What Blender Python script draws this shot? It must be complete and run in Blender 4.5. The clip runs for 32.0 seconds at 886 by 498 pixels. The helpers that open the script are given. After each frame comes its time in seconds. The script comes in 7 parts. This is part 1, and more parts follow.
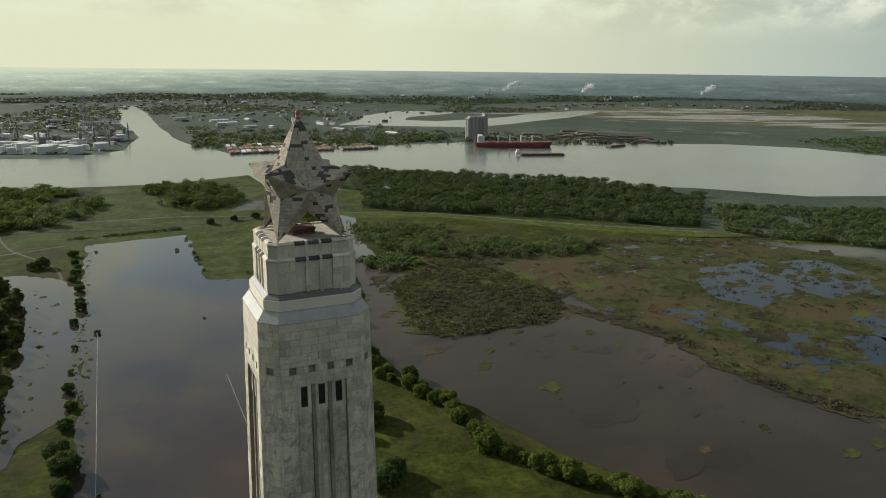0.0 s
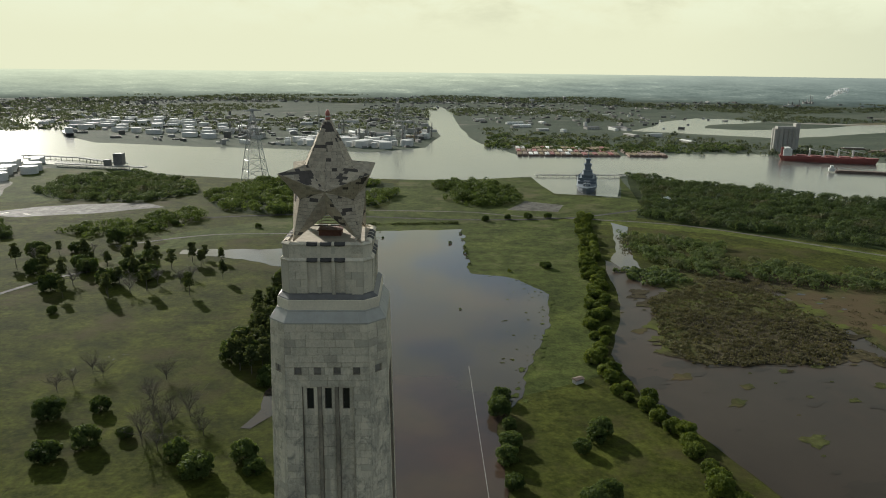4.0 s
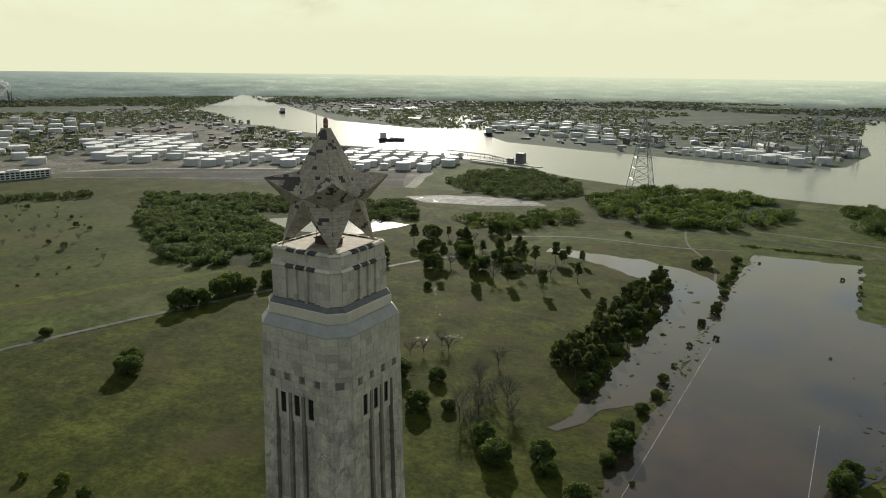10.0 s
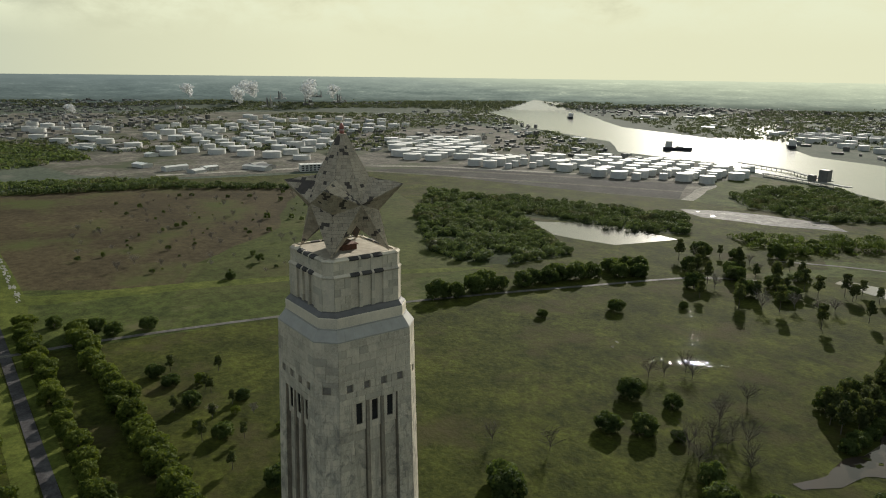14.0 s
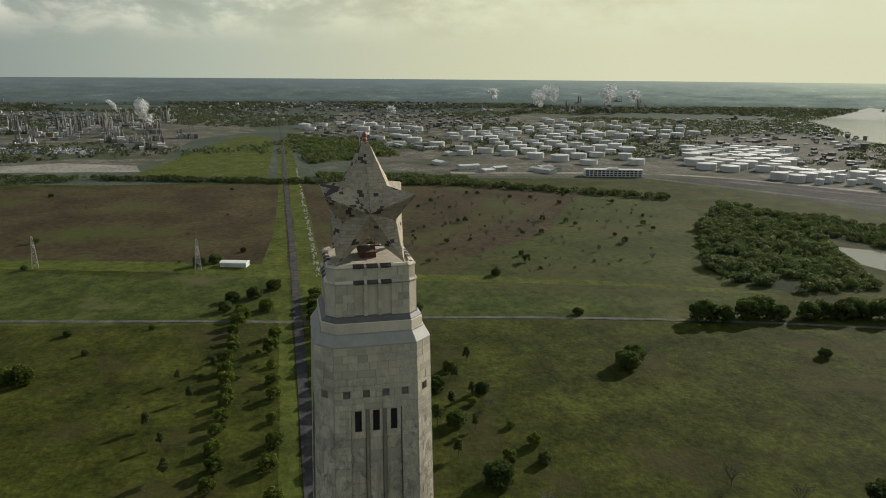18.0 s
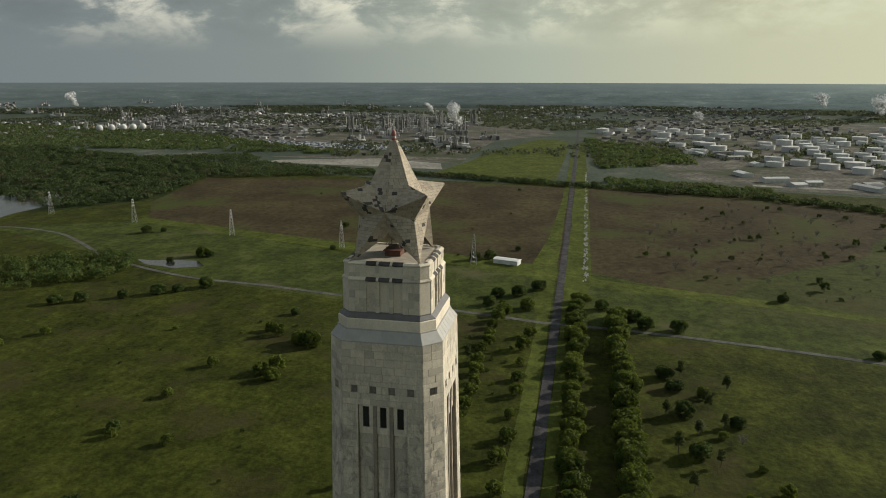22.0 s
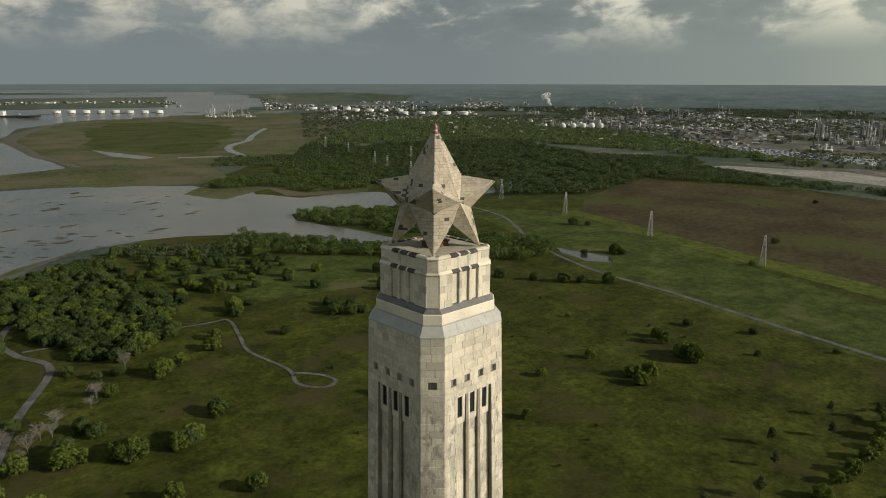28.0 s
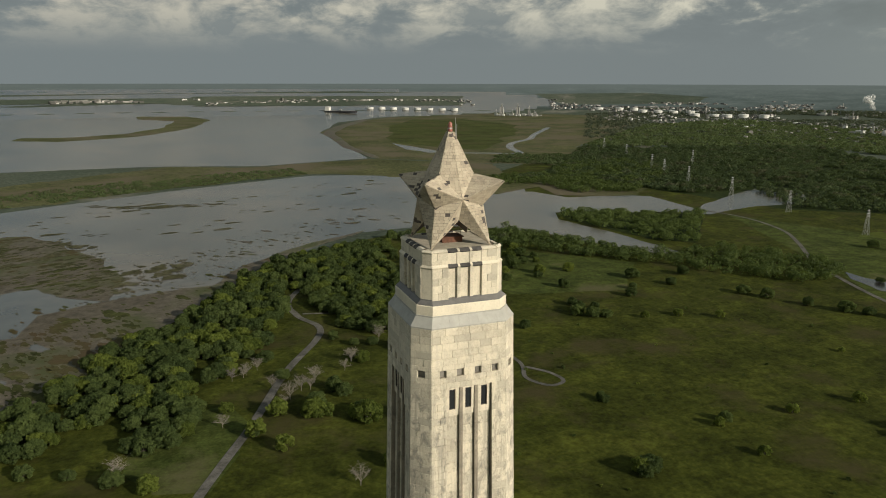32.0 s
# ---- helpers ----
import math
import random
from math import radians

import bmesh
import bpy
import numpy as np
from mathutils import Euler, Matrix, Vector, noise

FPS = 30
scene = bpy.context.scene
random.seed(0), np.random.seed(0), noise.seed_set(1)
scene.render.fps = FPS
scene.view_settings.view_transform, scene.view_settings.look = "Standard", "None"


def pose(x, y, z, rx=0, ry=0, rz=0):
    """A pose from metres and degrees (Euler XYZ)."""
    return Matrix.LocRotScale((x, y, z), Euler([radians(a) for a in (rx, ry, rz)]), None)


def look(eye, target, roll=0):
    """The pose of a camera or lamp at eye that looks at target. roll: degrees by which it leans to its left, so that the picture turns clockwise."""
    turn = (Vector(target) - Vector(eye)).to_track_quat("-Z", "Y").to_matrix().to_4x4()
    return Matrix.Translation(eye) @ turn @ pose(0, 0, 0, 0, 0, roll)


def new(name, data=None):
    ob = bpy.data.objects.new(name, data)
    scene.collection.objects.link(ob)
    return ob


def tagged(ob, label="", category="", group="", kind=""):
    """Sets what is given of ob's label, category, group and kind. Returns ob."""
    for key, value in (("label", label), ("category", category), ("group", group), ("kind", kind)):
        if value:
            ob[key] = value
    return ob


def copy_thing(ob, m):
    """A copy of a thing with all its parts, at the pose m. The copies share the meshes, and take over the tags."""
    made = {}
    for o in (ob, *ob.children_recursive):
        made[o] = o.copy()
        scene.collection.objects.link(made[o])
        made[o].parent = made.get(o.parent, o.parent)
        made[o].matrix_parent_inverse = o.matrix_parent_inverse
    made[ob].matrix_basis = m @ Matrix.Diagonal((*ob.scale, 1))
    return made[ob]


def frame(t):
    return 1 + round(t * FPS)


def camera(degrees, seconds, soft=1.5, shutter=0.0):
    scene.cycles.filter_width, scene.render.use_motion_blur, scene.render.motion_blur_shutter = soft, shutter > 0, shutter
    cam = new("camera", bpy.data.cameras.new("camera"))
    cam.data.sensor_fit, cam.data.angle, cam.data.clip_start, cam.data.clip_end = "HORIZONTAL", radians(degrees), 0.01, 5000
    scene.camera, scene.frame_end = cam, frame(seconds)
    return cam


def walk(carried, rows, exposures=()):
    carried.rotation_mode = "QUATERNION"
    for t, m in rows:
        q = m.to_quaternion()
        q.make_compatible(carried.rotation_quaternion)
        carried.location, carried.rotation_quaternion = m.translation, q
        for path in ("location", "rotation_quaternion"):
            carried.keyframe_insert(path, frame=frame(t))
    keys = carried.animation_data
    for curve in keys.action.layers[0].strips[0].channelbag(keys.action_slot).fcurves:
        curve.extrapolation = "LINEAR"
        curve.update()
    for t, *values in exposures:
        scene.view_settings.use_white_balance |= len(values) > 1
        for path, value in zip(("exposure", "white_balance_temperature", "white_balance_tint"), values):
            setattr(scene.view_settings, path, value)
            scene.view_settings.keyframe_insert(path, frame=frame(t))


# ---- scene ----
cam = camera(63.93, 32.0, soft=1.0)
# seconds, eye x y z, yaw, pitch, roll; the monument's axis is the origin, the avenue runs along -x, the pool along +y
ROWS = [
    (0, -13.76, -56.63, 176.58, -25.18, -14.42, 0.66),
    (0.5, -11.09, -56.88, 176.53, -22.48, -14.42, 0.68),
    (1, -8.43, -57.11, 176.48, -19.13, -14.40, 0.70),
    (1.5, -5.78, -57.28, 176.46, -15.78, -14.38, 0.70),
    (2, -3.12, -57.39, 176.44, -12.62, -14.36, 0.73),
    (2.5, -0.46, -57.42, 176.43, -9.72, -14.35, 0.69),
    (3, 2.20, -57.38, 176.43, -7.05, -14.33, 0.65),
    (3.5, 4.87, -57.26, 176.44, -4.35, -14.31, 0.63),
    (5.5, 15.23, -55.18, 176.58, 6.00, -14.29, 0.78),
    (6, 17.75, -54.25, 176.60, 8.58, -14.30, 0.81),
    (6.5, 20.25, -53.25, 176.62, 11.21, -14.29, 0.84),
    (7, 22.72, -52.16, 176.64, 13.87, -14.29, 0.88),
    (7.5, 25.13, -50.98, 176.67, 16.59, -14.26, 0.89),
    (8, 27.50, -49.69, 176.70, 19.31, -14.25, 0.85),
    (8.5, 29.79, -48.31, 176.74, 22.05, -14.23, 0.79),
    (9, 32.01, -46.82, 176.76, 24.83, -14.20, 0.71),
    (9.5, 34.16, -45.21, 176.79, 27.61, -14.16, 0.67),
    (10, 36.23, -43.50, 176.81, 30.40, -14.12, 0.68),
    (10.5, 38.21, -41.70, 176.84, 33.24, -14.10, 0.65),
    (11, 40.11, -39.82, 176.86, 36.09, -14.07, 0.65),
    (11.5, 41.95, -37.87, 176.89, 38.92, -14.05, 0.68),
    (12, 43.70, -35.83, 176.91, 41.77, -14.03, 0.68),
    (12.5, 45.37, -33.73, 176.94, 44.64, -14.02, 0.65),
    (13, 46.95, -31.56, 176.97, 47.52, -14.00, 0.65),
    (13.5, 48.44, -29.33, 177.01, 50.43, -13.98, 0.66),
    (14, 49.85, -27.05, 177.08, 53.37, -13.94, 0.66),
    (14.5, 51.21, -24.72, 177.13, 56.35, -13.93, 0.64),
    (16.5, 55.05, -14.56, 177.52, 68.12, -13.82, 0.48),
    (17, 55.55, -11.90, 177.55, 71.04, -13.81, 0.48),
    (17.5, 55.95, -9.23, 177.57, 74.04, -13.82, 0.49),
    (18, 56.27, -6.54, 177.57, 77.05, -13.82, 0.44),
    (18.5, 56.48, -3.82, 177.53, 80.07, -13.78, 0.37),
    (19, 56.58, -1.12, 177.46, 83.02, -13.75, 0.26),
    (19.5, 56.57, 1.58, 177.41, 86.04, -13.69, 0.16),
    (20, 56.45, 4.26, 177.36, 89.04, -13.67, 0.13),
    (20.5, 56.21, 6.91, 177.32, 92.10, -13.66, 0.11),
    (21, 55.85, 9.53, 177.28, 95.11, -13.63, 0.12),
    (21.5, 55.38, 12.13, 177.24, 98.15, -13.59, 0.12),
    (22, 54.79, 14.71, 177.21, 101.08, -13.57, 0.10),
    (22.5, 54.08, 17.29, 177.18, 103.95, -13.54, 0.09),
    (23, 53.25, 19.85, 177.16, 106.93, -13.53, 0.08),
    (23.5, 52.31, 22.40, 177.13, 109.99, -13.52, 0.08),
    (24, 51.27, 24.91, 177.11, 113.08, -13.49, 0.06),
    (24.5, 50.15, 27.38, 177.10, 116.18, -13.46, 0.04),
    (25, 48.95, 29.80, 177.08, 119.19, -13.46, 0.03),
    (25.5, 47.69, 32.17, 177.04, 122.26, -13.45, 0.00),
    (27.5, 40.91, 40.57, 176.68, 133.94, -13.45, 0.06),
    (28, 38.90, 42.35, 176.63, 136.79, -13.45, 0.08),
    (28.5, 36.84, 44.07, 176.59, 139.69, -13.46, 0.10),
    (29, 34.75, 45.74, 176.57, 142.52, -13.46, 0.11),
    (29.5, 32.62, 47.38, 176.54, 145.39, -13.48, 0.12),
    (30, 30.43, 48.99, 176.53, 148.23, -13.48, 0.10),
    (30.5, 28.20, 50.58, 176.51, 151.09, -13.49, 0.10),
    (31, 25.93, 52.15, 176.52, 153.88, -13.49, 0.11),
    (31.5, 23.63, 53.72, 176.56, 156.68, -13.48, 0.12),
    (32, 21.31, 55.29, 176.61, 159.47, -13.47, 0.11),
]
walk(cam, [(t, pose(x, y, z, 90 + pitch, 0, yaw) @ pose(0, 0, 0, 0, 0, roll)) for t, x, y, z, yaw, pitch, roll in ROWS],
     [(0, 0.50, 5830, 12), (3, 0.58, 5880, 12), (7, 0.63, 5950, 12), (12, 0.58, 6050, 12), (15, 0.47, 6050, 12), (18, 0.32, 6050, 13), (24, 0.22, 6080, 13), (32, 0.24, 6300, 12)])

# ---- light: low sun through haze, broken cloud away from it ----
SUN_AZ, SUN_EL = 123.0, 21.5
sun_way = Vector((math.cos(radians(SUN_AZ)) * math.cos(radians(SUN_EL)), math.sin(radians(SUN_AZ)) * math.cos(radians(SUN_EL)), math.sin(radians(SUN_EL))))
sun_data = bpy.data.lights.new("sun", "SUN")
sun_data.energy, sun_data.angle, sun_data.color = 4.2, radians(0.6), (1.0, 0.91, 0.74)
sun = new("sun", sun_data)
sun.matrix_world = look((0, 0, 400), Vector((0, 0, 400)) - sun_way)


def node(tree, kind, at=None):
    n = tree.nodes.new(kind)
    for key, value in (at or {}).items():
        n.inputs[key].default_value = value
    return n


def math_node(tree, op, a, b=None, clamp=False):
    n = tree.nodes.new("ShaderNodeMath")
    n.operation, n.use_clamp = op, clamp
    for k, v in enumerate((a, b)):
        if v is None:
            continue
        if isinstance(v, (int, float)):
            n.inputs[k].default_value = v
        else:
            tree.links.new(v, n.inputs[k])
    return n.outputs[0]


def ramp(tree, fac, stops, smooth=False):
    n = tree.nodes.new("ShaderNodeValToRGB")
    r = n.color_ramp
    r.interpolation = "EASE" if smooth else "LINEAR"
    while len(r.elements) < len(stops):
        r.elements.new(0.5)
    for e, (p, c) in zip(r.elements, stops):
        e.position, e.color = p, (c, c, c, 1) if isinstance(c, (int, float)) else (*c, 1)
    tree.links.new(fac, n.inputs[0])
    return n.outputs[0]


def mixc(tree, fac, a, b, mode="MIX"):
    n = tree.nodes.new("ShaderNodeMix")
    n.data_type, n.blend_type = "RGBA", mode
    for sock, v in ((n.inputs[0], fac), (n.inputs[6], a), (n.inputs[7], b)):
        if isinstance(v, (int, float)):
            sock.default_value = v
        elif isinstance(v, tuple):
            sock.default_value = (*v, 1)
        else:
            tree.links.new(v, sock)
    return n.outputs[2]


world = bpy.data.worlds.new("world")
world.use_nodes = True
scene.world = world
wt = world.node_tree
wt.nodes.clear()
wco = node(wt, "ShaderNodeTexCoord").outputs["Generated"]
wdot = node(wt, "ShaderNodeVectorMath")
wdot.operation = "DOT_PRODUCT"
wt.links.new(wco, wdot.inputs[0])
wdot.inputs[1].default_value = (math.cos(radians(112)), math.sin(radians(112)), 0.12)
wsep = node(wt, "ShaderNodeSeparateXYZ")
wt.links.new(wco, wsep.inputs[0])
toward = math_node(wt, "MULTIPLY_ADD", wdot.outputs["Value"], 0.5)
toward.node.inputs[2].default_value = 0.5
# haze: brightest and yellowest about the sun, blue-grey away from it
haze = ramp(wt, toward, [(0.0, (0.165, 0.19, 0.185)), (0.30, (0.165, 0.188, 0.18)), (0.50, (0.215, 0.24, 0.208)), (0.65, (0.36, 0.385, 0.288)), (0.78, (0.488, 0.482, 0.312)), (0.88, (0.562, 0.548, 0.348))], smooth=False)
sky = node(wt, "ShaderNodeTexSky")
sky.sky_type, sky.sun_disc, sky.sun_elevation, sky.sun_rotation = "NISHITA", False, radians(SUN_EL), radians(90 - SUN_AZ)
sky_dim = mixc(wt, 1.0, sky.outputs[0], (0.072, 0.076, 0.068), "MULTIPLY")
def cloud_noise(scale, shift, detail, rough):
    mp = node(wt, "ShaderNodeMapping", {"Scale": scale, "Location": shift})
    wt.links.new(wco, mp.inputs["Vector"])
    n = node(wt, "ShaderNodeTexNoise", {"Scale": 1.0, "Detail": detail, "Roughness": rough, "Lacunarity": 2.1, "Distortion": 0.3})
    wt.links.new(mp.outputs[0], n.inputs["Vector"])
    return n.outputs[0]


# heaped cloud: where it stands, and how its lobes catch the light
heap = cloud_noise((4.6, 4.6, 12.0), (0.4, 1.7, 0.2), 8.0, 0.58)
lobes = cloud_noise((13.0, 13.0, 26.0), (2.1, 0.3, 1.2), 6.0, 0.60)
wcov = math_node(wt, "ADD", math_node(wt, "ADD", math_node(wt, "MULTIPLY", heap, 0.75), math_node(wt, "MULTIPLY", lobes, 0.25)), ramp(wt, toward, [(0.2, 0.02), (0.7, 0.0)]))
puff = ramp(wt, wcov, [(0.440, 0.0), (0.545, 1.0)], smooth=True)
lift = ramp(wt, wsep.outputs[2], [(0.028, 0.0), (0.095, 1.0)], smooth=True)
puff = math_node(wt, "MULTIPLY", puff, lift)
shade = ramp(wt, wcov, [(0.34, 0.84), (0.5, 1.02)], smooth=True)
shade = mixc(wt, lift, (1.0, 1.0, 1.0), shade)
base_sky = mixc(wt, 1.0, haze, shade, "MULTIPLY")
lit = ramp(wt, toward, [(0.0, (0.42, 0.40, 0.32)), (0.40, (0.58, 0.56, 0.43)), (0.60, (0.64, 0.62, 0.45)), (0.75, (0.585, 0.585, 0.385))])
lit = mixc(wt, ramp(wt, lobes, [(0.36, 0.12), (0.58, 1.0)]), base_sky, lit)
high = ramp(wt, wsep.outputs[2], [(0.09, 0.0), (0.30, 1.0)], smooth=True)
total = mixc(wt, math_node(wt, "MULTIPLY", high, 0.92), base_sky, sky_dim)
thin = ramp(wt, wsep.outputs[2], [(0.10, 1.0), (0.35, 0.5)])
total = mixc(wt, math_node(wt, "MULTIPLY", puff, thin), total, lit)
wbg = node(wt, "ShaderNodeBackground", {"Strength": 1.0})
wt.links.new(total, wbg.inputs[0])
wout = node(wt, "ShaderNodeOutputWorld")
wt.links.new(wbg.outputs[0], wout.inputs[0])

# ---- materials ----
def material(name, rough=0.8, metal=0.0):
    m = bpy.data.materials.new(name)
    m.use_nodes = True
    t = m.node_tree
    b = t.nodes["Principled BSDF"]
    b.inputs["Roughness"].default_value, b.inputs["Metallic"].default_value = rough, metal
    return m, t, b


def position(t, scale=(1, 1, 1), turn=0.0):
    g = t.nodes.new("ShaderNodeNewGeometry")
    mp = node(t, "ShaderNodeMapping", {"Scale": scale, "Rotation": (0, 0, radians(turn))})
    t.links.new(g.outputs["Position"], mp.inputs["Vector"])
    return mp.outputs[0]


def noise_tex(t, vec, scale, detail=4.0, rough=0.55, distort=0.0):
    n = node(t, "ShaderNodeTexNoise", {"Scale": scale, "Detail": detail, "Roughness": rough, "Distortion": distort})
    t.links.new(vec, n.inputs["Vector"])
    return n.outputs[0]


def bump(t, b, height, strength=0.3, distance=0.05):
    n = node(t, "ShaderNodeBump", {"Strength": strength, "Distance": distance})
    t.links.new(height, n.inputs["Height"])
    t.links.new(n.outputs[0], b.inputs["Normal"])


def earth(name, dark, mid, light, big=0.012, fine=0.6, rough=0.95, patch=None, patch_scale=0.004, patch_at=(0.5, 0.62), relief=0.4, turn=0.0, stretch=(1, 1, 1)):
    """Ground cover: three tones by a broad and a fine noise, with patches of another colour."""
    m, t, b = material(name, rough)
    p = position(t, stretch, turn)
    n1, n2 = noise_tex(t, p, big, 5, 0.6), noise_tex(t, p, fine, 5, 0.65)
    mix = math_node(t, "ADD", math_node(t, "MULTIPLY", n1, 0.6), math_node(t, "MULTIPLY", n2, 0.4))
    col = ramp(t, mix, [(0.36, dark), (0.5, mid), (0.64, light)])
    tussock = ramp(t, noise_tex(t, p, 0.13, 6, 0.72), [(0.38, 0.66), (0.5, 0.98), (0.64, 1.28)])
    col = mixc(t, 1.0, col, tussock, "MULTIPLY")
    if patch:
        where = ramp(t, noise_tex(t, p, patch_scale, 7, 0.62), [(patch_at[0], 0.0), (patch_at[1], 1.0)])
        col = mixc(t, where, col, patch)
    t.links.new(col, b.inputs["Base Color"])
    b.inputs["Specular IOR Level"].default_value = 0.05
    bump(t, b, n2, relief, 0.5)
    return m


GRASS = earth("meadow_grass", (0.0190, 0.0225, 0.0042), (0.0365, 0.043, 0.0070), (0.068, 0.075, 0.012), big=0.03, fine=0.35, patch=(0.050, 0.043, 0.018), patch_scale=0.02, patch_at=(0.52, 0.70), relief=0.9)
LAWN = earth("mown_lawn", (0.026, 0.035, 0.009), (0.047, 0.060, 0.014), (0.080, 0.095, 0.022), big=0.03, patch=(0.085, 0.078, 0.04), patch_scale=0.015, patch_at=(0.55, 0.7), relief=0.4)
VERGE = earth("roadside_verge", (0.042, 0.053, 0.010), (0.066, 0.080, 0.015), (0.096, 0.110, 0.022), big=0.03, relief=0.2)
HEATH = earth("brown_prairie", (0.030, 0.024, 0.012), (0.054, 0.043, 0.022), (0.078, 0.062, 0.030), patch=(0.05, 0.062, 0.016), patch_scale=0.006, patch_at=(0.52, 0.66))
SAVANNA = earth("dry_green_prairie", (0.030, 0.037, 0.010), (0.050, 0.060, 0.016), (0.076, 0.086, 0.024), patch=(0.060, 0.054, 0.022), patch_scale=0.006, patch_at=(0.50, 0.68))
# leaf-litter floor with the shade under the trees put into its dark colour
WOODFLOOR = earth("shade_dark_woodland_floor", (0.012, 0.018, 0.006), (0.022, 0.032, 0.009), (0.036, 0.046, 0.014))
MARSH = earth("marsh_scrub", (0.022, 0.020, 0.011), (0.045, 0.038, 0.022), (0.080, 0.068, 0.036), big=0.02, fine=0.35, patch=(0.075, 0.088, 0.020), patch_scale=0.010, patch_at=(0.5, 0.62), relief=0.8)
REED = earth("marsh_grass", (0.028, 0.032, 0.011), (0.050, 0.055, 0.019), (0.082, 0.083, 0.032), big=0.02, fine=0.3, patch=(0.072, 0.055, 0.030), patch_scale=0.010, patch_at=(0.48, 0.6), relief=0.8)
SALTREED = earth("salt_marsh_grass", (0.046, 0.050, 0.020), (0.074, 0.078, 0.033), (0.112, 0.110, 0.050), big=0.008, fine=0.08, patch=(0.105, 0.090, 0.058), patch_scale=0.006, patch_at=(0.46, 0.60), relief=0.8)
YARD = earth("industrial_yard", (0.062, 0.058, 0.048), (0.11, 0.102, 0.084), (0.20, 0.184, 0.150), big=0.02, fine=0.12, patch=(0.062, 0.070, 0.040), patch_scale=0.006, patch_at=(0.5, 0.6), relief=0.0)
BAREPAN = earth("pale_bare_pan", (0.17, 0.16, 0.135), (0.25, 0.235, 0.20), (0.33, 0.31, 0.27), relief=0.1)
SAND = earth("sand_shore", (0.13, 0.105, 0.07), (0.20, 0.165, 0.11), (0.30, 0.25, 0.17), relief=0.2)
ASPHALT = earth("weathered_asphalt", (0.042, 0.040, 0.040), (0.060, 0.057, 0.057), (0.085, 0.081, 0.080), big=0.05, fine=1.5, relief=0.1)
GRAVEL = earth("pale_gravel_road", (0.068, 0.064, 0.056), (0.098, 0.093, 0.082), (0.14, 0.132, 0.118), big=0.05, fine=1.5, rough=0.75, relief=0.1)
# pale tone paints the bright reflections of broken ditch water
DITCH_REFLECTION = earth("pale_ditch_reflection", (0.12, 0.118, 0.105), (0.17, 0.165, 0.148), (0.23, 0.222, 0.20), big=0.05, fine=1.5, rough=0.4, relief=0.1)
WEED = earth("tidal_weed", (0.040, 0.038, 0.018), (0.062, 0.060, 0.030), (0.090, 0.085, 0.048), big=0.02, fine=0.3, rough=0.8, patch=(0.11, 0.10, 0.08), patch_scale=0.03, patch_at=(0.52, 0.6), relief=0.4)
# far ground, greyed and paled so its base colour carries distance haze
FAR = earth("haze_paled_country", (0.046, 0.058, 0.042), (0.066, 0.080, 0.058), (0.095, 0.104, 0.076), big=0.0016, fine=0.010, patch=(0.14, 0.135, 0.11), patch_scale=0.0035, patch_at=(0.60, 0.66), relief=0.0)
RAIL = earth("dark_rail_yard", (0.030, 0.029, 0.026), (0.050, 0.048, 0.043), (0.08, 0.076, 0.068), big=0.02, fine=0.2, relief=0.0)


MUD = earth("tidal_mud", (0.070, 0.060, 0.044), (0.095, 0.083, 0.062), (0.125, 0.11, 0.085), big=0.012, fine=0.12, rough=0.6, patch=(0.060, 0.066, 0.028), patch_scale=0.012, patch_at=(0.5, 0.62), relief=0.2)


def water(name, color, rough=0.09, wave=0.9, mud=None, gloss=0.5, ripple=0.05):
    m, t, b = material(name, rough)
    p = position(t)
    n = noise_tex(t, p, 0.008, 5, 0.6)
    col = ramp(t, n, [(0.35, tuple(0.8 * c for c in color)), (0.65, tuple(1.2 * c for c in color))])
    if mud:
        col = mixc(t, ramp(t, noise_tex(t, p, 0.006, 5, 0.62), [(0.46, 0.0), (0.62, 1.0)]), col, mud)
    t.links.new(col, b.inputs["Base Color"])
    b.inputs["IOR"].default_value = 1.33
    b.inputs["Specular IOR Level"].default_value = gloss
    bump(t, b, noise_tex(t, p, wave, 3, 0.6), ripple, 0.1)
    return m


RIVER = water("river_water", (0.110, 0.112, 0.098), 0.20, 1.0, gloss=0.5, ripple=0.02)
FLOOD = water("brown_flood_water", (0.036, 0.029, 0.023), 0.05, 1.2, mud=(0.055, 0.036, 0.025))
LAGOON = water("muddy_lagoon_water", (0.036, 0.028, 0.021), 0.30, 1.2, mud=(0.054, 0.037, 0.026), gloss=0.16)
# the blue of a reflected sky is put into this water's base colour
BLUEPOOL = water("sky_tinted_marsh_water", (0.022, 0.030, 0.046), 0.28, 1.0, gloss=0.16)
SUNK = water("sunken_weed_water", (0.031, 0.025, 0.019), 0.31, 1.2, gloss=0.16)
BAY = water("bay_water", (0.080, 0.080, 0.068), 0.25, 1.0, mud=(0.125, 0.110, 0.086), ripple=0.012)
POND = water("pond_water", (0.03, 0.030, 0.026), 0.16, 1.5, gloss=0.45)


def plain(name, color, rough=0.6, metal=0.0, vary=0.25, scale=3.0, relief=0.0):
    m, t, b = material(name, rough, metal)
    p = position(t)
    n = noise_tex(t, p, scale, 5, 0.65)
    info = t.nodes.new("ShaderNodeObjectInfo")
    f = math_node(t, "ADD", math_node(t, "MULTIPLY", n, 0.7), math_node(t, "MULTIPLY", info.outputs["Random"], 0.3))
    col = ramp(t, f, [(0.3, tuple(c * (1 - vary) for c in color)), (0.7, tuple(min(1, c * (1 + vary)) for c in color))])
    t.links.new(col, b.inputs["Base Color"])
    if relief:
        bump(t, b, n, relief, 0.05)
    return m


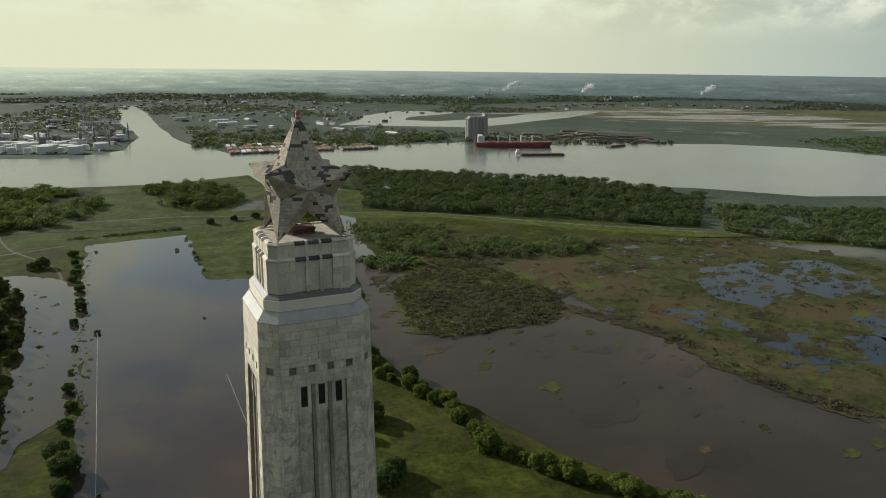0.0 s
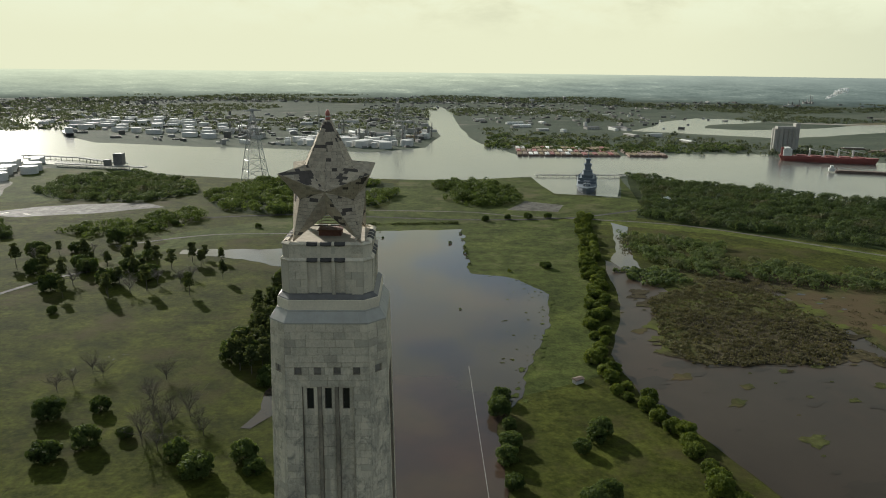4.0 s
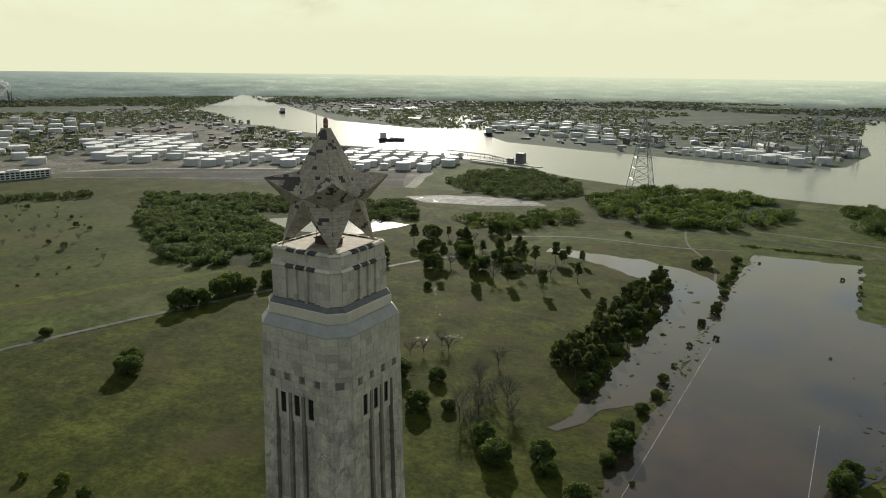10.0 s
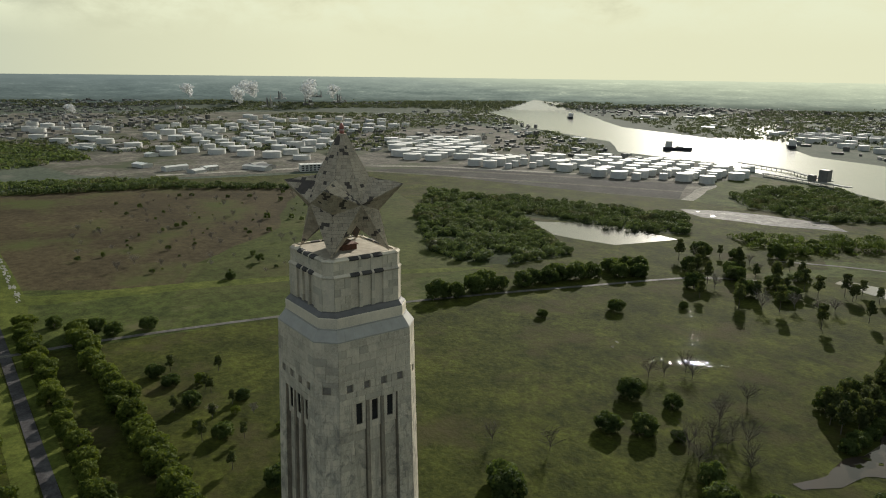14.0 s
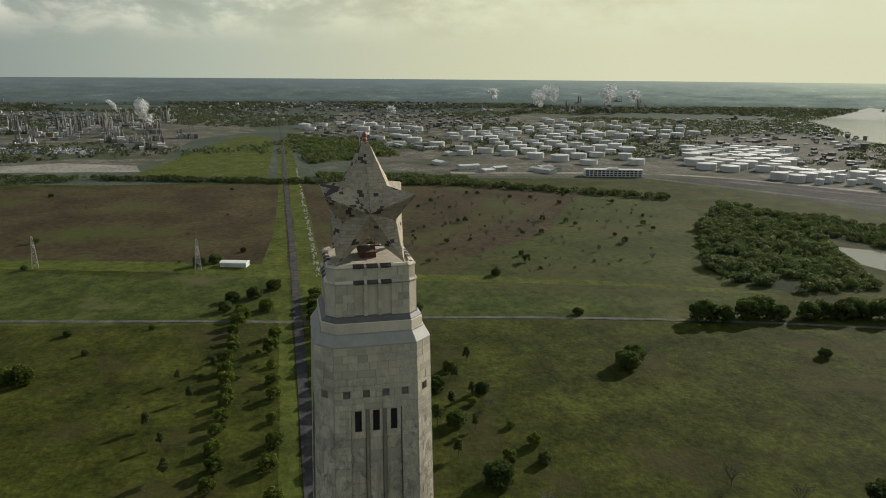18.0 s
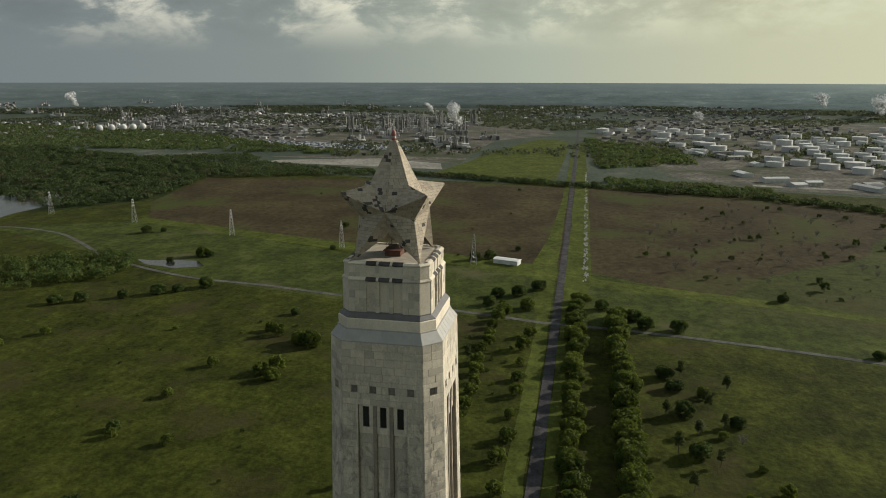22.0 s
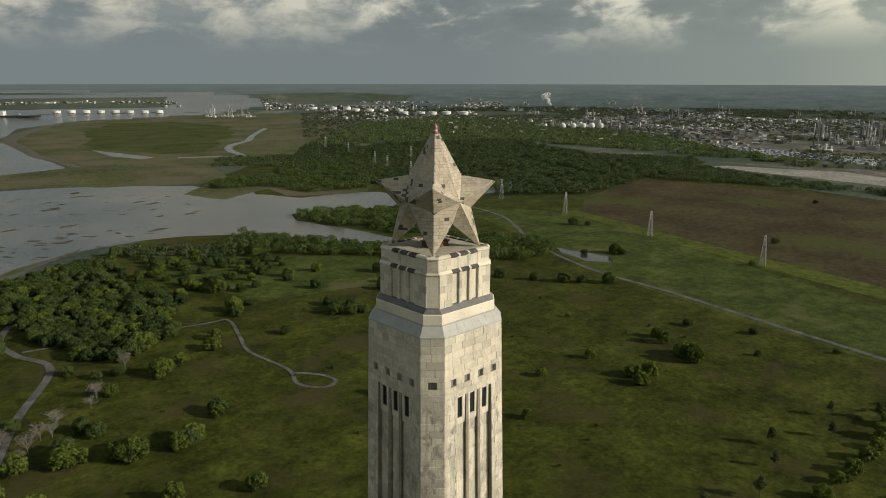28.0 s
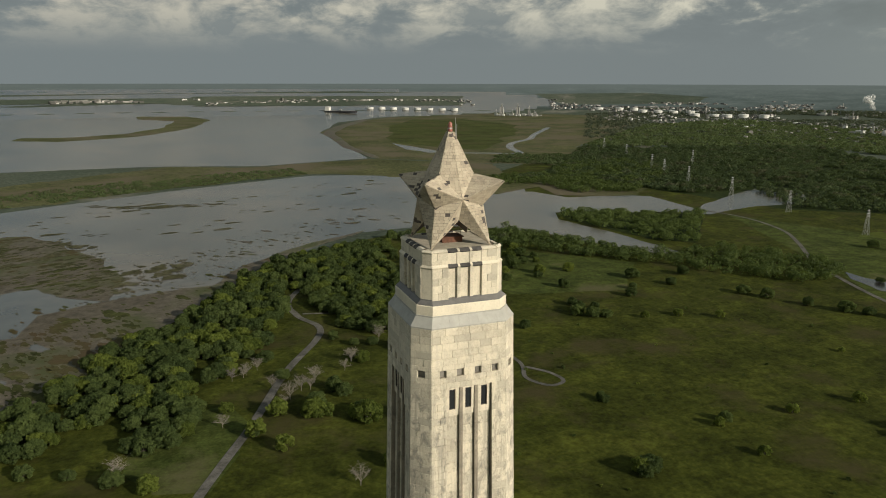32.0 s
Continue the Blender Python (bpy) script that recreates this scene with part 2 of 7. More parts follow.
def limestone(name, tint=(0.55, 0.495, 0.385), streak=0.6, vary=0.14):
    """Weathered shell limestone: blotches, downward dark streaks, pitted grain; vary sets how blocks differ."""
    m, t, b = material(name, 0.9)
    p = position(t)
    info = t.nodes.new("ShaderNodeObjectInfo")
    isle = t.nodes.new("ShaderNodeNewGeometry").outputs["Random Per Island"]
    broad, grain = noise_tex(t, p, 0.35, 5, 0.6), noise_tex(t, p, 7.0, 6, 0.7)
    runs = noise_tex(t, position(t, (2.6, 2.6, 0.16)), 1.0, 5, 0.65)
    tone = math_node(t, "ADD", math_node(t, "MULTIPLY", broad, 0.5), math_node(t, "MULTIPLY", grain, 0.4))
    rnd = math_node(t, "FRACT", math_node(t, "ADD", isle, info.outputs["Random"]))
    tone = math_node(t, "ADD", tone, math_node(t, "MULTIPLY_ADD", rnd, vary))
    tone.node.inputs[1].links[0].from_node.inputs[2].default_value = 0.1 - vary / 2
    d, l = tuple(c * 0.62 for c in tint), tuple(min(1, c * 1.22) for c in tint)
    col = ramp(t, tone, [(0.38, d), (0.55, tint), (0.74, l)])
    zed = node(t, "ShaderNodeSeparateXYZ")
    t.links.new(p, zed.inputs[0])
    low = ramp(t, math_node(t, "MULTIPLY_ADD", zed.outputs[2], 0.1), [(0.0, 1.0), (0.25, 0.6), (0.6, 0.28)])
    low.node.inputs[0].links[0].from_node.inputs[2].default_value = -15.0
    dark = math_node(t, "MULTIPLY", ramp(t, runs, [(0.48, 0.0), (0.64, 1.0)]), math_node(t, "MULTIPLY", low, streak * 0.7))
    soot = ramp(t, noise_tex(t, position(t, (1.25, 1.25, 0.8)), 1.0, 8, 0.74, 0.6), [(0.47, 0.0), (0.62, 1.0)])
    dark = math_node(t, "MAXIMUM", dark, math_node(t, "MULTIPLY", soot, math_node(t, "MULTIPLY", low, streak * 1.05)))
    odd = ramp(t, math_node(t, "FRACT", math_node(t, "MULTIPLY", rnd, 7.31)), [(0.80, 0.0), (0.86, 0.35)])
    dark = math_node(t, "MAXIMUM", dark, math_node(t, "MULTIPLY", odd, streak * 1.4))
    col = mixc(t, dark, col, tuple(c * f for c, f in zip(tint, (0.34, 0.36, 0.40))))
    spots = ramp(t, noise_tex(t, p, 2.2, 6, 0.75), [(0.60, 0.0), (0.68, 1.0)])
    col = mixc(t, math_node(t, "MULTIPLY", spots, 0.55 * streak), col, tuple(c * 0.4 for c in tint))
    t.links.new(col, b.inputs["Base Color"])
    b.inputs["Specular IOR Level"].default_value = 0.2
    bump(t, b, grain, 0.35, 0.03)
    return m


STONE = limestone("limestone_block", (0.55, 0.495, 0.385), 0.76, 0.11)
STONE_CORE = limestone("limestone_joint", (0.30, 0.26, 0.20), 0.6)
STONE_SMOOTH = limestone("limestone_band", (0.59, 0.53, 0.415), 0.35)
# lead darkened to paint the shadow line at the crown's foot
LEAD_DARK = plain("shadow_dark_lead_flashing", (0.12, 0.115, 0.108), 0.6, 0.0, 0.3, 1.5, 0.1)
LEAD = plain("grey_lead_sheet", (0.36, 0.35, 0.31), 0.6, 0.0, 0.15, 1.2, 0.1)
ROOFING = plain("bleached_deck_roofing", (0.42, 0.37, 0.28), 0.9, 0.0, 0.3, 1.5, 0.2)
VOID = plain("dark_window_glass", (0.02, 0.022, 0.024), 0.15)
BRONZE = plain("window_frame_metal", (0.07, 0.06, 0.05), 0.5, 0.6)
STARSTONE = limestone("star_facing_stone", (0.42, 0.36, 0.27), 0.7, 0.11)
# recess shade is put into this panel's dark colour
BLIND = plain("shade_dark_blind_panel", (0.19, 0.175, 0.15), 0.95, 0.0, 0.35, 3.0, 0.2)
STARBARE = plain("bare_star_backing", (0.062, 0.053, 0.046), 0.95, 0.0, 0.45, 2.5, 0.3)
SOOT = plain("soot_black_stone", (0.058, 0.054, 0.050), 0.95, 0.0, 0.6, 1.6, 0.3)
RUST = plain("rusty_steel", (0.16, 0.07, 0.04), 0.8, 0.2, 0.4)
REDLAMP = plain("red_beacon_glass", (0.30, 0.10, 0.075), 0.4)
STEEL = plain("galvanised_steel", (0.33, 0.33, 0.32), 0.5, 0.5)


def leafage(name, dark, light, sheen=0.25, brown=None):
    m, t, b = material(name, 0.7)
    isle = t.nodes.new("ShaderNodeNewGeometry").outputs["Random Per Island"]
    info = t.nodes.new("ShaderNodeObjectInfo")
    n = noise_tex(t, position(t), 0.11, 4, 0.6)
    f = math_node(t, "ADD", math_node(t, "MULTIPLY", isle, 0.26), math_node(t, "MULTIPLY", info.outputs["Random"], 0.35))
    f = math_node(t, "ADD", f, math_node(t, "MULTIPLY", math_node(t, "MULTIPLY_ADD", n, 2.0), 0.4))
    n_spread = f.node.inputs[1].links[0].from_node.inputs[0].links[0].from_node
    n_spread.inputs[2].default_value = -0.42
    col = ramp(t, f, [(0.2, dark), (0.85, light)])
    if brown:
        dry = ramp(t, noise_tex(t, position(t), 0.022, 5, 0.6), [(0.54, 0.0), (0.66, 0.8)])
        col = mixc(t, dry, col, brown)
    t.links.new(col, b.inputs["Base Color"])
    b.inputs["Specular IOR Level"].default_value = 0.12
    tr = t.nodes.new("ShaderNodeBsdfTranslucent")
    t.links.new(mixc(t, 1.0, col, (1.0, 1.0, 0.55), "MULTIPLY"), tr.inputs[0])
    mx = node(t, "ShaderNodeMixShader", {0: sheen})
    t.links.new(b.outputs[0], mx.inputs[1])
    t.links.new(tr.outputs[0], mx.inputs[2])
    t.links.new(mx.outputs[0], t.nodes["Material Output"].inputs[0])
    return m


LEAF = leafage("oak_leaves", (0.036, 0.056, 0.018), (0.108, 0.142, 0.042), 0.5)
LEAF_WOOD = leafage("mixed_woodland_leaves", (0.040, 0.059, 0.027), (0.112, 0.146, 0.062), 0.5, (0.100, 0.098, 0.062))
# far leaves lightened and greyed: haze put into their colour
LEAF_FAR = leafage("haze_paled_leaves", (0.055, 0.068, 0.050), (0.110, 0.125, 0.088), 0.5)
LEAF_FRESH = leafage("fresh_spring_leaves", (0.042, 0.064, 0.012), (0.152, 0.184, 0.034), 0.45)
LEAF_PINE = leafage("pine_needles", (0.042, 0.056, 0.024), (0.105, 0.122, 0.048), 0.5)
LEAF_SCRUB = leafage("grey_brown_scrub", (0.046, 0.042, 0.025), (0.115, 0.106, 0.060), 0.42)
BARK = plain("grey_bark", (0.085, 0.072, 0.058), 0.95, 0.0, 0.4, 6.0, 0.4)
DEADWOOD = plain("bleached_dead_branches", (0.165, 0.145, 0.12), 0.95, 0.0, 0.3, 6.0, 0.2)
TANKWHITE = plain("white_tank_paint", (0.52, 0.515, 0.485), 0.7, 0.0, 0.12, 0.2)
TANKGREY = plain("grey_tank_roof", (0.46, 0.46, 0.43), 0.7, 0.0, 0.2, 0.3)
CONCRETE = plain("grey_concrete", (0.30, 0.29, 0.26), 0.9, 0.0, 0.25, 0.4)
PLANT = plain("process_steel", (0.15, 0.146, 0.138), 0.7, 0.1, 0.4, 0.1)
ROOFWHITE = plain("white_metal_roof", (0.62, 0.62, 0.58), 0.5, 0.0, 0.2, 0.2)
REDHULL = plain("oxide_red_hull", (0.20, 0.055, 0.045), 0.6, 0.0, 0.25, 0.1)
BARGE = plain("rusty_barge_steel", (0.15, 0.105, 0.08), 0.7, 0.1, 0.4, 0.1)
NAVY = plain("blue_grey_ship_paint", (0.10, 0.12, 0.14), 0.6, 0.0, 0.25, 0.2)
DARKHULL = plain("black_hull_paint", (0.03, 0.03, 0.034), 0.5, 0.0, 0.2, 0.1)

# ---- helpers for meshes ----
def obj(name, bm, mat, parent=None, label="", smooth=False):
    me = bpy.data.meshes.new(name)
    bm.to_mesh(me)
    bm.free()
    return link(name, me, mat, parent, label, smooth)


def link(name, me, mat=None, parent=None, label="", smooth=False):
    if mat:
        me.materials.append(mat)
    if smooth:
        for f in me.polygons:
            f.use_smooth = True
    ob = new(name, me)
    if parent:
        ob.parent = parent
    if label:
        tagged(ob, label)
    return ob


def part(name, bm, mat, parent, label="", smooth=False):
    return obj(name, bm, mat, parent, label, smooth)


def box(bm, x0, y0, z0, x1, y1, z1, m=None):
    v = [bm.verts.new(m @ Vector(c) if m else c) for c in ((x0, y0, z0), (x1, y0, z0), (x1, y1, z0), (x0, y1, z0), (x0, y0, z1), (x1, y0, z1), (x1, y1, z1), (x0, y1, z1))]
    for q in ((0, 3, 2, 1), (4, 5, 6, 7), (0, 1, 5, 4), (1, 2, 6, 5), (2, 3, 7, 6), (3, 0, 4, 7)):
        bm.faces.new([v[i] for i in q])
    return bm


def prism(bm, rings, cap0=True, cap1=True, m=None):
    """Skin through rings of points with as many points each."""
    rows = [[bm.verts.new(m @ Vector(p) if m else p) for p in r] for r in rings]
    n = len(rows[0])
    for a, b in zip(rows, rows[1:]):
        for i in range(n):
            bm.faces.new((a[i], a[(i + 1) % n], b[(i + 1) % n], b[i]))
    if cap0:
        bm.faces.new(rows[0][::-1])
    if cap1:
        bm.faces.new(rows[-1])
    return bm


def ring(r, z, n=12, cx=0.0, cy=0.0):
    return [(cx + r * math.cos(math.tau * k / n), cy + r * math.sin(math.tau * k / n), z) for k in range(n)]


def tube(bm, r0, z0, r1, z1, n=12, cx=0.0, cy=0.0):
    return prism(bm, [ring(r0, z0, n, cx, cy), ring(r1, z1, n, cx, cy)])


def bar(bm, a, b, r, n=4):
    """A thin bar from a to b."""
    a, b = Vector(a), Vector(b)
    m = Matrix.Translation(a) @ (b - a).to_track_quat("Z", "Y").to_matrix().to_4x4()
    return prism(bm, [ring(r, 0, n), ring(r, (b - a).length, n)], m=m)


def wobble(pts, amp, step, seed=0):
    """A closed outline with its sides split and bent, as shores are."""
    out = []
    for (x0, y0), (x1, y1) in zip(pts, [*pts[1:], pts[0]]):
        n = max(1, int(math.hypot(x1 - x0, y1 - y0) / step))
        for k in range(n):
            x, y = x0 + (x1 - x0) * k / n, y0 + (y1 - y0) * k / n
            s = 1.0 / (step * 4)
            v = noise.noise_vector((x * s + seed, y * s, 3.1)) * amp + noise.noise_vector((x * s * 4, y * s * 4 + seed, 8.2)) * amp * 0.4
            out.append((x + v.x, y + v.y))
    return out


# the far country is drawn in: past FLAT metres it rises gently to the true horizon, which dips below the eye with the earth's curve
FLAT, RIM, EYE = 3600.0, 4880.0, 177.0


def lay(x, y):
    d = math.hypot(x, y)
    if d <= FLAT:
        return x, y, 0.0, 1.0
    dd = FLAT + (RIM - FLAT) * (1 - FLAT / d)
    e = min(d, 51000.0)
    return x * dd / d, y * dd / d, EYE - dd * (EYE / e + (e - FLAT) / 14.8e6), dd / d


def sheet(name, pts, z, mat, amp=0.0, step=40.0, seed=0, label="", parent=None, fine=None):
    """A flat patch of ground or water with a bent outline."""
    if amp:
        pts = wobble(pts, amp, step, seed)
    bm = bmesh.new()
    vs = []
    for x, y in pts:
        a, b, c, _ = lay(x, y)
        vs.append(bm.verts.new((a, b, c + z)))
    f = bm.faces.new(vs)
    f.normal_update()
    if f.normal.z < 0:
        f.normal_flip()
    bmesh.ops.triangulate(bm, faces=[f])
    for f in bm.faces:
        f.normal_update()
        if f.normal.z < 0:
            f.normal_flip()
    ob = obj(name, bm, mat, parent)
    return tagged(ob, label, kind="structure")


def strip(name, pts, width, z, mat, label=""):
    """A road or ditch of even width along a smooth line."""
    line = []
    p = [pts[0], *pts, pts[-1]]
    for a, b, c, d in zip(p, p[1:], p[2:], p[3:]):
        for k in range(8):
            t = k / 8
            line.append(tuple(0.5 * (2 * b[i] + (c[i] - a[i]) * t + (2 * a[i] - 5 * b[i] + 4 * c[i] - d[i]) * t * t + (3 * b[i] - a[i] - 3 * c[i] + d[i]) * t**3) for i in (0, 1)))
    line.append(pts[-1])
    bm = bmesh.new()
    rows = []
    for k, (x, y) in enumerate(line):
        x0, y0 = line[max(0, k - 1)]
        x1, y1 = line[min(len(line) - 1, k + 1)]
        d = math.hypot(x1 - x0, y1 - y0) or 1
        nx, ny = -(y1 - y0) / d * width / 2, (x1 - x0) / d * width / 2
        rows.append((bm.verts.new((x + nx, y + ny, z)), bm.verts.new((x - nx, y - ny, z))))
    for (a, b), (c, d) in zip(rows, rows[1:]):
        bm.faces.new((a, b, d, c))
    bmesh.ops.recalc_face_normals(bm, faces=bm.faces)
    if sum(f.normal.z for f in bm.faces) < 0:
        bmesh.ops.reverse_faces(bm, faces=bm.faces)
    return tagged(obj(name, bm, mat), label, kind="structure")


# ---- ground ----
def disc(name, dists, mat, label):
    bm = bmesh.new()
    rows = []
    for d in dists:
        row = []
        for k in range(144):
            a = math.tau * k / 144
            x, y, z, _ = lay(d * math.cos(a), d * math.sin(a))
            row.append(bm.verts.new((x, y, z)))
        rows.append(row)
    for a, b in zip(rows, rows[1:]):
        for k in range(144):
            bm.faces.new((a[k], b[k], b[(k + 1) % 144], a[(k + 1) % 144]))
    if dists[0] < 100:
        bm.faces.new(rows[0])
    return tagged(obj(name, bm, mat, smooth=True), label, kind="structure")


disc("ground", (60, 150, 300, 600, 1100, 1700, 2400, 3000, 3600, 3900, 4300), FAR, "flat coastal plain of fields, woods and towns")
# the last distance, a plain backdrop that closes the horizon all round, its haze painted as glow
m, t, b = material("glowing_haze_distance", 1.0)
p = position(t)
sep = node(t, "ShaderNodeSeparateXYZ")
t.links.new(p, sep.inputs[0])
dotn = node(t, "ShaderNodeVectorMath")
dotn.operation = "DOT_PRODUCT"
t.links.new(p, dotn.inputs[0])
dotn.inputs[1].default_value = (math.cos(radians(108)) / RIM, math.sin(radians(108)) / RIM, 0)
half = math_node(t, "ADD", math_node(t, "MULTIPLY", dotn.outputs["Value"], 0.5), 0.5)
# haze colour painted by direction, brighter and yellower on the sun's side
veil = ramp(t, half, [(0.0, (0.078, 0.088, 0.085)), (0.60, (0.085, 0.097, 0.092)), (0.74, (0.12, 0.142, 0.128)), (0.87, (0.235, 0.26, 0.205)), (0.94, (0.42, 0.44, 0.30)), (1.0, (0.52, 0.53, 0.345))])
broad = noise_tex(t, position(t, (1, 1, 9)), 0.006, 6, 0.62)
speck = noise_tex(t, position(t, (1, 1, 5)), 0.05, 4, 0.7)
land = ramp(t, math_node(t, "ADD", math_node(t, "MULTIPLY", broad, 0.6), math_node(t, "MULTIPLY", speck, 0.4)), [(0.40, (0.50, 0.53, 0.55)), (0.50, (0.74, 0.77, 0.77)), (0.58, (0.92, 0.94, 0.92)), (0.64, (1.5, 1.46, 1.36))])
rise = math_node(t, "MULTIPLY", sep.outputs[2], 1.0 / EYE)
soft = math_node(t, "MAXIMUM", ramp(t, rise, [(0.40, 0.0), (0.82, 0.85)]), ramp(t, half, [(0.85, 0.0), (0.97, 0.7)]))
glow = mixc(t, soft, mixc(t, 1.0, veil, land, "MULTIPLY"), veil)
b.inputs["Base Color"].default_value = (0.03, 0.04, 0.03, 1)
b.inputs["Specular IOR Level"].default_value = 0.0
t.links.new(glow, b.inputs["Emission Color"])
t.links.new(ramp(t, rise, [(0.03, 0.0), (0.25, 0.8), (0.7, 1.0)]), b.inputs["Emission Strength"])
disc("backdrop", (4300, 4600, 4900, 5300, 5800, 6400, 7200, 8300, 10000, 13000, 18000, 30000, 90000), m, "distant country along the horizon under painted, glowing haze")

def inside(x, y, poly):
    hit = False
    for (x0, y0), (x1, y1) in zip(poly, [*poly[1:], poly[0]]):
        if (y0 > y) != (y1 > y) and x < (x1 - x0) * (y - y0) / (y1 - y0) + x0:
            hit = not hit
    return hit


def islets(name, poly, n, r0, r1, z, mat, seed, label, stretch=1.0, turn=0.0):
    """Low patches of growth or mud standing out of shallow water."""
    r = random.Random(seed)
    bm = bmesh.new()
    xs, ys = [p[0] for p in poly], [p[1] for p in poly]
    c, s = math.cos(radians(turn)), math.sin(radians(turn))
    made = 0
    while made < n:
        x, y = r.uniform(min(xs), max(xs)), r.uniform(min(ys), max(ys))
        made += 1
        if not inside(x, y, poly):
            continue
        rad = r0 * (r1 / r0) ** (r.random() ** 1.8)
        pts = []
        for k in range(14):
            a = math.tau * k / 14
            q = rad * r.uniform(0.5, 1.2)
            u, v = q * math.cos(a) * stretch, q * math.sin(a)
            pts.append(bm.verts.new((x + u * c - v * s, y + u * s + v * c, z + made * 0.0004)))
        bm.faces.new(pts)
    bmesh.ops.recalc_face_normals(bm, faces=bm.faces)
    if sum(f.normal.z for f in bm.faces) < 0:
        bmesh.ops.reverse_faces(bm, faces=bm.faces)
    return tagged(obj(name, bm, mat), label, "marsh", kind="stuff")


# ---- land: patches lie a few centimetres over one another, largest lowest ----
sheet("home_plain", [(-1160, 300), (-1075, 640), (-700, 800), (-400, 1090), (190, 1110), (300, 860), (600, 500), (330, -150), (140, -420), (-110, -670), (-250, -750), (-420, -960), (-480, -1120), (-1000, -1620), (-1570, -1360), (-1240, -600), (-1170, -290)], 0.045, GRASS, 5, 60, 83, "rough green plain round the park")
sheet("meadow", [(-470, -150), (-420, 150), (-320, 500), (-250, 660), (-160, 800), (130, 800), (215, 800), (150, 460), (110, 330), (150, 200), (200, 90), (330, -150), (140, -420), (20, -540), (-110, -670), (-250, -745), (-420, -700), (-560, -560), (-560, -440)], 0.06, GRASS, 6, 30, 1, "rough green meadow round the monument")
sheet("field_lawn_north", [(-330, 480), (-255, 655), (-380, 850), (-140, 800), (-40, 830), (130, 790), (190, 770), (140, 450), (112, 330), (60, 300), (-45, 560), (-60, 730), (-220, 660)], 0.10, LAWN, 4, 30, 2, "grass field beside the flooded pool")
sheet("prairie", [(-600, -70), (-500, 20), (-455, 300), (-440, 400), (-520, 440), (-680, 500), (-880, 560), (-1075, 285), (-1130, 20), (-1160, -290), (-1120, -650), (-880, -600), (-740, -530)], 0.07, HEATH, 8, 40, 3, "brown open prairie with thin grass")
sheet("prairie_green", [(-492, 110), (-455, 300), (-440, 400), (-520, 440), (-680, 500), (-875, 555), (-950, 450), (-860, 380), (-720, 300), (-600, 170)], 0.11, SAVANNA, 14, 30, 4, "grey-green prairie dotted with small trees")
sheet("verge_belt", [(-470, -150), (-445, 0), (-425, 150), (-380, 330), (-440, 380), (-520, 170), (-600, 30), (-625, -40), (-590, -120), (-745, -520), (-665, -690), (-560, -440), (-510, -330)], 0.09, LAWN, 4, 30, 5, "green strip along the park road")
sheet("verge_bright", [(-440, 398), (-460, 362), (-502, 272), (-546, 158), (-575, 40), (-625, -40), (-640, -90), (-700, -330), (-760, -540), (-735, -540), (-670, -330), (-605, -100), (-548, 40), (-526, 153), (-489, 266), (-449, 352)], 0.13, VERGE, 3, 30, 6, "mown bright green pipeline strip")
for y0, y1, k in ((-13.5, -4.0, 8), (4.0, 10.5, 9)):
    sheet("avenue_verge_near", [(-475, y0), (-90, y0), (-90, y1), (-475, y1)], 0.165, VERGE, 1.2, 12, k, "narrow bright verge beside the avenue")
sheet("avenue_verge_south", [(-2000, -4.5), (-470, -4.5), (-470, -16), (-560, -24), (-610, -29), (-732, -20), (-863, -15), (-1050, -12), (-2000, -11)], 0.15, VERGE, 1.5, 25, 7, "bright mown grass beside the avenue")
sheet("avenue_verge_north", [(-2000, 4.5), (-470, 4.5), (-470, 16), (-560, 28), (-831, 27), (-1100, 26), (-2000, 20)], 0.15, VERGE, 1.5, 25, 8, "bright mown grass between avenue and ditch")
sheet("plant_field", [(-1262, -262), (-1155, -34), (-1500, -22), (-2030, -26), (-2095, -110), (-1820, -175)], 0.10, VERGE, 6, 60, 9, "wide green field beside the avenue")
sheet("refinery_ground", [(-1440, -240), (-1475, -690), (-1560, -500), (-1865, -1070), (-2500, -1300), (-3200, -900), (-2900, -200), (-2260, -60), (-2000, -240)], 0.08, YARD, 15, 80, 10, "pale bare ground of the refinery")
sheet("spoil_pan", [(-1372, -660), (-1420, -640), (-1490, -430), (-1425, -280), (-1330, -260), (-1350, -450)], 0.14, BAREPAN, 5, 40, 11, "pale bare drying pan")
sheet("tank_ground", [(-560, 866), (-700, 800), (-1030, 770), (-1110, 600), (-1180, 300), (-1300, 180), (-2300, 40), (-3300, 300), (-2900, 1500), (-1600, 1550), (-1100, 1250), (-800, 1290), (-640, 1200), (-640, 1040)], 0.08, YARD, 12, 80, 12, "pale ground of the tank farm")
sheet("rail_yard", [(-1090, 640), (-1000, 700), (-708, 800), (-575, 866), (-655, 1010), (-800, 940), (-960, 870), (-1060, 800)], 0.14, RAIL, 5, 60, 13, "dark rail yard with long tracks")
sheet("dredge_field", [(-550, 870), (-640, 1040), (-640, 1190), (-520, 1180), (-430, 1040), (-400, 900)], 0.12, LAWN, 8, 40, 14, "grass field behind the tank farm")
sheet("wood_floor_south", [(-500, -1120), (-590, -1090), (-1010, -1620), (-1570, -1360), (-1235, -630), (-1120, -660), (-890, -610), (-770, -690), (-740, -840), (-640, -1120)], 0.09, WOODFLOOR, 12, 60, 15, "floor of the southern woods, darkened as tree shade")
sheet("wood_floor_east", [(359, 1150), (453, 1040), (670, 890), (755, 700), (595, 540), (487, 630), (329, 742), (267, 800)], 0.09, WOODFLOOR, 8, 40, 16, "floor of the riverside woods, darkened as tree shade")
